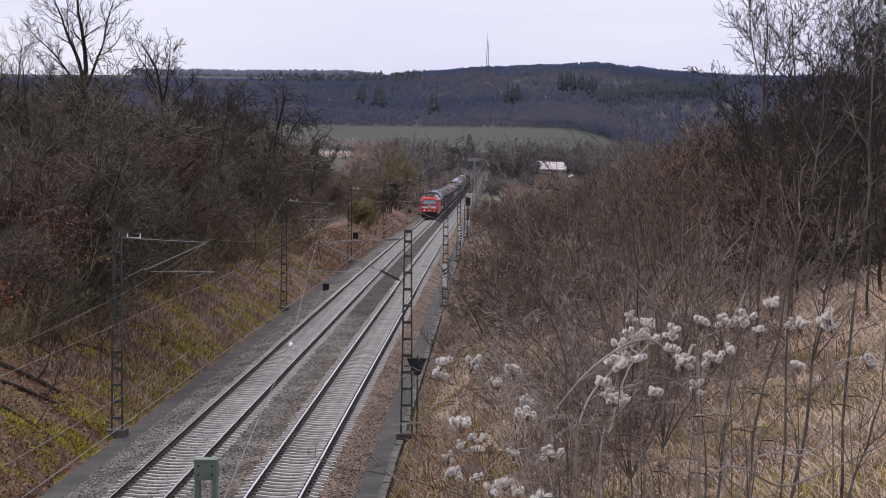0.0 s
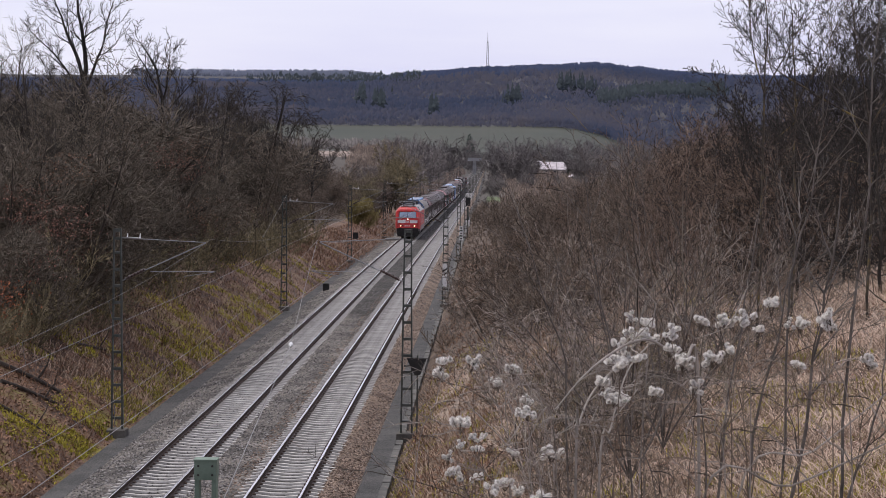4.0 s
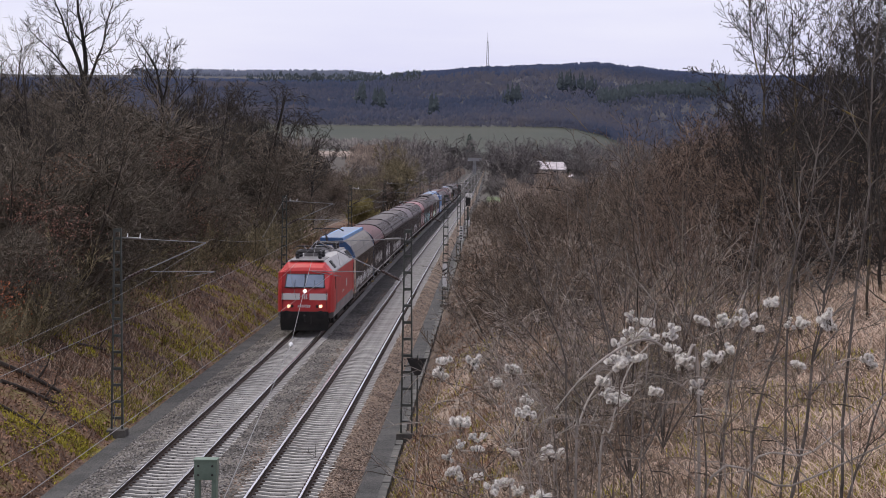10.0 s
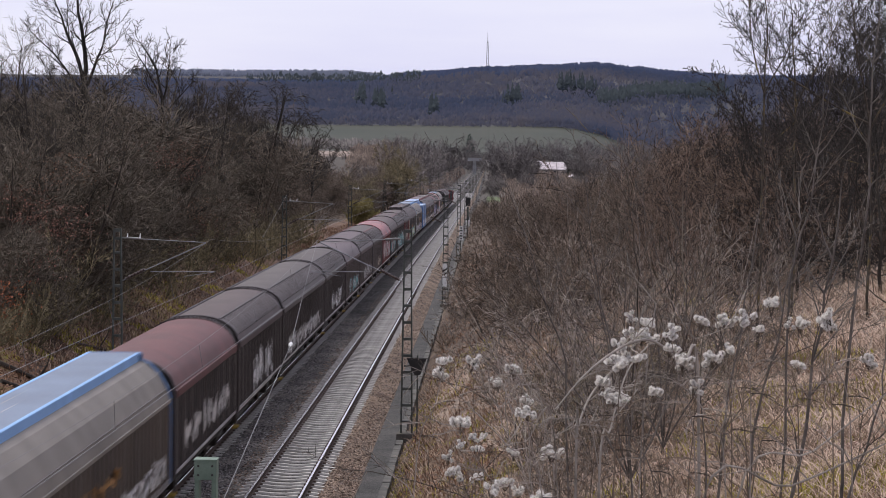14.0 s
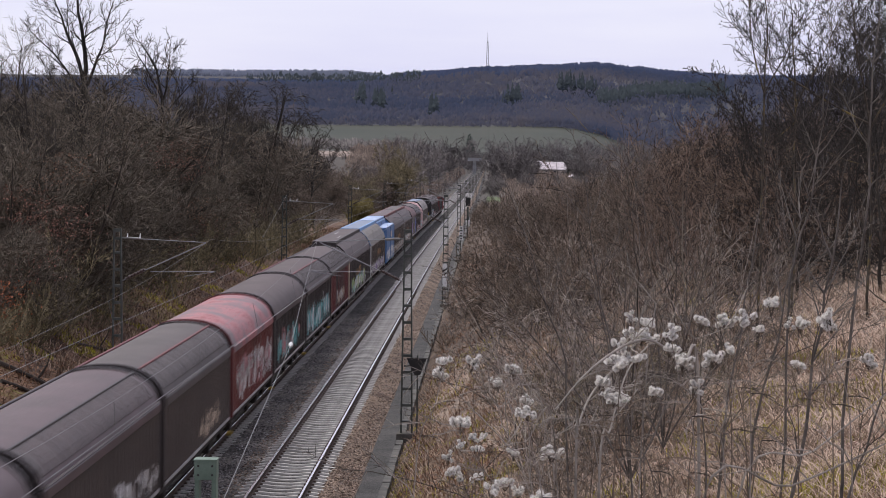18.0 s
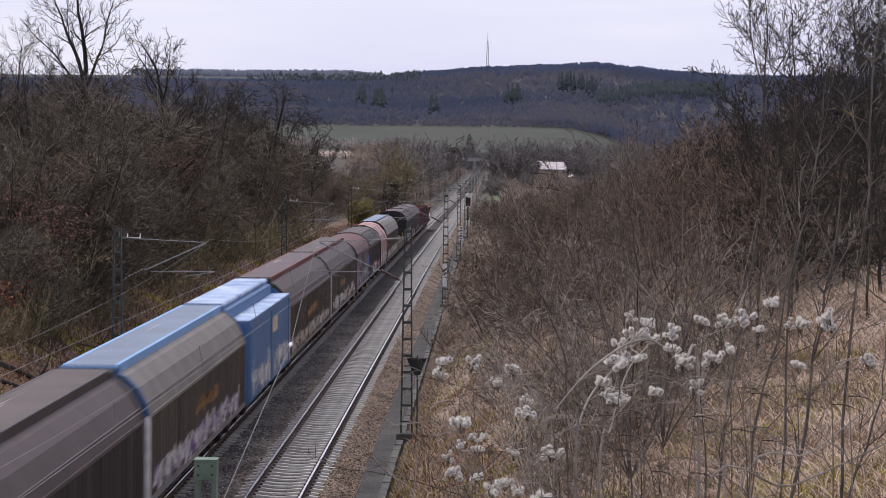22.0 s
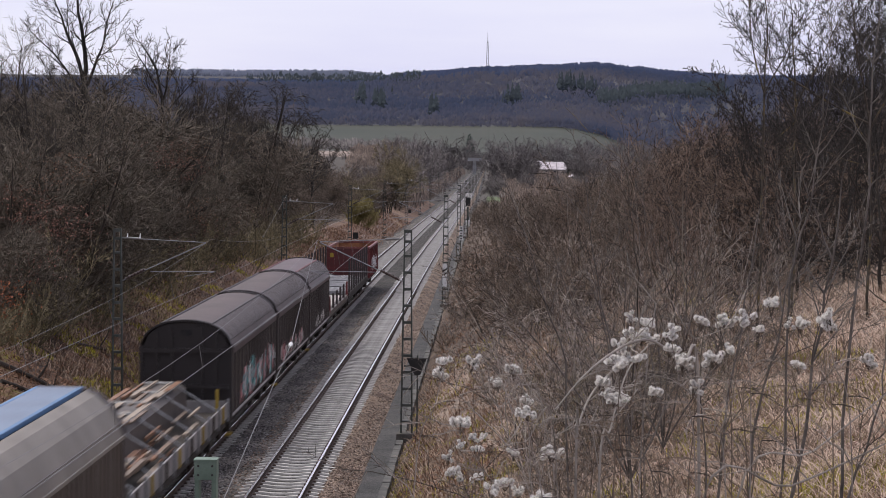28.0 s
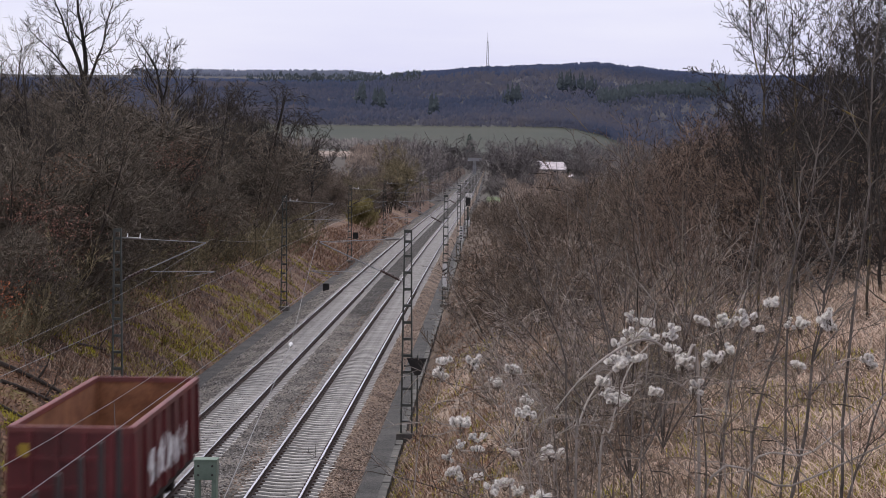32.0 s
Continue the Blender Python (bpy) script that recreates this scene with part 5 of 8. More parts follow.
far_wood("valley_thicket", M_THICKET, 1500, 9, reg_lineside, 4.6, "brown bare bushes under the valley's trees", 0.5, 60, fine=0.3)
far_wood("lower_ridge_wood", M_FARWOOD, 13000, 1, reg_lower, 11.5, "bare wood covering the far slope, haze-blue in its colour")
far_wood("upper_ridge_wood", M_UPPERWOOD, 9000, 6, reg_upper, 10.5, "dark wood along the far ridge, painted with bluish haze", sink=0.25)
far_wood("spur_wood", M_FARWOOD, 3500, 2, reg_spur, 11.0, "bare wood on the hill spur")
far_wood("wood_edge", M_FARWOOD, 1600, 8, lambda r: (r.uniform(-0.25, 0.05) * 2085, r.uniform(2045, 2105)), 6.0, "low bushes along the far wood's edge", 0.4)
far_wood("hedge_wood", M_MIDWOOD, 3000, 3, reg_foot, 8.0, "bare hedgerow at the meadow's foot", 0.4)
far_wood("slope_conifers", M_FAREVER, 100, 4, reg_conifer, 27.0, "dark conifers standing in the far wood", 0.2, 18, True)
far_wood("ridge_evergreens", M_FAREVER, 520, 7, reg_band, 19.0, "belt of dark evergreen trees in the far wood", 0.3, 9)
far_wood("distant_wood", M_HAZEWOOD, 2200, 5, lambda r: (r.uniform(-0.17, -0.02) * 4300, 4300 + r.uniform(-150, 150)), 20.0, "wood on the most distant ridge, painted with pale blue haze", sink=0.4)


def evergreen(x, y, h, w, seed):
    """A dark conifer: a trunk and whorls of drooping sprays."""
    r = random.Random(seed)
    t = thing("evergreen_tree", "dark green conifer among bare trees in the valley", "tree", (x, y, ground_z(x, y)), "valley evergreens")
    part("trunk", Shape().tube([(0, 0, -0.5), (0, 0, h * 0.95)], [h * 0.025, 0.03], 6), M_BARK, t)
    s = Shape()
    for k in range(800):
        f = 0.1 + 0.9 * r.random() ** 1.3
        a, ln = r.uniform(0, 6.283), w * (1.05 - f) * r.uniform(0.5, 1.15) + 0.2
        c, e = Vector((math.cos(a), math.sin(a), 0)), Vector((-math.sin(a), math.cos(a), 0))
        b = Vector((0, 0, h * f)) + c * ln * 0.25
        q = Vector((0, 0, h * f)) + c * ln + Vector((0, 0, r.uniform(-0.5, 0.2)))
        m_ = b.lerp(q, 0.6)
        s.quad(tuple(b), tuple(m_ + e * ln * 0.22 - Vector((0, 0, 0.15))), tuple(q), tuple(m_ - e * ln * 0.22 - Vector((0, 0, 0.15))))
    part("crown", s, M_EVERGREEN, t)


for k, (x, y, h, w) in enumerate([(-15.2, 1420, 23.0, 11.0), (19.6, 1070, 9.0, 2.6), (42.0, 1150, 14.0, 3.2)]):
    evergreen(x, y, h, w, 400 + k)

# ---------------------------------------------------------------- valley things
def house(x, y, w, d, h, roof_h, label, m_wall, m_roof):
    z = ground_z(x, y)
    t = thing("farm_building", label, "building", (x, y, z), "valley buildings")
    part("wall", Shape().box(-w / 2, -d / 2, -1, w / 2, d / 2, h), m_wall, t)
    s = Shape()
    ov = 0.5
    s.v = [(-w / 2 - ov, -d / 2 - ov, h), (w / 2 + ov, -d / 2 - ov, h), (w / 2 + ov, d / 2 + ov, h), (-w / 2 - ov, d / 2 + ov, h), (-w / 2 + 1.5, 0, h + roof_h), (w / 2 - 1.5, 0, h + roof_h)]
    s.f = [(0, 1, 5, 4), (1, 2, 5), (2, 3, 4, 5), (3, 0, 4), (0, 3, 2, 1)]
    s.mi = [0] * 5
    part("roof", s, m_roof, t, "pale tiled roof")
    n = max(2, int(w / 3.5))
    for k in range(n):
        wx = -w / 2 + (k + 0.5) * w / n
        win = part("window", Shape().box(wx - 0.5, -d / 2 - 0.06, h - 2.2, wx + 0.5, -d / 2 + 0.02, h - 0.9), M_GLASSDARK, t)
        part("sill", Shape().box(wx - 0.6, -d / 2 - 0.15, h - 2.35, wx + 0.6, -d / 2 - 0.02, h - 2.2), M_WALLWHITE, win)
    return t


house(31, 1100, 17, 10, 4.4, 4.0, "large pale-roofed farmhouse in the valley", M_WALLWHITE, M_ROOFTILE)
house(22, 1110, 14, 9, 5.0, 3.4, "long pale-roofed barn in the valley", M_WALLWHITE, M_ROOFTILE)
house(14.2, 790, 6, 5, 2.6, 1.0, "small pale shed in the valley", M_WALLWHITE, M_ROOFTILE)
house(36, 900, 6, 5, 3.0, 1.2, "small pale shed in the valley", M_WALLWHITE, M_ROOFTILE)
house(-38, 1150, 8, 7, 4.0, 2.4, "small pale cottage among trees", M_WALLWHITE, M_ROOFTILE)

br = thing("concrete_bridge_pier", "grey concrete T-shaped pier with deck over the line", "bridge", (-9.05, 1090, line_z(1090) - 0.6))
part("column", Shape().bevel_box(-0.9, -0.8, -1.0, 0.9, 0.8, 7.4, 0.2), M_BRIDGE, br)
part("deck", Shape().bevel_box(-3.6, -2.0, 7.4, 3.6, 2.0, 8.5, 0.15), M_BRIDGE, br)
part("parapet", Shape().box(-3.6, -2.0, 8.5, 3.6, -1.8, 9.1), M_BRIDGE, br)

mx, my = -8.3, 3200
radio = thing("radio_mast", "thin lattice radio mast on the ridge", "mast", (mx, my, ground_z(mx, my)))
for sx, sy in ((-1, -1), (1, -1), (1, 1), (-1, 1)):
    part("leg", Shape().tube([(sx * 2.2, sy * 2.2, -3), (sx * 0.8, sy * 0.8, 46)], 0.28, 4), M_MAST, radio)
for z in range(3, 46, 4):
    w = 2.2 - 1.4 * z / 46
    part("brace", Shape().tube([(-w, -w, z), (w, -w, z + 3), (w, w, z), (-w, w, z + 3), (-w, -w, z)], 0.18, 4), M_MAST, radio)
part("antenna", Shape().tube([(0, 0, 44), (0, 0, 60)], [0.35, 0.15], 5), M_MAST, radio)

# ---------------------------------------------------------------- the freight train
def weathered(name, c, streak=0.4, rough=0.52):
    d = (0.03, 0.026, 0.023)
    lo = tuple(a * (1 - streak) + b * streak for a, b in zip(c, d))
    return mat(name, [(0.3, lo), (0.55, c), (0.8, shade(c, 1.25))], scale=0.9, fine=11, stretch=(1, 1.2, 0.35), rough=rough, bump=0.1)


M_RED = mat("loco_red", duo((0.44, 0.030, 0.033), (0.58, 0.050, 0.050)), scale=0.7, fine=10, rough=0.42, bump=0.03)
M_LOCOSKIRT = weathered("loco_grey_skirt", (0.24, 0.23, 0.23))
M_LOCOROOF = weathered("loco_pale_roof", (0.36, 0.35, 0.35), 0.3)
M_LOCOWHITE = paint("loco_white_band", (0.72, 0.70, 0.69), 0.06)
# Blue-grey base colour stands for the sky mirrored in the glass.
M_WINDSCREEN = paint("windscreen", (0.22, 0.26, 0.32), 0.15, rough=0.12, metal=0.6)
M_LAMP = mat("headlamp", duo((0.9, 0.85, 0.7), (0.9, 0.85, 0.7)), emit=((1.0, 0.72, 0.36), 1.5), bump=0)
M_LAMPTOP = mat("top_headlamp", duo((0.9, 0.9, 0.85), (0.9, 0.9, 0.85)), emit=((1.0, 0.88, 0.68), 1.3), bump=0)
M_PANTO = paint("pantograph_dark", (0.03, 0.028, 0.03), 0.3, rough=0.5)
M_UNDER = mat("underframe_dust", duo((0.02, 0.017, 0.015), (0.055, 0.045, 0.038)), scale=2, fine=15, rough=0.9, bump=0.2)
M_WHEEL = mat("wheel_steel", duo((0.04, 0.032, 0.028), (0.09, 0.07, 0.06)), scale=4, fine=20, rough=0.7, metal=0.3)
M_HOOP = weathered("hoop_dark", (0.045, 0.036, 0.036), 0.2)
M_YELLOW = paint("yellow_mark", (0.32, 0.22, 0.03), 0.2)
ROOF = {
    "grey": weathered("roof_grey", (0.088, 0.074, 0.071), 0.4, 0.62), "brown": weathered("roof_brown", (0.084, 0.062, 0.060), 0.4, 0.62),
    "red": weathered("roof_red", (0.118, 0.045, 0.045), 0.4, 0.6), "maroon": weathered("roof_maroon", (0.095, 0.065, 0.068)),
    "pink": mat("roof_pink_flaked", [(0.36, (0.17, 0.14, 0.15)), (0.47, (0.22, 0.13, 0.14)), (0.56, (0.40, 0.17, 0.18)), (0.66, (0.22, 0.06, 0.065)), (0.78, (0.18, 0.13, 0.13))], scale=0.7, fine=8, rough=0.6, bump=0.05),
    "beige": weathered("roof_beige", (0.20, 0.178, 0.152)), "dark": weathered("roof_dark", (0.095, 0.08, 0.078)),
    # lid_blue is grey-blue paint plus some of the sky's reflection, put into the colour
    "salmon": weathered("tarpaulin_salmon", (0.40, 0.235, 0.22), 0.2), "blue": weathered("lid_blue", (0.15, 0.195, 0.275), 0.2, 0.4),
    "paleblue": mat("lid_pale_blue", [(0.3, (0.13, 0.22, 0.42)), (0.5, (0.28, 0.38, 0.58)), (0.7, (0.52, 0.60, 0.74))], scale=0.8, fine=8, rough=0.5, bump=0.03),
}
WALL = {
    "brown": weathered("wall_brown", (0.068, 0.052, 0.047)), "dark": weathered("wall_dark", (0.033, 0.027, 0.027)),
    "red": weathered("wall_red", (0.14, 0.028, 0.03)), "rust": weathered("wall_rust", (0.17, 0.05, 0.045)),
    "grey": weathered("wall_grey", (0.25, 0.235, 0.23)), "blue": weathered("wall_blue", (0.085, 0.175, 0.345), 0.12),
    "umber": weathered("wall_umber", (0.082, 0.064, 0.052)), "salmon": ROOF["salmon"],
}
M_BLUEEND = weathered("end_blue", (0.035, 0.11, 0.25), 0.1)
M_BLUEEDGE = weathered("edge_light_blue", (0.22, 0.40, 0.68), 0.1)
M_REDEDGE = weathered("edge_red", (0.145, 0.032, 0.033), 0.25)
M_STIFF = weathered("worn_stiffener", (0.12, 0.098, 0.09), 0.35)
M_SCRAPE = weathered("scraped_pale_paint", (0.42, 0.40, 0.40), 0.3)
# Lighter than the roofs, so that the ribs' highlight is painted in.
M_RIB = weathered("light_rib_crest", (0.105, 0.088, 0.084), 0.45)
M_BANDRIB = weathered("beige_rib", (0.28, 0.255, 0.23), 0.3)
# Darker copy of the end's blue, for the recess's shade.
M_NICHE = weathered("niche_shaded_blue", (0.015, 0.045, 0.12), 0.1)
SPRAY = {n: paint("spray_" + n, c, 0.25, scale=3) for n, c in dict(
    white=(0.86, 0.85, 0.84), pale=(0.58, 0.555, 0.53), teal=(0.18, 0.56, 0.58), orange=(0.40, 0.20, 0.06), green=(0.28, 0.42, 0.07),
    violet=(0.27, 0.14, 0.40), pink=(0.55, 0.22, 0.24), blue=(0.18, 0.25, 0.70), cream=(0.64, 0.51, 0.39), lemon=(0.5, 0.48, 0.10), black=(0.02, 0.02, 0.025)).items()}

SPEED, HEAD = 23.4306, 342.885
TRAIN = []


def roof_z(x, half=1.45, eave=3.2, top=4.12):
    k = min(1, abs(x) / half)
    return eave + (top - eave) * math.sqrt(max(0, 1 - k ** 2.3))


def running_gear(t, L, bogies):
    part("underframe", Shape().bevel_box(-1.2, -L / 2 + 0.35, 0.82, 1.2, L / 2 - 0.35, 1.08, 0.04), M_UNDER, t)
    for sx in (-1, 1):
        part("sill_beam", Shape().bevel_box(sx * 1.3 - 0.06, -L / 2 + 0.3, 0.80, sx * 1.3 + 0.06, L / 2 - 0.3, 1.07, 0.02), M_UNDER, t)
    axles = [-L / 2 + 2.2, -L / 2 + 4.0, L / 2 - 4.0, L / 2 - 2.2] if bogies else [-L / 2 + 2.6, L / 2 - 2.6]
    for ay in axles:
        ws = part("wheelset", Shape().tube([(-0.85, ay, 0.46), (0.85, ay, 0.46)], 0.08, 8), M_WHEEL, t)
        for sx in (-1, 1):
            part("wheel", Shape().disc_x(sx * 0.69, sx * 0.82, ay, 0.46, 0.46, 16), M_WHEEL, ws)
            part("axle_box", Shape().bevel_box(sx * 1.02 - 0.12, ay - 0.22, 0.28, sx * 1.02 + 0.12, ay + 0.22, 0.66, 0.03), M_UNDER, ws)
            part("spring", Shape().tube([(sx * 1.1, ay - 0.6, 0.8), (sx * 1.1, ay - 0.3, 0.70), (sx * 1.1, ay, 0.66), (sx * 1.1, ay + 0.3, 0.70), (sx * 1.1, ay + 0.6, 0.8)], 0.05, 5), M_UNDER, ws)
    for ey in (-1, 1):
        for sx in (-1, 1):
            b = part("buffer", Shape().tube([(sx * 0.875, ey * (L / 2 - 0.4), 1.05), (sx * 0.875, ey * (L / 2 - 0.05), 1.05)], 0.11, 8), M_UNDER, t)
            part("buffer_plate", Shape().tube([(sx * 0.875, ey * (L / 2 - 0.06), 1.05), (sx * 0.875, ey * (L / 2 - 0.02), 1.05)], 0.24, 10), M_UNDER, b)
        part("coupling", Shape().tube([(0, ey * (L / 2 - 0.4), 1.03), (0, ey * (L / 2 - 0.1), 0.95)], 0.05, 6), M_UNDER, t)


def corrugated_side(L0, L1, z0, z1, x, pitch, depth, sx):
    """A wall with upright ribs, facing sx."""
    s = Shape()
    n = max(4, round((L1 - L0) / pitch))
    xs, ys = [], []
    for k in range(n):
        y = L0 + (L1 - L0) * k / n
        w = (L1 - L0) / n
        ys += [y, y + w * 0.28, y + w * 0.36, y + w * 0.92]
        xs += [x + depth, x + depth, x, x]
    ys.append(L1)
    xs.append(x + depth)
    for y, xx in zip(ys, xs):
        s.v += [(sx * xx, y, z0), (sx * xx, y, z1)]
    for k in range(len(ys) - 1):
        s.f.append((2 * k, 2 * k + 2, 2 * k + 3, 2 * k + 1) if sx > 0 else (2 * k, 2 * k + 1, 2 * k + 3, 2 * k + 2))
        s.mi.append(0)
    return s


def graffiti(t, rg, cols, y0, y1, z0, z1, x, fill=0.8):
    """Sprayed paint: rows of thick jostling strokes in several colours, chopped by the wall's ribs; nothing that reads."""
    for ci, c in enumerate(cols):
        s = Shape()
        e = x + 0.004 + 0.003 * ci
        y = y0 + rg.uniform(0, 0.3) * ci
        hgt = z1 - z0
        while y < y1:
            w = rg.uniform(0.3, 0.6)                       # one blocky form
            if rg.random() < (0.1 if ci == 0 else 0.4) / fill:
                y += w * rg.uniform(0.5, 1.2)
                continue
            top = z0 + hgt * min(1.0, 0.72 + 0.3 * noise.noise((y * 0.4, ci * 3.1, z1 * 7 + y1)) + rg.uniform(-0.08, 0.12))
            for k in range(rg.choice((2, 3))):              # broad patches
                o, tw = y + w * rg.uniform(-0.3, 0.8), rg.uniform(0.12, 0.42)
                a = z0 + rg.uniform(0, 0.45 if ci == 0 else 0.75) * hgt
                b = min(top, a + rg.uniform(0.12, 0.5) * hgt)
                if b - a > 0.06:
                    j = [rg.uniform(-0.09, 0.09) for q in range(8)]
                    i = len(s.v)
                    s.v += [(e, o + j[0], a + j[1]), (e, o + tw * 0.6, a + j[2]), (e, o + tw, (a + b) / 2 + j[3]), (e, o + tw + j[4], b), (e, o + tw * 0.4, b + j[5]), (e, o + j[6], (a + b) / 2 + j[7])]
                    s.f.append(tuple(range(i, i + 6)))
                    s.mi.append(0)
            for k in range(rg.choice((1, 2, 3))):           # slanting strokes
                o, tw, lean = y + w * rg.uniform(-0.2, 0.95), rg.uniform(0.05, 0.14), rg.uniform(-0.4, 0.4)
                a = z0 + rg.uniform(0, 0.6) * hgt
                b = min(top, a + rg.uniform(0.2, 0.7) * hgt)
                if b - a > 0.08:
                    s.quad((e, o, a), (e, o + tw, a + rg.uniform(-0.05, 0.05)), (e, o + tw + lean, b), (e, o + lean, b + rg.uniform(-0.1, 0.1)))
            y += w * rg.uniform(0.92, 1.15)
        if s.f:
            tagged(part("sprayed_paint", s, SPRAY[c], t, "unreadable sprayed paint"), kind="stuff")


STIFFENERS = {}


def wall_posts(t, a, b, z0, z1, x, pitch, m):
    """Upright stiffeners along the wall that faces the other track."""
    n = max(3, round((b - a) / pitch))
    key = (z0, z1, m.name)
    if key not in STIFFENERS:
        STIFFENERS[key] = Shape().box(0, -0.035, z0, 0.016, 0.035, z1).mesh("stiffener", m)
    for k in range(n + 1):
        part("stiffener", STIFFENERS[key], m, t, at=(x, a + (b - a) * k / n, 0))


def end_wall(t, L, ey, m, eave, top, half=1.42):
    s = Shape()
    prof = [(-half, 1.08)] + [(x, roof_z(x, half, eave, top) - 0.04) for x in np.linspace(-half, half, 15).tolist()] + [(half, 1.08)]
    y = ey * (L / 2 - 0.42)
    s.extrude(prof, min(y, y - ey * 0.06), max(y, y - ey * 0.06))
    e = part("end_wall", s, m, t)
    for x in (-0.95, -0.48, 0.48, 0.95):
        part("post", Shape().box(x - 0.06, min(y, y + ey * 0.1), 1.08, x + 0.06, max(y, y + ey * 0.1), roof_z(x, half, eave, top) - 0.15), m, e)
    for z in (2.0, 3.15):
        part("beam", Shape().box(-half + 0.05, min(y, y + ey * 0.13), z - 0.07, half - 0.05, max(y, y + ey * 0.13), z + 0.07), m, e)
    part("hatch", Shape().bevel_box(-0.18, min(y, y + ey * 0.05), 3.62, 0.18, max(y, y + ey * 0.05), 3.82, 0.04), M_BLACK, e)
    return e


def short_wagon(s0, s1, roof, wall, cols=(), ribbed=True, label="", seed=0, end=None, gspan=(0.1, 0.9), gz=(1.25, 2.6), wall2=None, edge=None, marks=False):
    """A two-axle sliding-wall van with an arched roof."""
    L = s1 - s0
    t = thing("sliding_wall_van", label, "freight wagon", (0, 0, 0), "sliding-wall vans")
    rg = random.Random(seed)
    running_gear(t, L, False)
    a, b = -L / 2 + 0.42, L / 2 - 0.42
    eave, top = 3.18, 4.1
    for sx in (-1, 1):
        part("side_wall", corrugated_side(a, b, 1.06, eave - 0.05, 1.40, 0.48, 0.065, sx), WALL[wall], t)
        part("sill", Shape().bevel_box(sx * 1.40 - 0.05, a, 0.98, sx * 1.40 + 0.05, b, 1.12, 0.02), M_UNDER, t)
        e = 1.47
        part("eave_rail", Shape().bevel_box(sx * e - 0.05, a + 0.05, eave - 0.12, sx * e + 0.05, b - 0.05, eave + 0.10, 0.02), ROOF[roof], t)
    # roof: smooth crown and, where the wall has its folding shoulder, ribs across it
    s = Shape()
    xs = np.linspace(-1.46, 1.46, 25).tolist()
    prof = [(x, roof_z(x, 1.47, eave, top)) for x in xs]
    for y in (a, b):
        s.v += [(x, y, z) for x, z in prof]
    n = len(prof)
    for k in range(n - 1):
        s.f.append((k, k + 1, n + k + 1, n + k))
        s.mi.append(0)
    part("roof", s, ROOF[roof], t, smooth=True)
    if ribbed:
        for sx in (-1, 1):
            r = Shape()
            m_ = max(10, int((b - a) / 0.7))
            for k in range(m_):
                y0 = a + 0.25 + (b - a - 0.5) * k / m_
                y1 = y0 + 0.34
                px = [0.82, 0.95, 1.08, 1.2, 1.31, 1.4]
                i0 = len(r.v)
                for x in px:
                    z = roof_z(x, 1.47, eave, top)
                    nx, nz = x / 1.47 * 0.6, 0.6
                    r.v += [(sx * (x + 0.02 * nx), y0, z + 0.05 * nz), (sx * (x + 0.02 * nx), y1, z + 0.05 * nz), (sx * x, y0, z - 0.02), (sx * x, y1, z - 0.02)]
                for q in range(len(px) - 1):
                    u, v = i0 + 4 * q, i0 + 4 * q + 4
                    r.f += [(u, v, v + 1, u + 1), (u + 1, v + 1, v + 3, u + 3), (u + 2, v + 2, v, u)]
                    r.mi += [0] * 3
            tagged(part("shoulder_ribs", r, M_RIB, t, "ribs across the folding shoulder, highlight in their colour"), kind="stuff")
            part("gutter", Shape().tube([(sx * 1.49, a + 0.1, eave + 0.13), (sx * 1.49, b - 0.1, eave + 0.13)], 0.03, 5), M_RIB, t)
            part("lid_edge", Shape().bevel_box(sx * 0.80 - 0.035, a + 0.1, roof_z(0.8, 1.47, eave, top) - 0.02, sx * 0.80 + 0.035, b - 0.1, roof_z(0.8, 1.47, eave, top) + 0.06, 0.015), edge or M_HOOP, t)
    for y in (a, b):
        h = Shape()
        for k in range(len(xs) - 1):
            (xa, za), (xb, zb) = prof[k], prof[k + 1]
            h.quad((xa, y - 0.09, za + 0.045), (xb, y - 0.09, zb + 0.045), (xb, y + 0.09, zb + 0.045), (xa, y + 0.09, za + 0.045))
            h.quad((xa, y - 0.09, za - 0.02), (xb, y - 0.09, zb - 0.02), (xb, y - 0.09, zb + 0.045), (xa, y - 0.09, za + 0.045))
            h.quad((xa, y + 0.09, za + 0.045), (xb, y + 0.09, zb + 0.045), (xb, y + 0.09, zb - 0.02), (xa, y + 0.09, za - 0.02))
        part("roof_hoop", h, M_HOOP if end is None else end, t)
        for sx in (-1, 1):
            part("corner_post", Shape().bevel_box(sx * 1.42 - 0.06, y - 0.09, 1.0, sx * 1.42 + 0.06, y + 0.09, eave + 0.1, 0.02), M_HOOP if end is None else end, t)
    for ey in (-1, 1):
        end_wall(t, L, ey, end or M_HOOP, eave, top)
    if wall2:
        part("door_panel", corrugated_side(a + (b - a) * wall2[1], a + (b - a) * wall2[2], 1.1, eave - 0.1, 1.44, 0.62, 0.035, 1), WALL[wall2[0]], t)
    wall_posts(t, a + 0.2, b - 0.2, 1.12, eave - 0.1, 1.462, 0.48 if wall == "brown" else 0.96 if ribbed else 1.35, WALL["rust"] if wall in ("rust", "red") else M_STIFF)
    part("sill_edge", Shape().box(1.462, a + 0.08, 1.05, 1.486, b - 0.08, 1.13), M_SCRAPE if cols else M_STIFF, t, "pale worn sill edge")
    if cols:
        graffiti(t, rg, list(cols), a + (b - a) * gspan[0], a + (b - a) * gspan[1], gz[0], gz[1], 1.478 if wall2 else 1.466)
    if marks:
        part("sill_mark", Shape().box(1.43, a + 0.1, 0.98, 1.46, a + (b - a) * 0.75, 1.1), SPRAY["pale"], t)
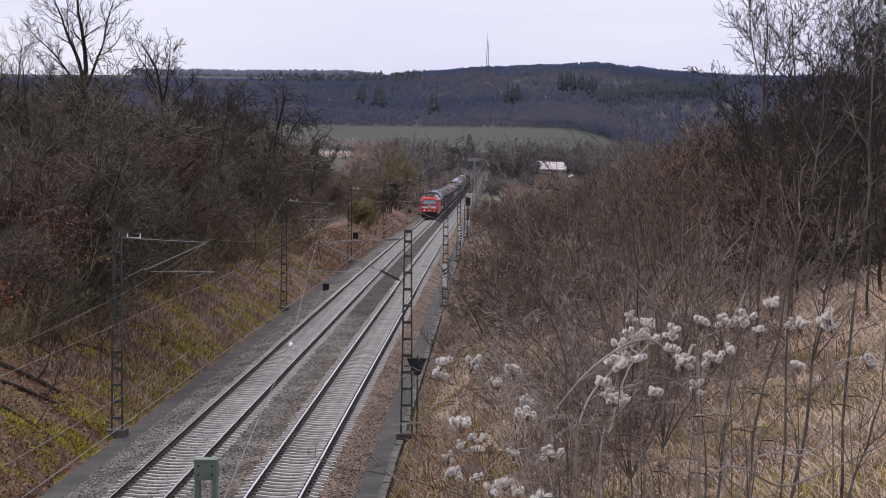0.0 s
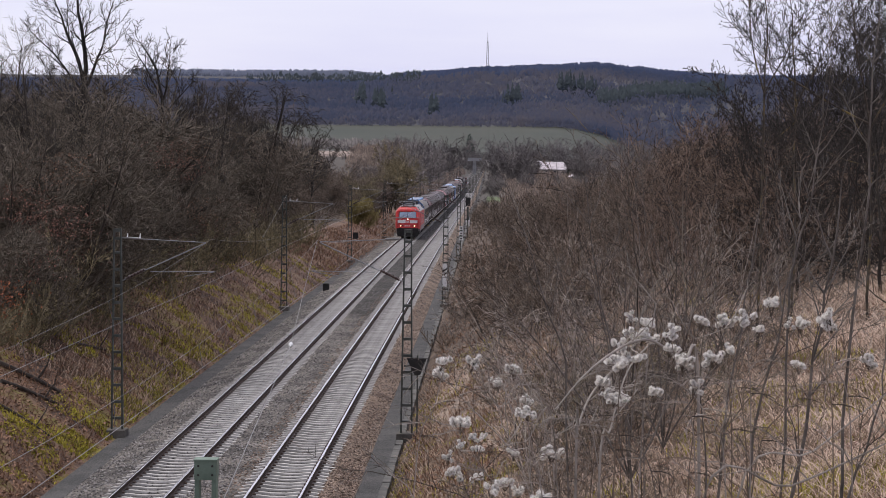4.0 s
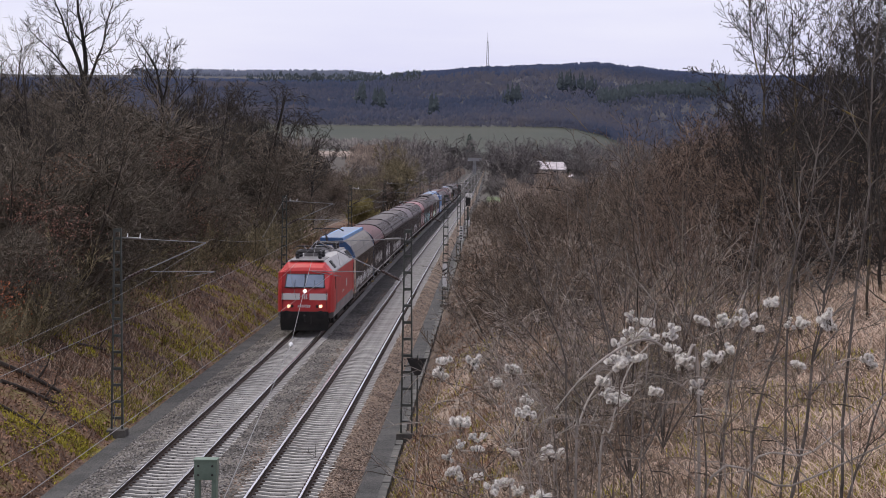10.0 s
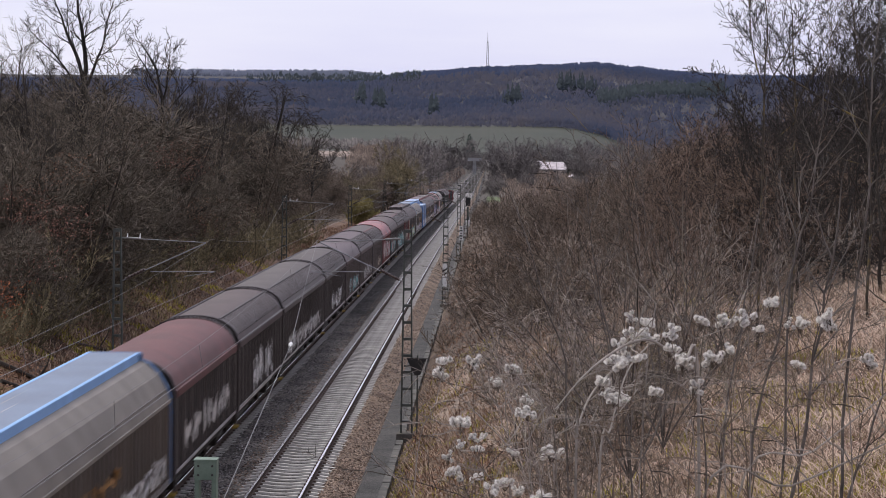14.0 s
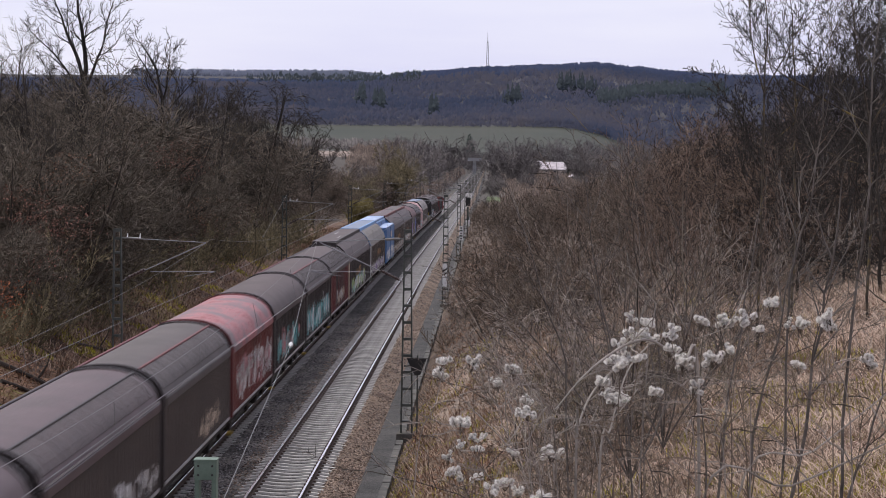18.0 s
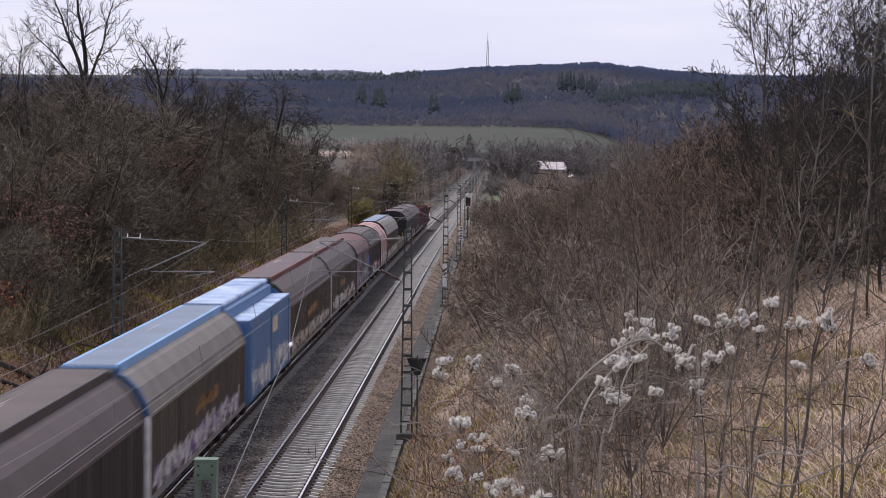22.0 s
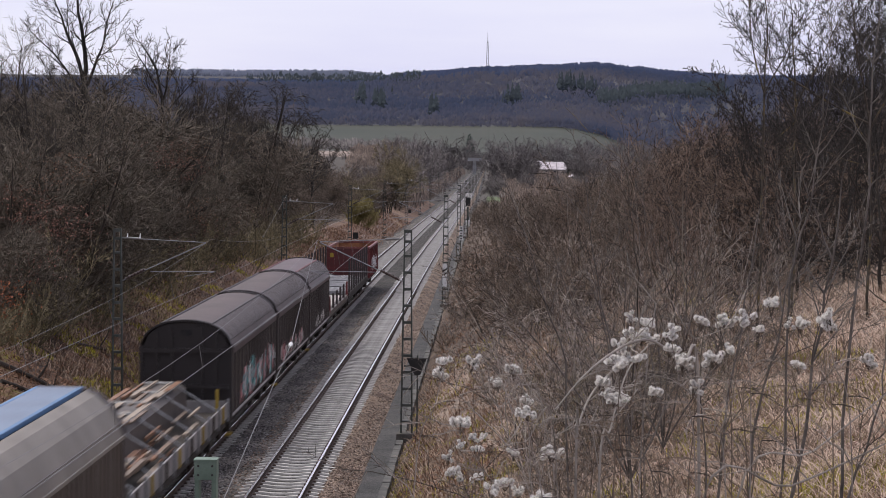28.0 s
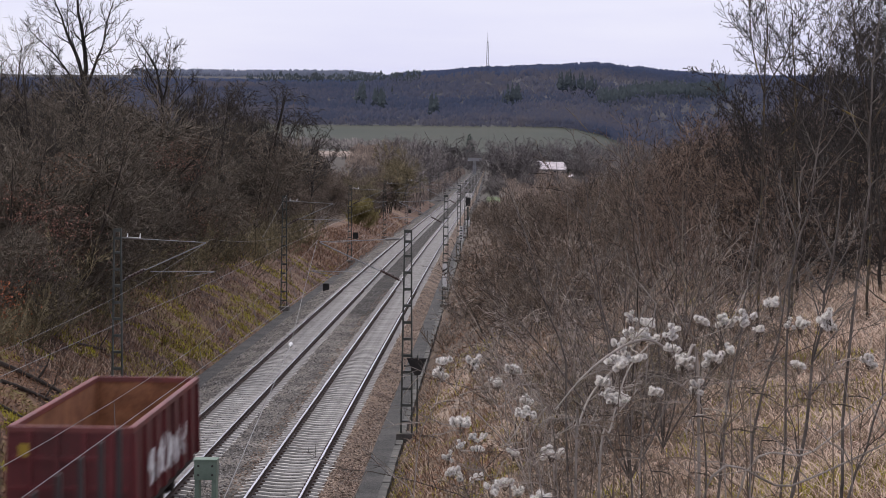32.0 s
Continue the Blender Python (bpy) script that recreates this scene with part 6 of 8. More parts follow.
    part("step", Shape().box(1.25, a + 0.1, 0.42, 1.42, a + 0.55, 0.48), M_YELLOW, t)
    TRAIN.append((t, (s0 + s1) / 2))
    return t


def long_wagon(s0, s1, roof, wall, lid, lid_edge, cols=(), label="", seed=0, end=None, gspan=(0.05, 0.95), gz=(1.2, 2.3), front_post=None, ribs=False, patch=None, lid_x=0.64, drop=0.0):
    """A bogie sliding-wall van with folded shoulders and a raised lid along the ridge."""
    L = s1 - s0
    t = thing("bogie_sliding_wall_van", label, "freight wagon", (0, 0, 0), "sliding-wall vans")
    rg = random.Random(seed)
    running_gear(t, L, True)
    a, b = -L / 2 + 0.42, L / 2 - 0.42
    eave = 3.12
    arc = [(1.46, eave), (1.36, 3.42), (1.16, 3.78), (0.86, 4.06), (0.62, 4.16)]
    for sx in (-1, 1):
        part("side_wall", corrugated_side(a, b, 1.0, eave - 0.03, 1.42, 0.5, 0.055, sx), WALL[wall], t)
        part("sill", Shape().bevel_box(sx * 1.42 - 0.05, a, 0.92, sx * 1.42 + 0.05, b, 1.1, 0.02), WALL["grey"] if cols else M_UNDER, t)
        part("eave_rail", Shape().bevel_box(sx * 1.455 - 0.03, a, eave - 0.07, sx * 1.455 + 0.03, b, eave + 0.03, 0.012), ROOF[roof], t)
        s = Shape()
        for y in (a, b):
            s.v += [(sx * x, y, z) for x, z in arc]
        n = len(arc)
        for k in range(n - 1):
            s.f.append((k, n + k, n + k + 1, k + 1) if sx > 0 else (k, k + 1, n + k + 1, n + k))
            s.mi.append(0)
        part("roof_shoulder", s, ROOF[roof], t)
        if ribs:
            m_ = int((b - a) / 0.62)
            r = Shape()
            for k in range(m_):
                y0 = a + 0.4 + (b - a - 0.8) * k / m_
                for (xa, za), (xb, zb) in zip(arc[1:3], arc[2:4]):
                    r.quad((sx * (xa + 0.012), y0, za + 0.012), (sx * (xa + 0.012), y0 + 0.12, za + 0.012), (sx * (xb + 0.012), y0 + 0.12, zb + 0.014), (sx * (xb + 0.012), y0, zb + 0.014))
            tagged(part("shoulder_ribs", r, M_BANDRIB, t, "beige ribs across the sliding roof"), kind="stuff")
    part("lid", Shape().bevel_box(-lid_x, a + 0.1, 4.10, lid_x, b - 0.1, 4.34 - drop, 0.04), ROOF[lid], t)
    for sx in (-1, 1):
        part("lid_edge", Shape().bevel_box(sx * (lid_x - 0.01) - 0.05, a + 0.1, 4.11, sx * (lid_x - 0.01) + 0.05, b - 0.1, 4.35 - drop, 0.015), lid_edge, t)
    for ey in (-1, 1):
        y = ey * (L / 2 - 0.42)
        prof = [(-1.44, 1.08), (1.44, 1.08)] + arc + [(-x, z) for x, z in arc[::-1]]
        e = part("end_wall", Shape().extrude(prof, y - 0.06, y + 0.06), end or M_HOOP, t)
        for x in (-0.5, 0.5):
            part("post", Shape().tube([(x * 1.5, y + ey * 0.1, 1.1), (x * 1.5, y + ey * 0.1, 3.0), (x * 0.8, y + ey * 0.1, 3.85)], 0.07, 4), end or M_HOOP, e)
        part("beam", Shape().box(-1.35, min(y, y + ey * 0.15), 2.9, 1.35, max(y, y + ey * 0.15), 3.06), end or M_HOOP, e)
        # The recess is a proud plate; its shade is in the dark colour.
        nv = Shape()
        nv.v = [(-0.5, y + ey * 0.075, 3.1), (0.5, y + ey * 0.075, 3.1), (0.26, y + ey * 0.075, 3.85), (-0.26, y + ey * 0.075, 3.85)]
        nv.v += [(p, y + ey * 0.03, r_) for p, q, r_ in nv.v]
        nv.f, nv.mi = [(0, 1, 2, 3), (0, 4, 5, 1), (1, 5, 6, 2), (2, 6, 7, 3), (3, 7, 4, 0)], [0] * 5
        part("niche", nv, M_NICHE if end is M_BLUEEND else M_BLACK, e)
        part("lid_end", Shape().bevel_box(-lid_x - 0.06, y - 0.25, 4.06, lid_x + 0.06, y + 0.25, 4.32 - drop, 0.04), end or M_HOOP, e)
        for sx in (-1, 1):
            part("corner_post", Shape().bevel_box(sx * 1.43 - 0.05, y - 0.12, 0.95, sx * 1.43 + 0.05, y + 0.12, eave, 0.02), front_post if (front_post and ey < 0) else (end or M_HOOP), t)
        for sx in (-1, 1):
            h = Shape()
            for (xa, za), (xb, zb) in zip(arc, arc[1:]):
                h.quad((sx * (xa + 0.03), y - 0.12, za + 0.03), (sx * (xb + 0.03), y - 0.12, zb + 0.03), (sx * (xb + 0.03), y + 0.12, zb + 0.03), (sx * (xa + 0.03), y + 0.12, za + 0.03))
            part("roof_hoop", h, end or M_HOOP, t)
    wall_posts(t, a + 0.15, b - 0.15, 1.1, eave - 0.1, 1.47, 1.6, M_STIFF)
    sc_ = Shape()
    for k in range(rg.choice((2, 3))):                  # scraped patches on the lid and shoulder
        y0, l, w = rg.uniform(a + 1, b - 5), rg.uniform(0.8, 3.6), rg.uniform(0.03, 0.12)
        x0 = rg.uniform(-0.45, 0.4)
        sc_.quad((x0, y0, 4.344), (x0 + w, y0 + rg.uniform(-0.2, 0.2), 4.344), (x0 + w * 0.7, y0 + l, 4.344), (x0 + 0.03, y0 + l * 0.9, 4.344))
    part("scraped_patch", sc_, M_SCRAPE, t, "pale scraped paint on the lid")
    part("shoulder_seam", Shape().tube([(1.375, a + 0.1, 3.42), (1.375, b - 0.1, 3.42)], 0.02, 4), M_STIFF, t)
    if cols:
        graffiti(t, rg, list(cols), a + (b - a) * gspan[0], a + (b - a) * gspan[1], gz[0], gz[1], 1.476)
    if patch:
        c, f0, f1, z0, z1 = patch
        graffiti(t, rg, [c], a + (b - a) * f0, a + (b - a) * f1, z0, z1, 1.474, 1.6)
    TRAIN.append((t, (s0 + s1) / 2))
    return t


def box_wagon(s0, s1):
    """A blue van with its outer wall standing proud."""
    L = s1 - s0
    t = thing("blue_sliding_wall_van", "bright blue sliding-wall freight van with pale flaked roof", "freight wagon", (0, 0, 0), "sliding-wall vans")
    rg = random.Random(77)
    running_gear(t, L, False)
    a, b = -L / 2 + 0.35, L / 2 - 0.35
    for sx in (-1, 1):
        part("side_wall", Shape().bevel_box(sx * 1.18 - 0.34, a, 0.92, sx * 1.18 + 0.34, b, 3.72, 0.03), WALL["blue"], t)
        part("shoulder", Shape().box(sx * 1.16 - 0.36, a, 3.722, sx * 1.16 + 0.36, b, 3.76), ROOF["paleblue"], t)
        for f in (0.02, 0.5, 0.98):
            y = a + (b - a) * f
            part("post", Shape().box(sx * 1.53 - 0.03, y - 0.09, 0.95, sx * 1.53 + 0.03, y + 0.09, 3.6), WALL["blue"], t)
    part("roof", Shape().extrude([(-0.8, 3.7), (0.8, 3.7), (0.76, 4.1), (0.5, 4.2), (-0.5, 4.2), (-0.76, 4.1)], a, b), WALL["blue"], t)
    part("lid", Shape().bevel_box(-0.72, a, 4.16, 0.62, b, 4.34, 0.05), ROOF["paleblue"], t)
    for ey in (-1, 1):
        y = ey * (L / 2 - 0.38)
        part("end_wall", Shape().extrude([(-1.4, 1.0), (1.4, 1.0), (1.4, 3.5), (0.9, 3.95), (-0.9, 3.95), (-1.4, 3.5)], y - 0.05, y + 0.05), M_BLUEEND, t)
    graffiti(t, rg, ["white", "pale"], a + 0.8, b - 0.6, 1.0, 2.3, 1.525)
    part("notice", Shape().box(1.522, a + 7.6, 2.7, 1.53, a + 9.3, 3.25), SPRAY["cream"], t, "cream notice panel with bars")
    TRAIN.append((t, (s0 + s1) / 2))


def tarp_wagon(s0, s1):
    L = s1 - s0
    t = thing("tarpaulin_wagon", "short wagon under a smooth salmon pink hood", "freight wagon", (0, 0, 0))
    running_gear(t, L, False)
    a, b = -L / 2 + 0.3, L / 2 - 0.3
    prof = [(-1.47, 1.0), (1.47, 1.0), (1.5, 2.9), (1.36, 3.35), (0.8, 3.98), (0.3, 4.15), (-0.3, 4.15), (-0.8, 3.98), (-1.36, 3.35), (-1.5, 2.9)]
    part("hood", Shape().extrude(prof, a, b), ROOF["salmon"], t)
    for f in (0.0, 0.33, 0.66, 1.0):
        y = a + (b - a) * f
        part("hoop", Shape().extrude([(x * 1.012, z * 1.006 if z > 1.5 else z) for x, z in prof], y - 0.05, y + 0.05), ROOF["salmon"] if 0 < f < 1 else M_HOOP, t)
    graffiti(t, random.Random(5), ["teal", "white", "pink"], a + 0.6, b - 0.6, 1.15, 2.2, 1.5)
    TRAIN.append((t, (s0 + s1) / 2))


def scrap_wagon(s0, s1):
    L = s1 - s0
    t = thing("flat_wagon", "low grey flat wagon with strapped timber and tarpaulin load", "freight wagon", (0, 0, 0))
    running_gear(t, L, True)
    a, b = -L / 2 + 0.35, L / 2 - 0.35
    part("deck", Shape().bevel_box(-1.4, a, 1.08, 1.4, b, 1.26, 0.03), M_UNDER, t)
    for sx in (-1, 1):
        n = 8
        for k in range(n):
            y0 = a + (b - a) * k / n
            fl = part("side_flap", Shape().bevel_box(sx * 1.41 - 0.03, y0 + 0.06, 1.1, sx * 1.41 + 0.03, y0 + (b - a) / n - 0.06, 1.6, 0.015), WALL["grey"], t)
            part("brace", Shape().box(sx * 1.44, y0 + 0.9, 1.1, sx * 1.44 + sx * 0.05, y0 + 1.0, 1.6), M_YELLOW if k % 2 else M_UNDER, fl)
        for k in range(n + 1):
            y0 = a + (b - a) * k / n
            part("stake", Shape().bevel_box(sx * 1.45 - 0.04, y0 - 0.04, 1.0, sx * 1.45 + 0.04, y0 + 0.04, 1.72, 0.01), M_GALV, t)
    for y in (a, b):
        part("end_flap", Shape().bevel_box(-1.35, y - 0.04, 1.1, 1.35, y + 0.04, 1.65, 0.02), WALL["grey"], t)
        for x in (-1.1, 1.1):
            part("stanchion", Shape().box(x - 0.05, y - 0.05, 1.26, x + 0.05, y + 0.05, 2.0), M_YELLOW, t)
    TRAIN.append((t, (s0 + s1) / 2))
    rg = random.Random(9)
    wood = [paint("load_board_" + str(k), c, 0.25, scale=2) for k, c in enumerate([(0.20, 0.10, 0.055), (0.16, 0.115, 0.085), (0.26, 0.21, 0.165), (0.09, 0.078, 0.072)])]
    load = part("load_bundle", Shape().extrude([(-1.2, 1.26), (0.25, 1.26), (0.2, 2.1), (-0.1, 2.3), (-1.0, 2.3), (-1.2, 2.05)], a + 0.6, b - 0.6), wood[3], t, "dark bundled load under straps")
    for k in range(60):
        y0 = rg.uniform(a + 0.5, b - 3.2)
        x0 = rg.uniform(-1.15, 1.1)
        z = 1.3 + rg.random() * 0.45 if x0 > 0.25 else 2.3 + rg.random() * 0.08
        w, h, l = rg.uniform(0.06, 0.18), rg.uniform(0.03, 0.1), rg.uniform(2.0, 3.0)
        part("board", Shape().box(x0 - w / 2, y0, z, x0 + w / 2, y0 + l, z + h), wood[rg.randrange(3)], load)
    for k in range(7):
        y0 = a + 1.5 + (b - a - 3) * k / 6
        part("strap", Shape().tube([(-1.25, y0, 1.3), (-1.22, y0, 2.1), (-1.0, y0, 2.36), (-0.1, y0, 2.36), (0.3, y0, 2.1), (1.3, y0, 1.5)], 0.03, 4), M_GALV, load)


def stake_wagon(s0, s1, tall, sheets):
    L = s1 - s0
    t = thing("stake_wagon", "empty flat wagon with upright steel stakes" if tall else "low flat wagon with short stakes and pale sheets", "freight wagon", (0, 0, 0))
    running_gear(t, L, tall)
    a, b = -L / 2 + 0.35, L / 2 - 0.35
    for sx in (-1, 1):
        part("side_beam", Shape().bevel_box(sx * 1.36 - 0.06, a, 0.98, sx * 1.36 + 0.06, b, 1.28, 0.02), M_UNDER if tall else WALL["umber"], t)
        n = 9 if tall else 6
        for k in range(n):
            y = a + 0.7 + (b - a - 1.4) * k / (n - 1)
            h = 3.3 if tall else 2.05
            part("stake", Shape().extrude([(sx * 1.38 - 0.06, 1.2), (sx * 1.38 + 0.06, 1.2), (sx * 1.38 + 0.05, h), (sx * 1.38 - 0.05, h)], y - 0.07, y + 0.07), WALL["red"] if (not tall and k in (0, n - 1)) else M_HOOP, t)
    part("deck", Shape().box(-1.3, a, 1.08, 1.3, b, 1.16), M_UNDER, t)
    pale = WALL["grey"]
    if tall:
        n = 17
        for k in range(n):
            if k % 6 == 4:                              # gaps in the row
                continue
            y = a + 0.9 + (b - a - 1.8) * k / (n - 1)
            part("cross_bearer", Shape().bevel_box(-1.25, y - 0.22, 1.16, 1.25, y + 0.22, 1.34, 0.03), sheets, t, "pale worn cross bearer")
    else:
        for k in range(5):
            y = a + 0.8 + (b - a - 1.2) * k / 5
            part("sheet", Shape().box(-1.15, y, 1.16, 1.15, y + (b - a) / 5 - 0.5, 1.24, top=0.02), sheets, t, "pale sheet on the deck")
    TRAIN.append((t, (s0 + s1) / 2))


def gondola(s0, s1):
    L = s1 - s0
    t = thing("open_wagon", "rusty red open gondola wagon, empty", "freight wagon", (0, 0, 0))
    running_gear(t, L, False)
    a, b = -L / 2 + 0.35, L / 2 - 0.35
    inner = mat("rusty_interior", [(0.3, (0.16, 0.07, 0.035)), (0.7, (0.32, 0.16, 0.08))], scale=1.5, fine=12, rough=0.85)
    oxide = weathered("wall_oxide", (0.115, 0.026, 0.027))
    top = 3.05
    part("floor_plate", Shape().box(-1.3, a, 1.1, 1.3, b, 1.2), inner, t)
    for sx in (-1, 1):
        s = Shape().box(sx * 1.4 - 0.03, a, 1.05, sx * 1.4 + 0.03, b, top)
        s.mi = [0, 0, 0, 0 if sx > 0 else 1, 0, 1 if sx > 0 else 0]
        w = part("side_wall", s, [oxide, inner], t)
        part("top_rail", Shape().bevel_box(sx * 1.41 - 0.08, a - 0.03, top - 0.04, sx * 1.41 + 0.08, b + 0.03, top + 0.10, 0.02), WALL["rust"], t)
        n = 8
        for k in range(n):
            y = a + 0.12 + (b - a - 0.24) * k / (n - 1)
            part("rib", Shape().extrude([(sx * 1.43, 1.0), (sx * 1.55, 1.1), (sx * 1.5, top - 0.05), (sx * 1.43, top - 0.02)], y - 0.06, y + 0.06), WALL["red"], w)
    for y, o in ((a, -1), (b, 1)):
        s = Shape().box(-1.4, y - 0.03, 1.05, 1.4, y + 0.03, top)
        s.mi = [0, 0, 0 if o < 0 else 1, 0, 1 if o < 0 else 0, 0]
        e = part("end_wall", s, [oxide, inner], t)
        part("top_rail", Shape().bevel_box(-1.45, y - 0.08, top - 0.04, 1.45, y + 0.08, top + 0.10, 0.02), WALL["rust"], t)
        for x in (-0.95, -0.32, 0.32, 0.95):
            part("rib", Shape().box(x - 0.06, min(y, y + o * 0.12), 1.05, x + 0.06, max(y, y + o * 0.12), top - 0.03), WALL["red"], e)
        for z in (1.7, 2.4):
            part("beam", Shape().box(-1.38, min(y, y + o * 0.09), z - 0.06, 1.38, max(y, y + o * 0.09), z + 0.06), WALL["red"], e)
        part("mark", Shape().box(-1.2, y + o * 0.125, 2.45, -0.95, y + o * 0.13, 2.75), M_YELLOW, e)
    graffiti(t, random.Random(31), ["white"], a + 1.5, b - 3.0, 1.4, 2.7, 1.56, 0.6)
    TRAIN.append((t, (s0 + s1) / 2))


def loft(rings, close=True):
    s = Shape()
    n = len(rings[0])
    for r in rings:
        s.v += r
    for j in range(len(rings) - 1):
        for i in range(n if close else n - 1):
            k = (i + 1) % n
            s.f.append((j * n + i, j * n + k, (j + 1) * n + k, (j + 1) * n + i))
            s.mi.append(0)
    s.f += [tuple(range(n))[::-1], tuple((len(rings) - 1) * n + i for i in range(n))]
    s.mi += [0, 0]
    return s


def locomotive(s0, s1):
    L = s1 - s0
    t = thing("electric_locomotive", "red electric locomotive with pale roof and lit headlights", "locomotive", (0, 0, 0))
    a, b = -L / 2 + 0.45, L / 2 - 0.45

    def ring(y, hw, z0, z1, ch=0.0):
        return [(-hw + ch, y, z0), (hw - ch, y, z0), (hw, y, z0 + 0.25), (hw, y, z1 - 0.25), (hw - 0.14, y, z1), (-hw + 0.14, y, z1), (-hw, y, z1 - 0.25), (-hw, y, z0 + 0.25)]
    rings = []
    for y, hw in ((a, 1.24), (a + 0.18, 1.34), (a + 0.75, 1.47), (a + 1.2, 1.49), (b - 1.2, 1.49), (b - 0.75, 1.47), (b - 0.18, 1.34), (b, 1.24)):
        rings.append([(-hw, y, 1.12), (hw, y, 1.12), (hw, y, 2.35), (hw - 0.02, y, 3.16), (-hw + 0.02, y, 3.16), (-hw, y, 2.35)])
    # rake of the cab fronts above the waist
    for k, o in ((0, 1), (1, 1), (-1, -1), (-2, -1)):
        rings[k] = [(x, y + (o * 0.42 * max(0, z - 2.3) / 0.85 if k in (0, -1) else o * 0.3 * max(0, z - 2.3) / 0.85), z) for x, y, z in rings[k]]
    body = part("body", loft(rings), M_RED, t, "red painted body shell")
    part("skirt", Shape().bevel_box(-1.46, a + 0.9, 0.78, 1.46, b - 0.9, 1.13, 0.05), M_LOCOSKIRT, t, "grey lower side skirt")
    for sx in (-1, 1):
        part("skirt_stripe", Shape().box(sx * 1.494 - 0.004, a + 1.2, 1.14, sx * 1.494 + 0.004, b - 1.2, 1.42), M_LOCOSKIRT, t)
    # roof with slanted flanks
    rr = []
    for y, k in ((a + 1.0, 0.98), (a + 1.5, 1.0), (b - 1.5, 1.0), (b - 1.0, 0.98)):
        top = 3.16 + 0.62 * (1 if k == 1.0 else 0.9 if k > 0.9 else 0.35)
        rr.append([(-1.47 * k, y, 3.15), (1.47 * k, y, 3.15), (1.45 * k, y, 3.22), (0.98 * k, y, top), (0.0, y, top + 0.03), (-0.98 * k, y, top), (-1.45 * k, y, 3.22)])
    part("roof", loft(rr), M_LOCOROOF, t, "pale grey dusty roof with slanted flanks")
    for yf, o in ((a, 1), (b, -1)):
        br_ = []
        for d, k, h in ((0.40, 0.84, 0.10), (0.5, 0.88, 0.27), (0.7, 0.93, 0.44), (1.02, 0.985, 0.565)):
            br_.append([(-1.48 * k, yf + o * d, 3.12), (1.48 * k, yf + o * d, 3.12), (1.46 * k, yf + o * d, 3.2), (1.0 * k, yf + o * d, 3.16 + h), (0, yf + o * d, 3.19 + h), (-1.0 * k, yf + o * d, 3.16 + h), (-1.46 * k, yf + o * d, 3.2)])
        part("brow", loft(br_), M_RED, t, "rounded red brow above the windscreen")
    for sx in (-1, 1):
        for y, w in ((a + 3.0, 0.5), (b - 3.0, 0.45), (b - 1.7, 0.45)):
            p0, p1 = Vector((sx * 1.38, y, 3.32)), Vector((sx * 1.08, y, 3.70))
            s = Shape()
            nrm = Vector((sx * 0.79, 0, 0.61)) * 0.03
            s.quad(tuple(p0 + nrm + Vector((0, -w, 0))), tuple(p0 + nrm + Vector((0, w, 0))), tuple(p1 + nrm + Vector((0, w, 0))), tuple(p1 + nrm + Vector((0, -w, 0))))
            s.v += [tuple(Vector(q) - nrm * 2) for q in s.v]
            s.f += [(0, 1, 5, 4), (1, 2, 6, 5), (2, 3, 7, 6), (3, 0, 4, 7)]
            s.mi += [0] * 4
            part("vent_grille", s, M_BLACK, t, "black slatted vent on the roof flank")
    y_win = a + 0.02
    for e, (yf, o) in enumerate(((a, 1), (b, -1))):
        # windscreen: two raked panes in a black frame
        def wp(x, z, out):
            return (x, yf + o * (0.42 * max(0, z - 2.3) / 0.85) - o * out, z)
        fr = Shape()
        fr.quad(wp(-1.06, 2.40, 0.012), wp(1.06, 2.40, 0.012), wp(1.0, 3.13, 0.012), wp(-1.0, 3.13, 0.012))
        frame_ob = part("windscreen_frame", fr, M_BLACK, t)
        for sx in (-1, 1):
            g_ = Shape()
            g_.quad(wp(sx * 0.035, 2.45, 0.03), wp(sx * 1.0, 2.45, 0.03), wp(sx * 0.95, 3.09, 0.03), wp(sx * 0.035, 3.09, 0.03))
            part("windscreen", g_, M_WINDSCREEN, frame_ob, "windscreen pane with the sky's reflection in its colour")
            part("wiper", Shape().tube([wp(sx * 0.55, 2.36, 0.05), wp(sx * 0.5, 2.8, 0.06)], 0.014, 4), M_BLACK, frame_ob)
            part("white_band", Shape().box(sx * 0.72 - 0.47, min(yf, yf - o * 0.012), 1.78, sx * 0.72 + 0.47, max(yf, yf - o * 0.012), 2.12), M_LOCOWHITE, t)
            hl = part("headlight", Shape().tube([(sx * 0.835, yf + o * 0.02, 1.45), (sx * 0.835, yf - o * 0.03, 1.45)], 0.085, 12), M_LAMP if e == 0 else M_BLACK, t, "round lit headlight")
            part("rim", Shape().tube([(sx * 0.66, yf + o * 0.02, 1.45), (sx * 0.66, yf - o * 0.02, 1.45)], 0.085, 10), M_BLACK, hl)
            part("handrail", Shape().tube([(sx * 1.15, yf - o * 0.04, 1.3), (sx * 1.15, yf - o * 0.04, 2.2)], 0.015, 5), M_BLACK, t)
        part("emblem_plate", Shape().box(-0.19, min(yf, yf - o * 0.014), 1.77, 0.19, max(yf, yf - o * 0.014), 2.13), M_RED, t)
        for k in range(3):
            part("emblem_bar", Shape().box(-0.13 + k * 0.1, min(yf - o * 0.014, yf - o * 0.02), 1.83, -0.07 + k * 0.1, max(yf - o * 0.014, yf - o * 0.02), 2.07), M_LOCOWHITE, t)
        for k in range(7):
            part("number_bar", Shape().box(-0.36 + k * 0.1, min(yf, yf - o * 0.012), 1.38, -0.30 + k * 0.1, max(yf, yf - o * 0.012), 1.52), M_LOCOWHITE, t)
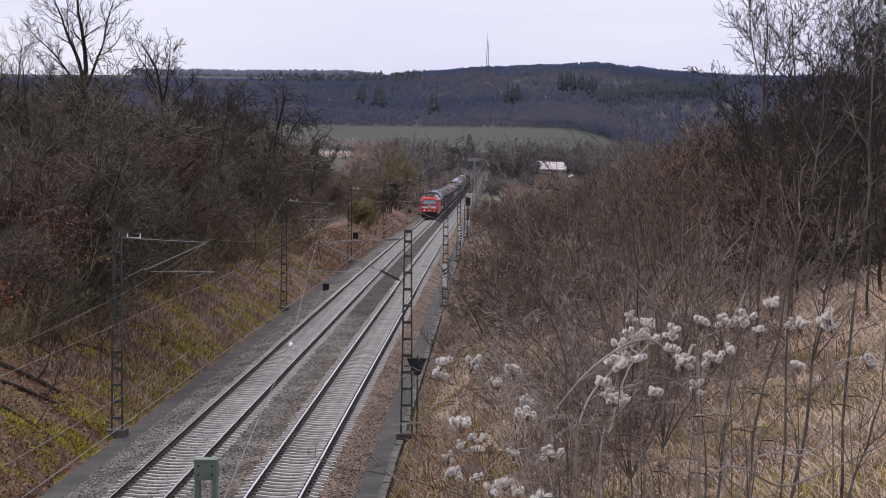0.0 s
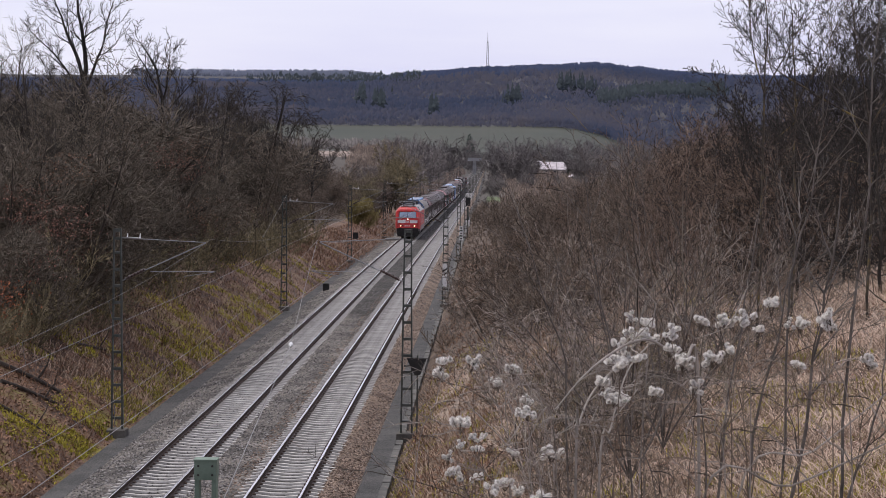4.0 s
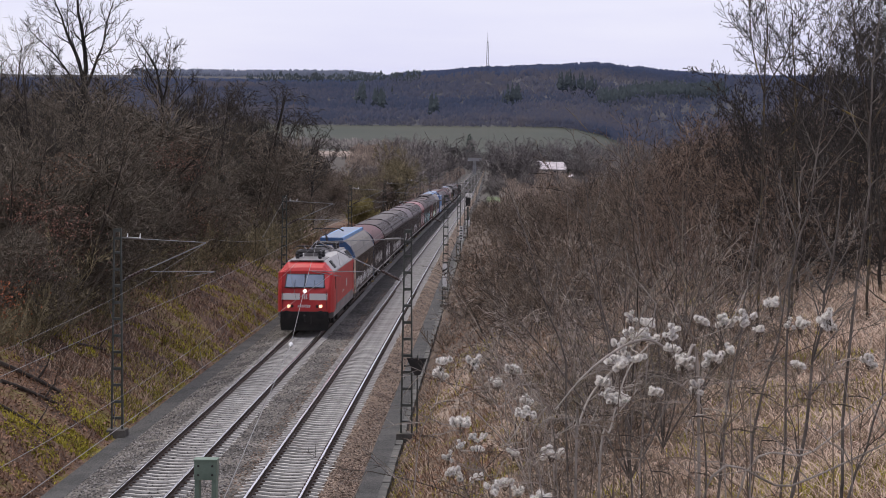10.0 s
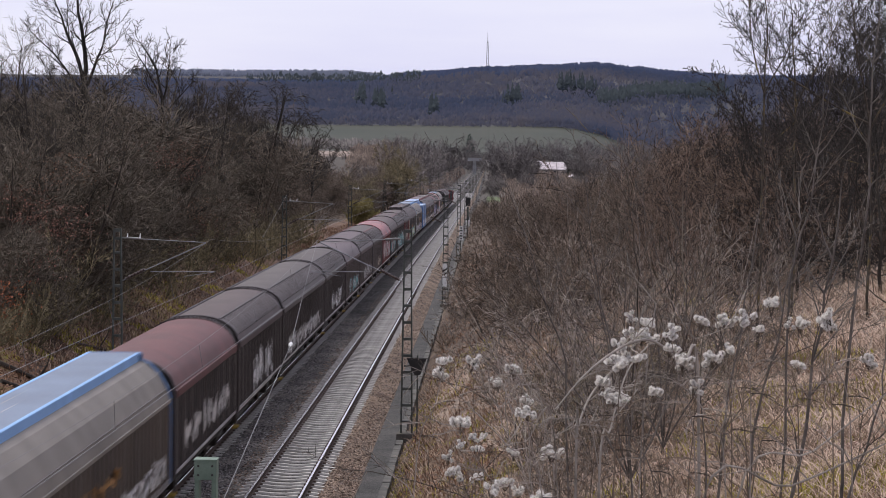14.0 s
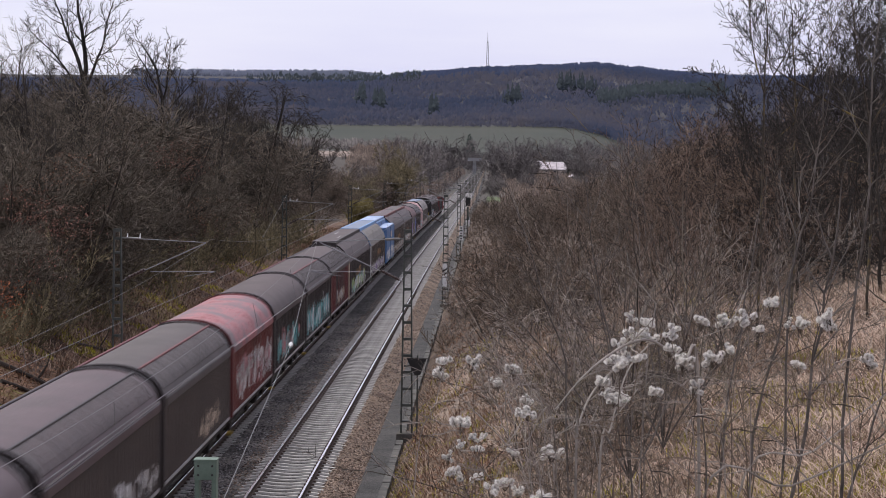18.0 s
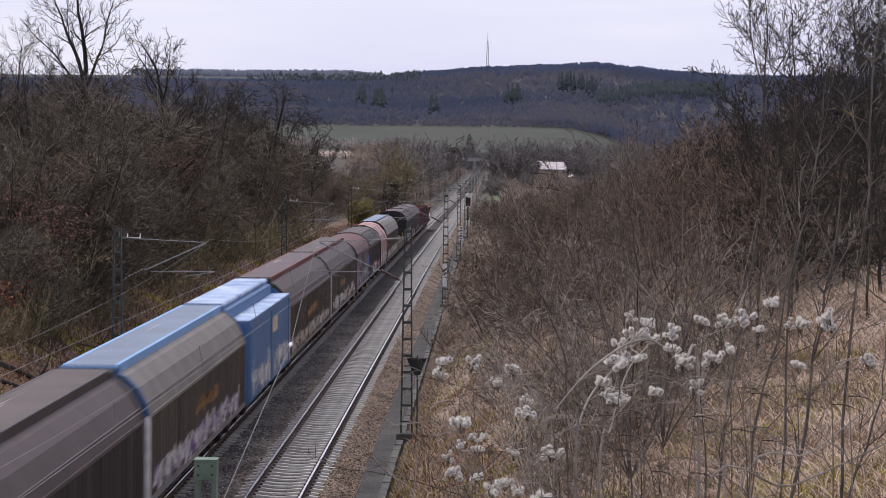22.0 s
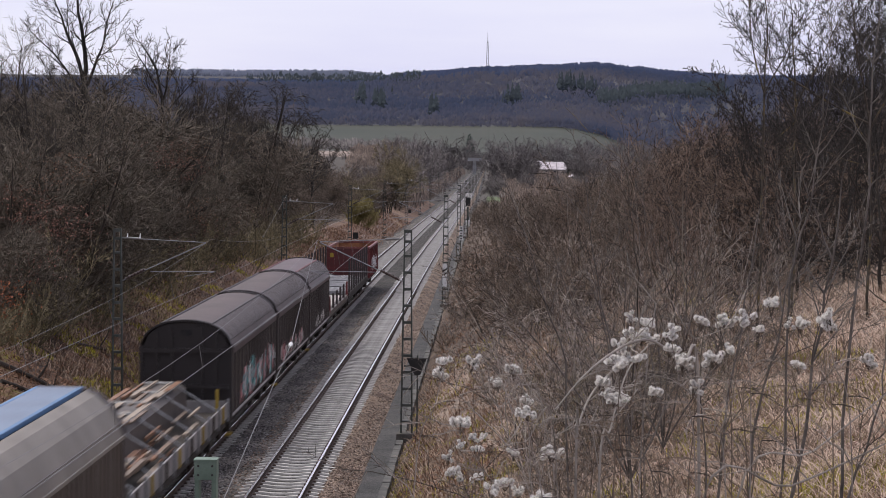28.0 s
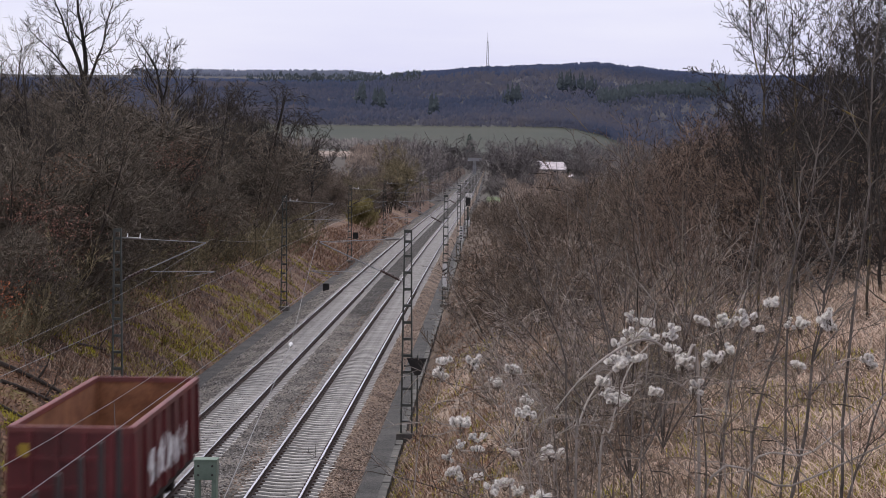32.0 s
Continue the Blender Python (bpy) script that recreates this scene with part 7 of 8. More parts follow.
        part("top_headlight", Shape().tube([(0, yf + o * 0.03, 2.24), (0, yf - o * 0.03, 2.24)], 0.095, 12), M_LAMPTOP if e == 0 else M_BLACK, t)
        bb = part("buffer_beam", Shape().bevel_box(-1.26, yf - 0.12, 0.62, 1.26, yf + 0.12, 1.18, 0.04), M_BLACK, t)
        part("plough", Shape().extrude([(-1.2, 0.18), (1.2, 0.18), (1.3, 0.66), (-1.3, 0.66)], yf - 0.05, yf + 0.2), M_BLACK, bb)
        for sx in (-1, 1):
            part("buffer", Shape().tube([(sx * 0.875, yf, 1.03), (sx * 0.875, yf - o * 0.5, 1.03)], 0.10, 8), M_BLACK, bb)
            part("buffer_plate", Shape().tube([(sx * 0.875, yf - o * 0.5, 1.03), (sx * 0.875, yf - o * 0.54, 1.03)], 0.23, 12), M_BLACK, bb)
            part("hose", Shape().tube([(sx * 0.35, yf - o * 0.15, 0.95), (sx * 0.37, yf - o * 0.3, 0.6), (sx * 0.3, yf - o * 0.15, 0.45)], 0.03, 5), M_BLACK, bb)
        part("coupling", Shape().tube([(0, yf, 1.0), (0, yf - o * 0.35, 0.95), (0, yf - o * 0.3, 0.65)], 0.06, 6), M_BLACK, bb)
    for sx in (-1, 1):
        for y in (a + 1.55, b - 1.55):
            dr = part("cab_door", Shape().bevel_box(sx * 1.49 - 0.012, y - 0.34, 1.2, sx * 1.49 + 0.012, y + 0.34, 3.05, 0.004), M_RED, t)
            part("door_window", Shape().box(sx * 1.505 - 0.004, y - 0.24, 2.3, sx * 1.505 + 0.004, y + 0.24, 2.95), M_BLACK, dr)
            part("handrail", Shape().tube([(sx * 1.54, y + 0.45, 1.2), (sx * 1.54, y + 0.45, 2.4)], 0.014, 5), M_GALV, dr)
        part("side_emblem", Shape().box(sx * 1.498 - 0.003, 1.0, 1.9, sx * 1.498 + 0.003, 1.7, 2.35), M_LOCOWHITE, t)
        for k in range(3):
            part("side_bar", Shape().box(sx * 1.498 - 0.003, -2.0 + k * 0.5, 1.75, sx * 1.498 + 0.003, -1.7 + k * 0.5, 1.9), M_LOCOWHITE, t)
    # bogies
    for cy in (a + 4.0, b - 4.0):
        bg = part("bogie", Shape().bevel_box(-1.2, cy - 2.2, 0.45, 1.2, cy + 2.2, 0.8, 0.05), M_BLACK, t)
        for dy in (-1.35, 1.35):
            for sx in (-1, 1):
                part("wheel", Shape().disc_x(sx * 0.68, sx * 0.82, cy + dy, 0.6, 0.6, 18), M_WHEEL, bg)
                part("axle_box", Shape().bevel_box(sx * 1.25 - 0.1, cy + dy - 0.25, 0.4, sx * 1.25 + 0.1, cy + dy + 0.25, 0.8, 0.04), M_BLACK, bg)
    part("transformer", Shape().bevel_box(-1.25, -2.6, 0.4, 1.25, 2.6, 0.85, 0.06), M_BLACK, t)
    # roof gear
    for cy, up in ((a + 3.4, False), (b - 3.4, True)):
        fr = Shape()
        for sx in (-1, 1):
            fr.tube([(sx * 0.6, cy - 1.1, 4.20), (sx * 0.6, cy + 1.1, 4.20)], 0.065, 6)
        for dy in (-1.1, 0, 1.1):
            fr.tube([(-0.6, cy + dy, 4.20), (0.6, cy + dy, 4.20)], 0.065, 6)
        pg = part("pantograph", fr, M_PANTO, t, "dark pantograph frame")
        for sx in (-1, 1):
            for dy in (-1.05, 1.05):
                part("insulator", Shape().tube([(sx * 0.6, cy + dy, 3.78), (sx * 0.6, cy + dy, 3.86), (sx * 0.6, cy + dy, 3.92), (sx * 0.6, cy + dy, 4.02), (sx * 0.6, cy + dy, 4.08), (sx * 0.6, cy + dy, 4.2)], [0.13, 0.08, 0.13, 0.08, 0.13, 0.07], 8), M_PANTO, pg)
        if up:
            kz, kx = 4.7, cy - 1.2
            part("lower_arm", Shape().tube([(0, cy + 0.9, 4.22), (0, kx + 0.9, kz)], 0.065, 6), M_PANTO, pg)
            for sx in (-1, 1):
                part("upper_arm", Shape().tube([(sx * 0.1, kx + 0.9, kz), (sx * 0.42, cy + 0.7, 5.0)], 0.03, 6), M_PANTO, pg)
            top_y, top_z = cy + 0.7, 5.02
        else:
            part("lower_arm", Shape().tube([(0, cy + 0.9, 4.24), (0, cy - 1.0, 4.3)], 0.065, 6), M_PANTO, pg)
            for sx in (-1, 1):
                part("upper_arm", Shape().tube([(sx * 0.1, cy - 1.0, 4.3), (sx * 0.42, cy + 0.5, 4.4)], 0.035, 6), M_PANTO, pg)
            top_y, top_z = cy + 0.5, 4.43
        for dy in (-0.2, 0.2):
            part("contact_strip", Shape().tube([(-0.97, top_y + dy, top_z - 0.14), (-0.72, top_y + dy, top_z), (0.72, top_y + dy, top_z), (0.97, top_y + dy, top_z - 0.14)], 0.03, 6), M_PANTO, pg)
    for cy, w, h, l in ((a + 5.6, 0.5, 0.25, 0.6), (0.0, 0.38, 0.06, 3.2), (b - 5.6, 0.5, 0.3, 0.5)):
        part("roof_box", Shape().bevel_box(-w, cy - l, 3.78, w, cy + l, 3.81 + h, 0.05), M_LOCOSKIRT, t)
    for y0, y1 in ((a + 0.9, a + 4.9), (b - 4.9, b - 0.9)):
        part("roof_deck", Shape().box(-0.9, y0, 3.78, 0.9, y1, 3.825), M_LOCOSKIRT, t, "dark grey roof deck under the pantograph")
    part("roof_line", Shape().tube([(0.3, a + 4.5, 3.98), (0.3, b - 4.5, 3.98)], 0.03, 6), M_PANTO, t)
    TRAIN.append((t, (s0 + s1) / 2))


locomotive(-0.75, 17.75)
V = "dark brown corrugated sliding-wall van with grey arched roof"
long_wagon(17.75, 38.75, "beige", "umber", "blue", M_BLUEEDGE, ("white", "pale"), "weathered brown bogie van with blue lid and blue ends", 1, M_BLUEEND, (0.05, 0.95), (1.15, 2.0), SPRAY["cream"], True, ("orange", 0.42, 0.62, 2.1, 2.75))
short_wagon(38.75, 52.4, "red", "dark", ("pale",), False, "brown sliding-wall van with smooth dull red roof", 2, gspan=(0.1, 0.85), gz=(1.4, 2.5))
short_wagon(52.4, 66.9, "brown", "dark", ("white",), True, V, 3, gspan=(0.3, 0.75), gz=(1.1, 2.7), marks=True)
short_wagon(66.9, 88.1, "grey", "dark", ("pale", "white"), True, "long dark brown sliding-wall van with ribbed grey roof", 4, gspan=(0.1, 0.9), gz=(1.2, 2.1))
short_wagon(88.1, 103.1, "grey", "dark", ("white",), True, V, 5, gspan=(0.3, 0.8), gz=(1.2, 2.5))
short_wagon(103.1, 116.3, "maroon", "brown", ("white", "teal"), False, "brown sliding-wall van with smooth purple-brown roof", 6, gspan=(0.25, 0.95), gz=(1.2, 2.3))
short_wagon(116.3, 130.6, "maroon", "brown", ("pale", "white"), True, V, 7, gspan=(0.3, 0.95), gz=(1.2, 2.2), edge=None)
short_wagon(130.6, 144.5, "grey", "brown", ("cream",), True, V, 8, gspan=(0.5, 0.8), gz=(1.2, 2.2), edge=M_REDEDGE)
short_wagon(144.5, 157.3, "pink", "rust", ("white", "pink", "pale"), False, "red-brown sliding-wall van with flaked pink roof", 9, end=WALL["red"], gspan=(0.1, 0.95), gz=(1.3, 2.9))
short_wagon(157.3, 171.1, "brown", "dark", ("teal", "pale", "pink"), False, V, 10, gspan=(0.1, 0.8), gz=(1.2, 2.7))
short_wagon(171.1, 185.5, "brown", "dark", ("teal", "white"), True, "dark van with turquoise and white sprayed wall", 11, gspan=(0.05, 0.98), gz=(1.15, 2.9), edge=M_REDEDGE)
short_wagon(185.5, 199.6, "brown", "red", ("cream", "pale"), True, "red sliding-wall van with a dark wall panel", 12, gspan=(0.3, 0.7), gz=(1.3, 2.3), wall2=("dark", 0.25, 0.78), end=None)
long_wagon(199.6, 222.0, "brown", "dark", "brown", M_HOOP, ("teal", "pale", "green", "white"), "dark brown bogie van with bright sprayed wall", 13, None, (0.08, 0.72), (1.1, 2.2), SPRAY["cream"], False, ("orange", 0.3, 0.5, 2.0, 2.6))
long_wagon(222.0, 242.4, "beige", "umber", "blue", M_BLUEEDGE, ("white", "violet", "pale"), "weathered brown bogie van with blue lid and blue ends", 14, M_BLUEEND, (0.04, 0.9), (1.1, 2.0), SPRAY["white"], True, ("orange", 0.4, 0.62, 2.1, 2.75))
box_wagon(242.4, 257.0)
long_wagon(257.0, 279.6, "brown", "umber", "maroon", M_REDEDGE, ("cream", "pale"), "brown bogie van with red-edged lid", 16, None, (0.05, 0.95), (1.1, 1.9), SPRAY["cream"], False, ("orange", 0.4, 0.6, 2.0, 2.7))
long_wagon(279.6, 300.1, "brown", "umber", "grey", M_REDEDGE, ("cream", "white"), "brown bogie van with red-edged lid", 17, None, (0.05, 0.95), (1.1, 2.0), SPRAY["pale"], False, ("orange", 0.3, 0.5, 2.0, 2.7))
panel_van = short_wagon(300.1, 314.0, "red", "grey", ("pale",), False, "van with grey and blue sprayed wall and red roof", 18, gspan=(0.2, 0.85), gz=(1.2, 3.0))
graffiti(panel_van, random.Random(3), ["blue", "pink"], -6.3, -3.9, 1.12, 3.1, 1.474, 1.5)
graffiti(panel_van, random.Random(4), ["blue", "blue"], 4.2, 6.1, 1.12, 3.1, 1.474, 1.5)
graffiti(panel_van, random.Random(5), ["black"], -3.4, 3.9, 1.7, 2.8, 1.486, 0.15)
short_wagon(314.0, 328.6, "grey", "dark", ("white", "pink"), True, V, 19, gspan=(0.3, 0.95), gz=(1.1, 2.0))
tarp_wagon(328.6, 338.5)
long_wagon(338.5, 360.0, "beige", "umber", "blue", weathered("edge_steel_blue", (0.10, 0.20, 0.36), 0.15), ("pale", "cream"), "weathered beige-roofed bogie van with steel-blue lid", 21, None, (0.1, 0.95), (1.1, 2.0), None, True, None, 0.5, 0.12)
scrap_wagon(360.0, 378.6)
short_wagon(378.6, 392.8, "brown", "dark", ("pink", "teal", "white"), True, V, 23, gspan=(0.15, 0.95), gz=(1.15, 2.6), end=weathered("end_black", (0.02, 0.016, 0.016), 0.2))
short_wagon(392.8, 407.2, "brown", "dark", ("pale", "pink"), True, V, 24, gspan=(0.1, 0.8), gz=(1.15, 2.0))
short_wagon(407.2, 419.4, "maroon", "dark", ("pale",), True, V, 25, gspan=(0.3, 0.7), gz=(1.2, 2.0), edge=M_REDEDGE)
stake_wagon(419.4, 434.6, False, paint("pale_sheet", (0.36, 0.33, 0.31), 0.35))
stake_wagon(434.6, 454.2, True, paint("worn_bearer", (0.27, 0.27, 0.28), 0.4))
gondola(454.2, 465.4)


def on_line(s, t):
    y = HEAD + s - SPEED * t
    e = 4.0
    rx = math.degrees(math.atan2(line_z(y + e) - line_z(y - e), 2 * e))
    rz = -math.degrees(math.atan2(line_dx(y + e) - line_dx(y - e), 2 * e))
    return pose(TRACK_A + line_dx(y), y, line_z(y), rx, 0, rz)

# ---------------------------------------------------------------- near plants
def blades(name, m, count, seed, place, h0, h1, w, label, cat="grass", droop=0.6):
    r = random.Random(seed)
    s = Shape()
    for k in range(count):
        x, y = place(r)
        z = ground_z(x, y) - 0.03
        h = r.uniform(h0, h1)
        a = r.uniform(0, 6.283)
        dx, dy = math.cos(a) * w / 2, math.sin(a) * w / 2
        lx, ly = r.uniform(-droop, droop) * h, r.uniform(-droop, droop) * h
        i = len(s.v)
        s.v += [(x - dx, y - dy, z), (x + dx, y + dy, z), (x + dx * 0.8 + lx * 0.4, y + dy * 0.8 + ly * 0.4, z + h * 0.6), (x - dx * 0.8 + lx * 0.4, y - dy * 0.8 + ly * 0.4, z + h * 0.6), (x + lx, y + ly, z + h * 0.9)]
        s.f += [(i, i + 1, i + 2, i + 3), (i + 3, i + 2, i + 4)]
        s.mi += [0, 0]
    return tagged(new(name, s.mesh(name, m)), label, cat, kind="stuff")


def clumped(r, x0, x1, y0, y1, f, thr, seed):
    while True:
        y = 1 / (1 / y0 + (1 / y1 - 1 / y0) * r.random())
        x = r.uniform(x0, x1)
        if noise.noise((x * f, y * f, seed)) > thr:
            return x, y


blades("foot_moss", M_MOSSBLADE, 9000, 8, lambda r: clumped(r, -15.2, -13.05, 50, 130, 0.45, 0.08, 5.3), 0.04, 0.14, 0.045, "bright olive moss at the foot of the bank")
blades("moss_grass", M_MOSSBLADE, 15000, 1, lambda r: clumped(r, -13.1 - 6 * r.random(), -13.1, 50, 170, 0.38, 0.26, 3.3), 0.05, 0.17, 0.04, "olive mossy grass tufts on the bank")
blades("dead_stalks", M_LITTER, 16000, 2, lambda r: clumped(r, -22, -13.1, 50, 200, 0.5, -0.25, 8.1), 0.08, 0.4, 0.03, "brown dead stalks and leaf litter on the bank", droop=1.2)
blades("straw_grass", M_STRAW, 58000, 3, lambda r: clumped(r, 0.2, 18, 27, 98, 0.35, -0.3, 5.5), 0.12, 0.42, 0.024, "pale straw-coloured dry grass on the bank", droop=1.7)
blades("green_grass", M_MOSSBLADE, 11000, 4, lambda r: clumped(r, -2.4, 9, 26, 90, 0.4, 0.15, 9.5), 0.1, 0.3, 0.025, "olive grass patches in the straw")
blades("verge_litter", M_LITTER, 9000, 5, lambda r: clumped(r, -2.6, 2.5, 50, 200, 0.6, -0.2, 2.5), 0.08, 0.35, 0.03, "brown dead grass on the lower bank", droop=1.2)
blades("moss_patch", M_MOSSBLADE, 9000, 13, lambda r: clumped(r, 1.6, 7.0, 25, 38, 0.9, 0.1, 1.7), 0.06, 0.2, 0.022, "bright olive moss and grass under the brambles")
blades("edge_straw", M_DULLSTRAW, 5000, 14, lambda r: clumped(r, -2.95, -1.5, 42, 95, 0.7, -0.3, 3.1), 0.08, 0.26, 0.024, "dry grass along the path's edge", droop=1.6)
blades("edge_moss", M_MOSSBLADE, 2500, 15, lambda r: clumped(r, -2.95, -1.7, 42, 80, 0.8, 0.05, 4.7), 0.05, 0.16, 0.024, "olive grass along the path's edge")
blades("verge_straw", M_DULLSTRAW, 16000, 6, lambda r: clumped(r, -2.3, 6, 27, 84, 0.5, -0.15, 7.5), 0.1, 0.34, 0.022, "pale dry grass on the lower bank", droop=1.7)
blades("near_straw", M_STRAW, 9000, 11, lambda r: clumped(r, 3.2, 13, 33, 66, 0.5, -0.1, 3.9), 0.12, 0.36, 0.02, "bright matted dry grass near the bank's top", droop=1.7)
blades("slope_straw", M_STRAW, 12000, 7, lambda r: clumped(r, 6, 17, 44, 92, 0.3, 0.0, 4.4), 0.2, 0.55, 0.028, "bright dry grass tufts high on the bank", droop=1.5)


def litter(name, m, count, seed, place, w, label):
    """Fallen leaves lying on the ground, each slightly cupped."""
    r = random.Random(seed)
    s = Shape()
    for k in range(count):
        x, y = place(r)
        c = Vector((x, y, ground_z(x, y) + r.uniform(0.01, 0.06)))
        n = Vector((r.uniform(-0.6, 0.6), r.uniform(-0.6, 0.6), 1)).normalized()
        u = (Matrix.Rotation(r.uniform(0, 6.283), 3, n) @ n.orthogonal().normalized()) * r.uniform(0.6, 1.3) * w
        v = n.cross(u)
        s.quad(tuple(c - u), tuple(c - v * 0.6 + n * 0.02), tuple(c + u), tuple(c + v * 0.6 + n * 0.02))
    return tagged(new(name, s.mesh(name, m)), label, "leaf litter", kind="stuff")


blades("bank_bents", M_DULLSTRAW, 15000, 9, lambda r: clumped(r, -19, -13.1, 75, 230, 0.6, -0.3, 4.1), 0.12, 0.42, 0.03, "brown tufts of dead grass on the bank", droop=1.1)
blades("far_bents", M_LITTER, 9000, 12, lambda r: clumped(r, -17.5, -12.6, 170, 340, 0.4, -0.35, 2.2), 0.15, 0.5, 0.05, "reddish-brown dead grass along the line", droop=1.1)
blades("bank_moss", M_MOSSBLADE, 9000, 10, lambda r: clumped(r, -18, -13.1, 70, 200, 0.45, 0.3, 6.6), 0.06, 0.2, 0.05, "olive moss clumps on the upper bank")
litter("bank_litter", M_LITTER, 26000, 21, lambda r: clumped(r, -22, -13.0, 48, 190, 0.4, -0.3, 6.1), 0.07, "brown fallen leaves on the mossy bank")
litter("straw_litter", M_PINKLEAF, 16000, 23, lambda r: clumped(r, 2.5, 15, 26, 80, 0.5, -0.2, 2.9), 0.045, "pinkish-brown dead leaves in the dry grass")
litter("slope_litter", M_LITTER, 9000, 22, lambda r: clumped(r, -2.6, 4, 45, 170, 0.4, -0.3, 1.1), 0.06, "brown fallen leaves on the lower slope")


def leaf_spray(name, m, count, seed, cx, cy, z0, z1, rx, label):
    r = random.Random(seed)
    s = Shape()
    for k in range(count):
        x, y, z = cx + r.gauss(0, rx), cy + r.gauss(0, rx), r.uniform(z0, z1)
        w = r.uniform(0.03, 0.06)
        n = Vector((r.uniform(-1, 1), r.uniform(-1, 1), r.uniform(-1, 1))).normalized()
        u = n.orthogonal().normalized() * w
        v = n.cross(u)
        c = Vector((x, y, z))
        s.quad(tuple(c - u), tuple(c - v * 0.6 + n * 0.01), tuple(c + u), tuple(c + v * 0.6 + n * 0.01))
    return tagged(new(name, s.mesh(name, m)), label, "leaves", kind="stuff")


leaf_spray("beech_leaves", M_BEECH, 900, 1, -18.3, 76.5, 1.8, 4.6, 0.55, "withered orange beech leaves still on the twigs")
LEAFY = [(-0.2061, -0.0115), (-0.2129, -0.0362), (-0.2061, -0.0361), (-0.2074, -0.0484), (-0.1582, -0.0042), (-0.1472, -0.0109), (-0.1430, -0.0300), (-0.1580, -0.0465),
         (-0.1937, -0.0537), (-0.1553, -0.0506), (-0.2294, -0.0281), (-0.2212, -0.0582), (-0.1473, -0.0006), (-0.1362, -0.0381), (-0.12, -0.032), (-0.098, -0.028)]
for k, (la, lu) in enumerate(LEAFY):
    ly = 17.6 / -la
    lz = EYE[2] + lu * ly
    leaf_spray("withered_leaves", M_PINKLEAF if k % 3 else M_LITTER, 260, 10 + k, la * ly, ly, lz - 0.7, lz + 0.7, 0.75, "withered pinkish-brown leaves on the undergrowth")


P_SAP = dict(segs=[9, 5, 3], bend=[0.05, 0.14, 0.22], rise=[0.2, 0.35, 0.3], taper=[0.85, 0.85, 0.7], rmin=0.004, sides=[7, 4, 3], kids=[11, 6], first=[0.22, 0.1],
             spread=[0.6, 0.6], ratio=[0.34, 0.4], tip=[0.5, 0.3], thin=[0.42, 0.5], r=0.045)


def young_tree(a, b, c, r0, seed):
    """A slender stem through three points, with ascending side branches."""
    a, b, c = Vector(a), Vector(b), Vector(c)
    foot = Vector((a.x - (b.x - a.x) * 0.3, a.y, ground_z(a.x, a.y) - 0.2))
    tip = c + (c - b) * 0.5
    pts = [foot]
    for p0, p1, n in ((foot, a, 3), (a, b, 4), (b, c, 4), (c, tip, 3)):
        pts += [p0.lerp(p1, (k + 1) / n) for k in range(n)]
    rg = random.Random(seed)
    pts = [q + Vector((rg.uniform(-1, 1), rg.uniform(-1, 1), 0)) * 0.035 for q in pts]
    n = len(pts)
    t = thing("young_tree", "slender grey-barked young tree on the bank", "tree", (0, 0, 0), "young trees")
    part("trunk", Shape().tube(pts, [r0 * (0.66 - 0.58 * k / n) for k in range(n)], 8, cap=False), M_SAPLING if seed != 309 else M_BARK, t, smooth=True)
    sh = Shape()
    for k in range(9):
        i = rg.randrange(4, n - 1)
        ax = (pts[i] - pts[i - 1]).normalized()
        sd = Matrix.Rotation(rg.uniform(0, 6.283), 3, ax) @ ax.orthogonal().normalized()
        grow(sh, pts[i], ax * 0.75 + sd * 0.65, rg.uniform(0.5, 1.5), r0 * 0.3, 1, rg, P_SAP)
    part("crown", sh, M_SAPLING if seed % 3 else M_TWIG, t)


P_SAP["rmin"] = 0.005
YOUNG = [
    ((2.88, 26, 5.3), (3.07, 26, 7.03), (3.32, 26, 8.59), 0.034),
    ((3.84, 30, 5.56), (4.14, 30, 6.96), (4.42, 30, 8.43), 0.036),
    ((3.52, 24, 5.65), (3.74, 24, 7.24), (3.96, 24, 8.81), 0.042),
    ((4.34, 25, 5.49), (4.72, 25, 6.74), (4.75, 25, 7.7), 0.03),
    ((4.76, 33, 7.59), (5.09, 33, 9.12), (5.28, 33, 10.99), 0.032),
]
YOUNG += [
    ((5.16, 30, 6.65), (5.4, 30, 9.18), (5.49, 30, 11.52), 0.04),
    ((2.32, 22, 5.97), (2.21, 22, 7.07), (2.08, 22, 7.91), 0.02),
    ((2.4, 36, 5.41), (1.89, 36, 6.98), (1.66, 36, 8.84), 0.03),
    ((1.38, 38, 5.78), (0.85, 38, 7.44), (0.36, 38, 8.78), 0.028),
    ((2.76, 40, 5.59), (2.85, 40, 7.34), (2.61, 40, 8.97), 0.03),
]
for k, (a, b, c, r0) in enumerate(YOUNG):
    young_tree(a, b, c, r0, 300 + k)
P_BRAM = dict(segs=[7, 4, 1], bend=[0.26, 0.4, 0.4], rise=[-0.45, -0.1, -0.1], taper=[0.8, 0.8, 0.6], rmin=0.005, sides=[4, 3, 3], kids=[9, 7], first=[0.1, 0.1],
              spread=[0.7, 0.7], ratio=[0.4, 0.4], tip=[0.4, 0.3], thin=[0.55, 0.6], r=0.014)
brams = [plant("bramble", shrub_shape(160 + k, 2.6, 10, P_BRAM, 0.7, 0.6), M_TWIG_G, M_TWIG_R, "tangled bare bramble and clematis stems", "shrub", "brambles") for k in range(3)]
for bram in brams:                                     # too tangled to tell stem from stem
    for c in bram.children:
        tagged(c, kind="stuff")
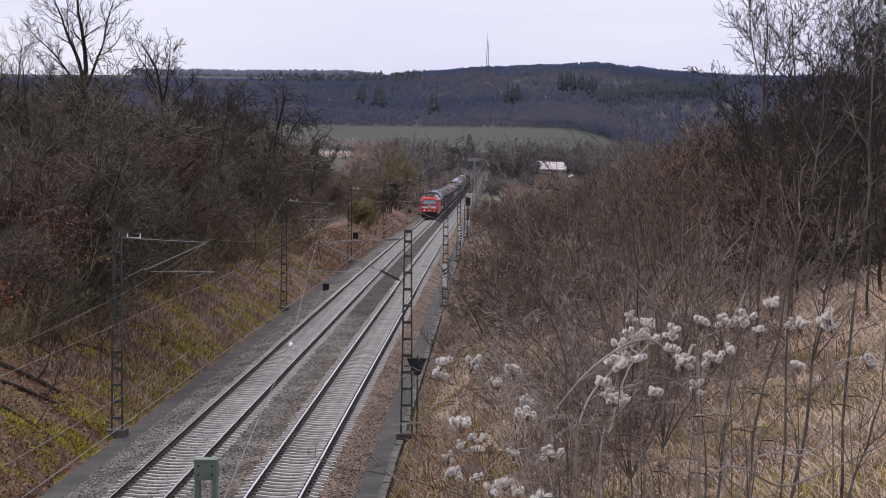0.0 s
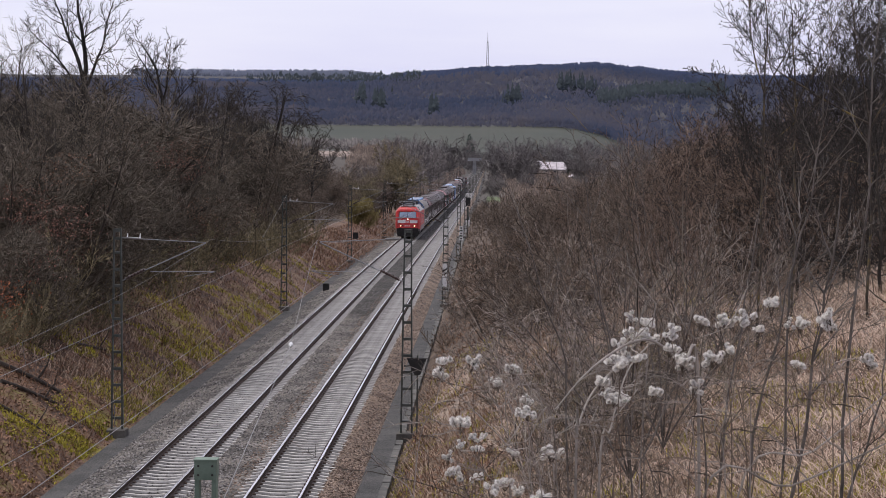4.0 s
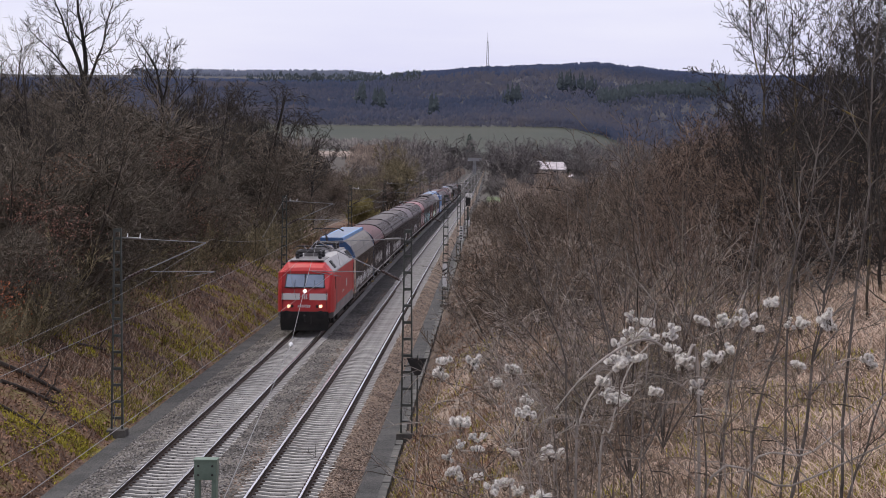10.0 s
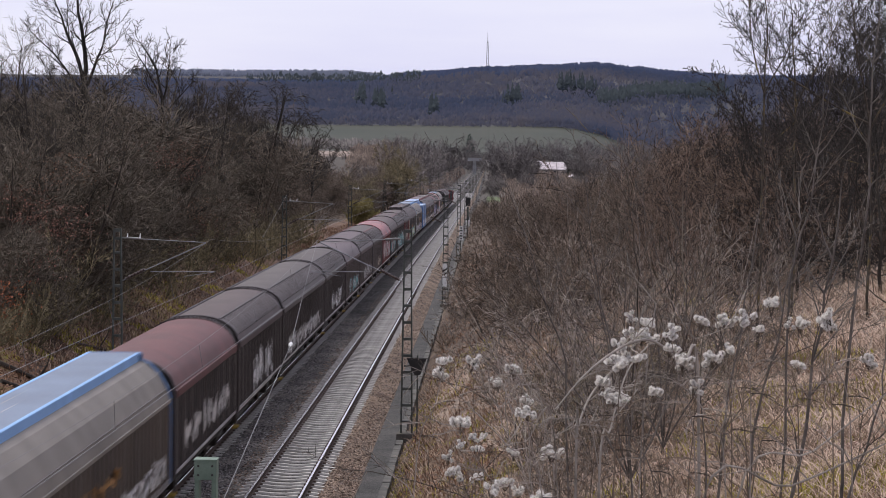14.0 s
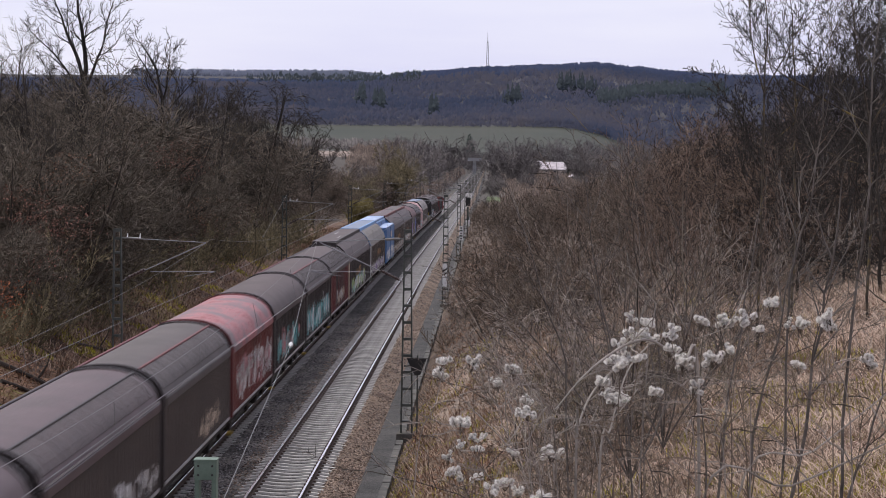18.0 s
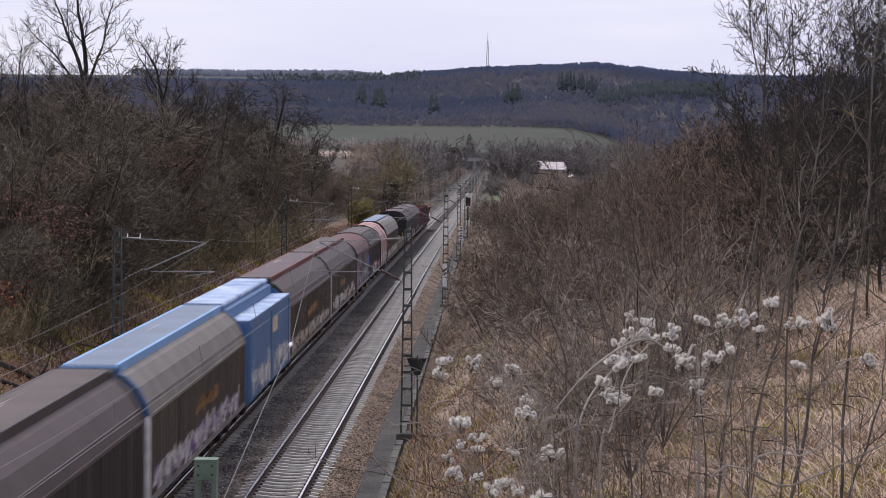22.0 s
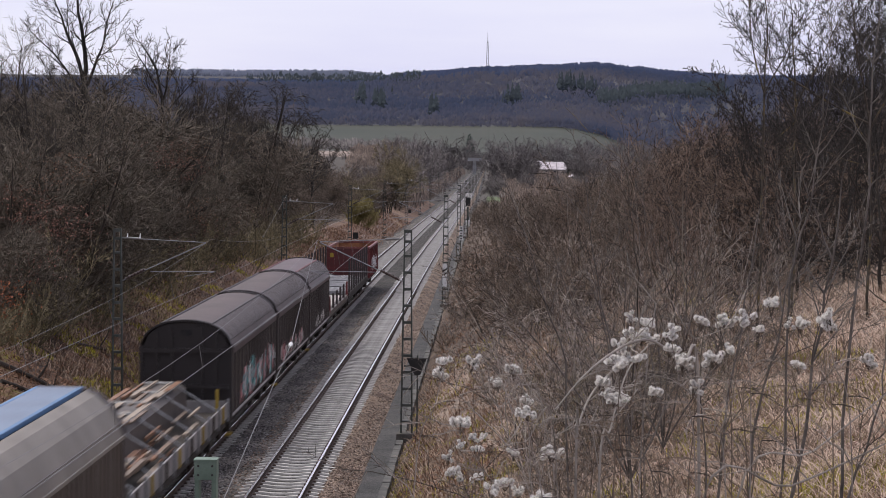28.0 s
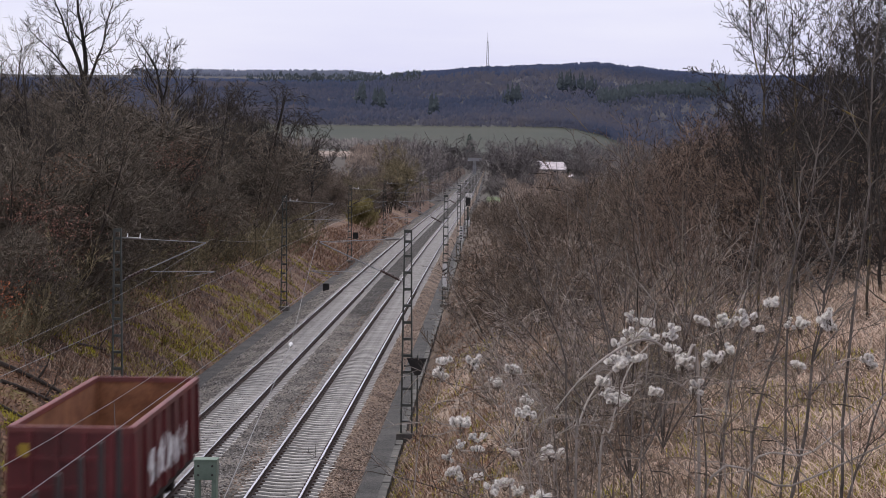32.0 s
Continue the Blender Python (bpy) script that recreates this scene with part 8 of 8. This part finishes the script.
for k in range(42):
    y = rp.uniform(25, 60)
    x = rp.uniform(1.3, max(2.2, 0.09 * y)) if k < 32 else rp.uniform(0.1 * y, 0.19 * y)
    put(rp.choice(brams), x, y, rp.uniform(0.7, 1.15))

# clematis with woolly seed heads close to the camera
HEADS_LOW = [(-0.0217, -0.1019), (-0.0235, -0.1076), (-0.0080, -0.1033), (0.0125, -0.1061), (0.0027, -0.1120), (0.0184, -0.1200), (0.0184, -0.1260), (-0.0132, -0.1317), (-0.0030, -0.1384), (-0.0068, -0.1387),
             (-0.0136, -0.1432), (-0.0046, -0.1447), (0.0116, -0.1459), (0.0299, -0.1454), (-0.0196, -0.1496), (-0.0181, -0.1557), (-0.0148, -0.1584), (-0.0061, -0.1582), (0.0017, -0.1645), (0.0074, -0.1608), (0.0137, -0.1649), (0.0249, -0.1669)]
HEADS_MID = [(0.0679, -0.0803), (0.0759, -0.0829), (0.0686, -0.0876), (0.0746, -0.0881), (0.0616, -0.0945), (0.0582, -0.1011), (0.0631, -0.1030), (0.0663, -0.0991), (0.0873, -0.0874), (0.0874, -0.0948), (0.0723, -0.0996),
             (0.0940, -0.1007), (0.0565, -0.1165), (0.0550, -0.1119), (0.0644, -0.1183), (0.0611, -0.1192), (0.0997, -0.1140), (0.0804, -0.1162)]
HEADS_HIGH = [(0.1024, -0.0812), (0.1130, -0.0805), (0.1241, -0.0804), (0.1288, -0.0850), (0.1151, -0.0944), (0.1065, -0.0986), (0.1439, -0.0834), (0.1507, -0.0820), (0.1617, -0.0778), (0.1637, -0.0819), (0.1599, -0.0819), (0.1345, -0.0724), (0.1489, -0.1019), (0.1832, -0.0991)]
HEADS = []
for a, up in HEADS_LOW + HEADS_MID + HEADS_HIGH:
    y = rp.uniform(10.4, 12.6)
    HEADS.append((a * y, y, EYE[2] + up * y))


def seed_head(seed, n_balls, wide):
    """A tuft of round woolly fruits, each with dark seeds among its fine curved hairs."""
    r = random.Random(seed)
    fl, co = Shape(), Shape()
    for b in range(n_balls):
        c = Vector((r.gauss(0, wide), r.gauss(0, wide * 0.8), r.gauss(0, wide * 0.62)))
        for k in range(330):
            d = Vector((r.gauss(0, 1), r.gauss(0, 1), r.gauss(0, 1))).normalized()
            ln = r.uniform(0.012, 0.026)
            sd = d.orthogonal().normalized() * 0.0017
            bend = d.cross(Vector((0.3, 0.2, 1))) * r.uniform(0.003, 0.009)
            i = len(fl.v)
            m_, e = c + d * ln * 0.6 + bend * 0.3, c + d * ln + bend
            fl.v += [tuple(c + d * 0.003 + sd), tuple(c + d * 0.003 - sd), tuple(m_ - sd), tuple(m_ + sd), tuple(e)]
            fl.f += [(i, i + 1, i + 2, i + 3), (i + 3, i + 2, i + 4)]
            fl.mi += [0, 0]
        for k in range(5):
            d = Vector((r.gauss(0, 1), r.gauss(0, 1), r.gauss(0, 1))).normalized()
            q = c + d * 0.011
            co.tube([tuple(q - d * 0.004), tuple(q), tuple(q + d * 0.006)], [0.0012, 0.0026, 0.0008], 4)
        co.tube([tuple(c), (0, 0, -0.07)], 0.0016, 3)
    t = thing("clematis_seed_head", "woolly white clematis seed head on bare stem", "seed head", (0, 0, -500), "clematis seed heads")
    tagged(part("fluff", fl, M_FLUFF, t), kind="stuff")
    part("seed_core", co, M_SEED, t)
    return t


heads = [seed_head(200, 7, 0.024), seed_head(201, 10, 0.03), seed_head(202, 8, 0.027), seed_head(203, 13, 0.036)]
for k, (x, y, z) in enumerate(HEADS):
    src = heads[(k * 3) % 4] if k != 6 else heads[3]
    m = pose(x, y, z, rp.uniform(-20, 20), rp.uniform(-20, 20), rp.uniform(0, 360)) @ Matrix.Diagonal((rp.uniform(0.78, 1.06) * (0.7 if 8 <= k <= 11 or 14 <= k <= 17 else 1.0),) * 3 + (1,))
    if src.name not in used:
        used.add(src.name)
        src.matrix_basis = m
    else:
        copy_thing(src, m)


def vine(pts, r0, label="arching bare clematis stem", m=M_VINE):
    """A stem that arches through the given points, with a few side shoots."""
    q = [Vector(p_) for p_ in pts]
    if q[-1].z < q[0].z:
        q.reverse()
    q.insert(0, Vector((q[0].x + (q[0].x - q[1].x) * 0.4, q[0].y + 0.1, ground_z(q[0].x, q[0].y) - 0.1)))
    out = []
    for k in range(len(q) - 1):
        p0, p1, p2, p3 = q[max(k - 1, 0)], q[k], q[k + 1], q[min(k + 2, len(q) - 1)]
        for i in range(6):
            t = i / 6
            out.append(0.5 * ((2 * p1) + (p2 - p0) * t + (2 * p0 - 5 * p1 + 4 * p2 - p3) * t * t + (3 * p1 - p0 - 3 * p2 + p3) * t ** 3))
    out.append(q[-1])
    n = len(out)
    t = thing("clematis_vine", label, "vine", (0, 0, 0), "clematis vines")
    part("stem", Shape().tube(out, [r0 * (1 - 0.6 * k / n) for k in range(n)], 6), m, t)
    rg, sh = random.Random(int(r0 * 1e5) + n), Shape()
    for k in range(5):
        i = rg.randrange(n // 3, n - 1)
        grow(sh, out[i], Vector((rg.uniform(-1, 1), rg.uniform(-0.4, 0.4), rg.uniform(-0.2, 1))), rg.uniform(0.15, 0.45), 0.004, 1, rg, dict(P_BRAM, rmin=0.0018))
    tagged(part("side_shoot", sh, m, t), kind="stuff")
    return t

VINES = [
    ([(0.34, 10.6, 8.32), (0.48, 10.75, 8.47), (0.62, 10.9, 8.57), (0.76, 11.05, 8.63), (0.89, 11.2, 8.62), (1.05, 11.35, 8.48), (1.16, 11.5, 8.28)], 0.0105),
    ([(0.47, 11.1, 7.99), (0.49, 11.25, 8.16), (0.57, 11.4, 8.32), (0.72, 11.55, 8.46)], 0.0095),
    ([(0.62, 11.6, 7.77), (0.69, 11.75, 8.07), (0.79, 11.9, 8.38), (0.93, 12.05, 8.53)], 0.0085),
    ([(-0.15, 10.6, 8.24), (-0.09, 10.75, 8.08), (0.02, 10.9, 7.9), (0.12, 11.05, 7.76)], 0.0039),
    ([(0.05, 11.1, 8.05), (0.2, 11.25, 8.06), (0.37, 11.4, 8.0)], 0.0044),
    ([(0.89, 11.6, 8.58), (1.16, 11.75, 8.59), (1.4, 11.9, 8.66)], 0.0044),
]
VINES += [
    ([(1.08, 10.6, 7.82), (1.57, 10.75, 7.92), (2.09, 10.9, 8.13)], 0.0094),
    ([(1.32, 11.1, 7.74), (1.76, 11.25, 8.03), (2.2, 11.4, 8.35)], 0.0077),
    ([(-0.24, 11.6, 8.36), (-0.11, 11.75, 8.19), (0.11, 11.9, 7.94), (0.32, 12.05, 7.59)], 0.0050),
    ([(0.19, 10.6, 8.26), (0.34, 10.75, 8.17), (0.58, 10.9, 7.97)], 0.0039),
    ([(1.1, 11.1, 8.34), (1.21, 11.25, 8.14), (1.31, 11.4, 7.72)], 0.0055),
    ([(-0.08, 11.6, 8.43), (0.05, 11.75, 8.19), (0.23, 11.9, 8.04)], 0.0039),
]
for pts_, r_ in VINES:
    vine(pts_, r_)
# thin stalks that carry the remaining heads
for k, (x, y, z) in enumerate(HEADS):
    if k % 2 == 0:
        sx = rp.uniform(-0.25, 0.3)
        vine([(x, y, z - 0.03), (x + sx * 0.3, y + 0.05, z - 0.25), (x + sx, y + 0.15, z - 0.8)], 0.0045, "thin bare clematis stalk", M_TWIG_R if k % 3 else M_TWIG_G)
# fallen limbs on the western bank
for x, y, l, a, r_ in [(-16.6, 72, 3.2, 25, 0.11), (-15.6, 70, 2.4, 50, 0.08), (-17.8, 78, 3.0, -15, 0.09), (-16.2, 84, 2.2, 70, 0.07), (-15.0, 66, 1.8, 10, 0.06)]:
    fl_ = thing("fallen_limb", "dark fallen limb lying on the mossy bank", "log", (0, 0, 0), "fallen limbs")
    ca, sa = math.cos(radians(a)), math.sin(radians(a))
    ps = [(x + ca * l * q, y + sa * l * q, ground_z(x + ca * l * q, y + sa * l * q) + r_ * 0.8) for q in (-0.5, -0.25, 0, 0.25, 0.5)]
    part("limb", Shape().tube(ps, [r_, r_ * 0.95, r_ * 0.85, r_ * 0.75, r_ * 0.6], 8), M_BARK, fl_)
    part("branch", Shape().tube([ps[3], (ps[3][0] + 0.3, ps[3][1] + 0.2, ps[3][2] + 0.5), (ps[3][0] + 0.4, ps[3][1] + 0.3, ps[3][2] + 0.9)], [r_ * 0.4, r_ * 0.3, r_ * 0.12], 5), M_BARK, fl_)


def motions():
    """The train runs towards the camera and past it at a steady pace."""
    for t, s in TRAIN:
        walk(t, [(k * 1.0, on_line(s, k * 1.0)) for k in range(33)])


motions()
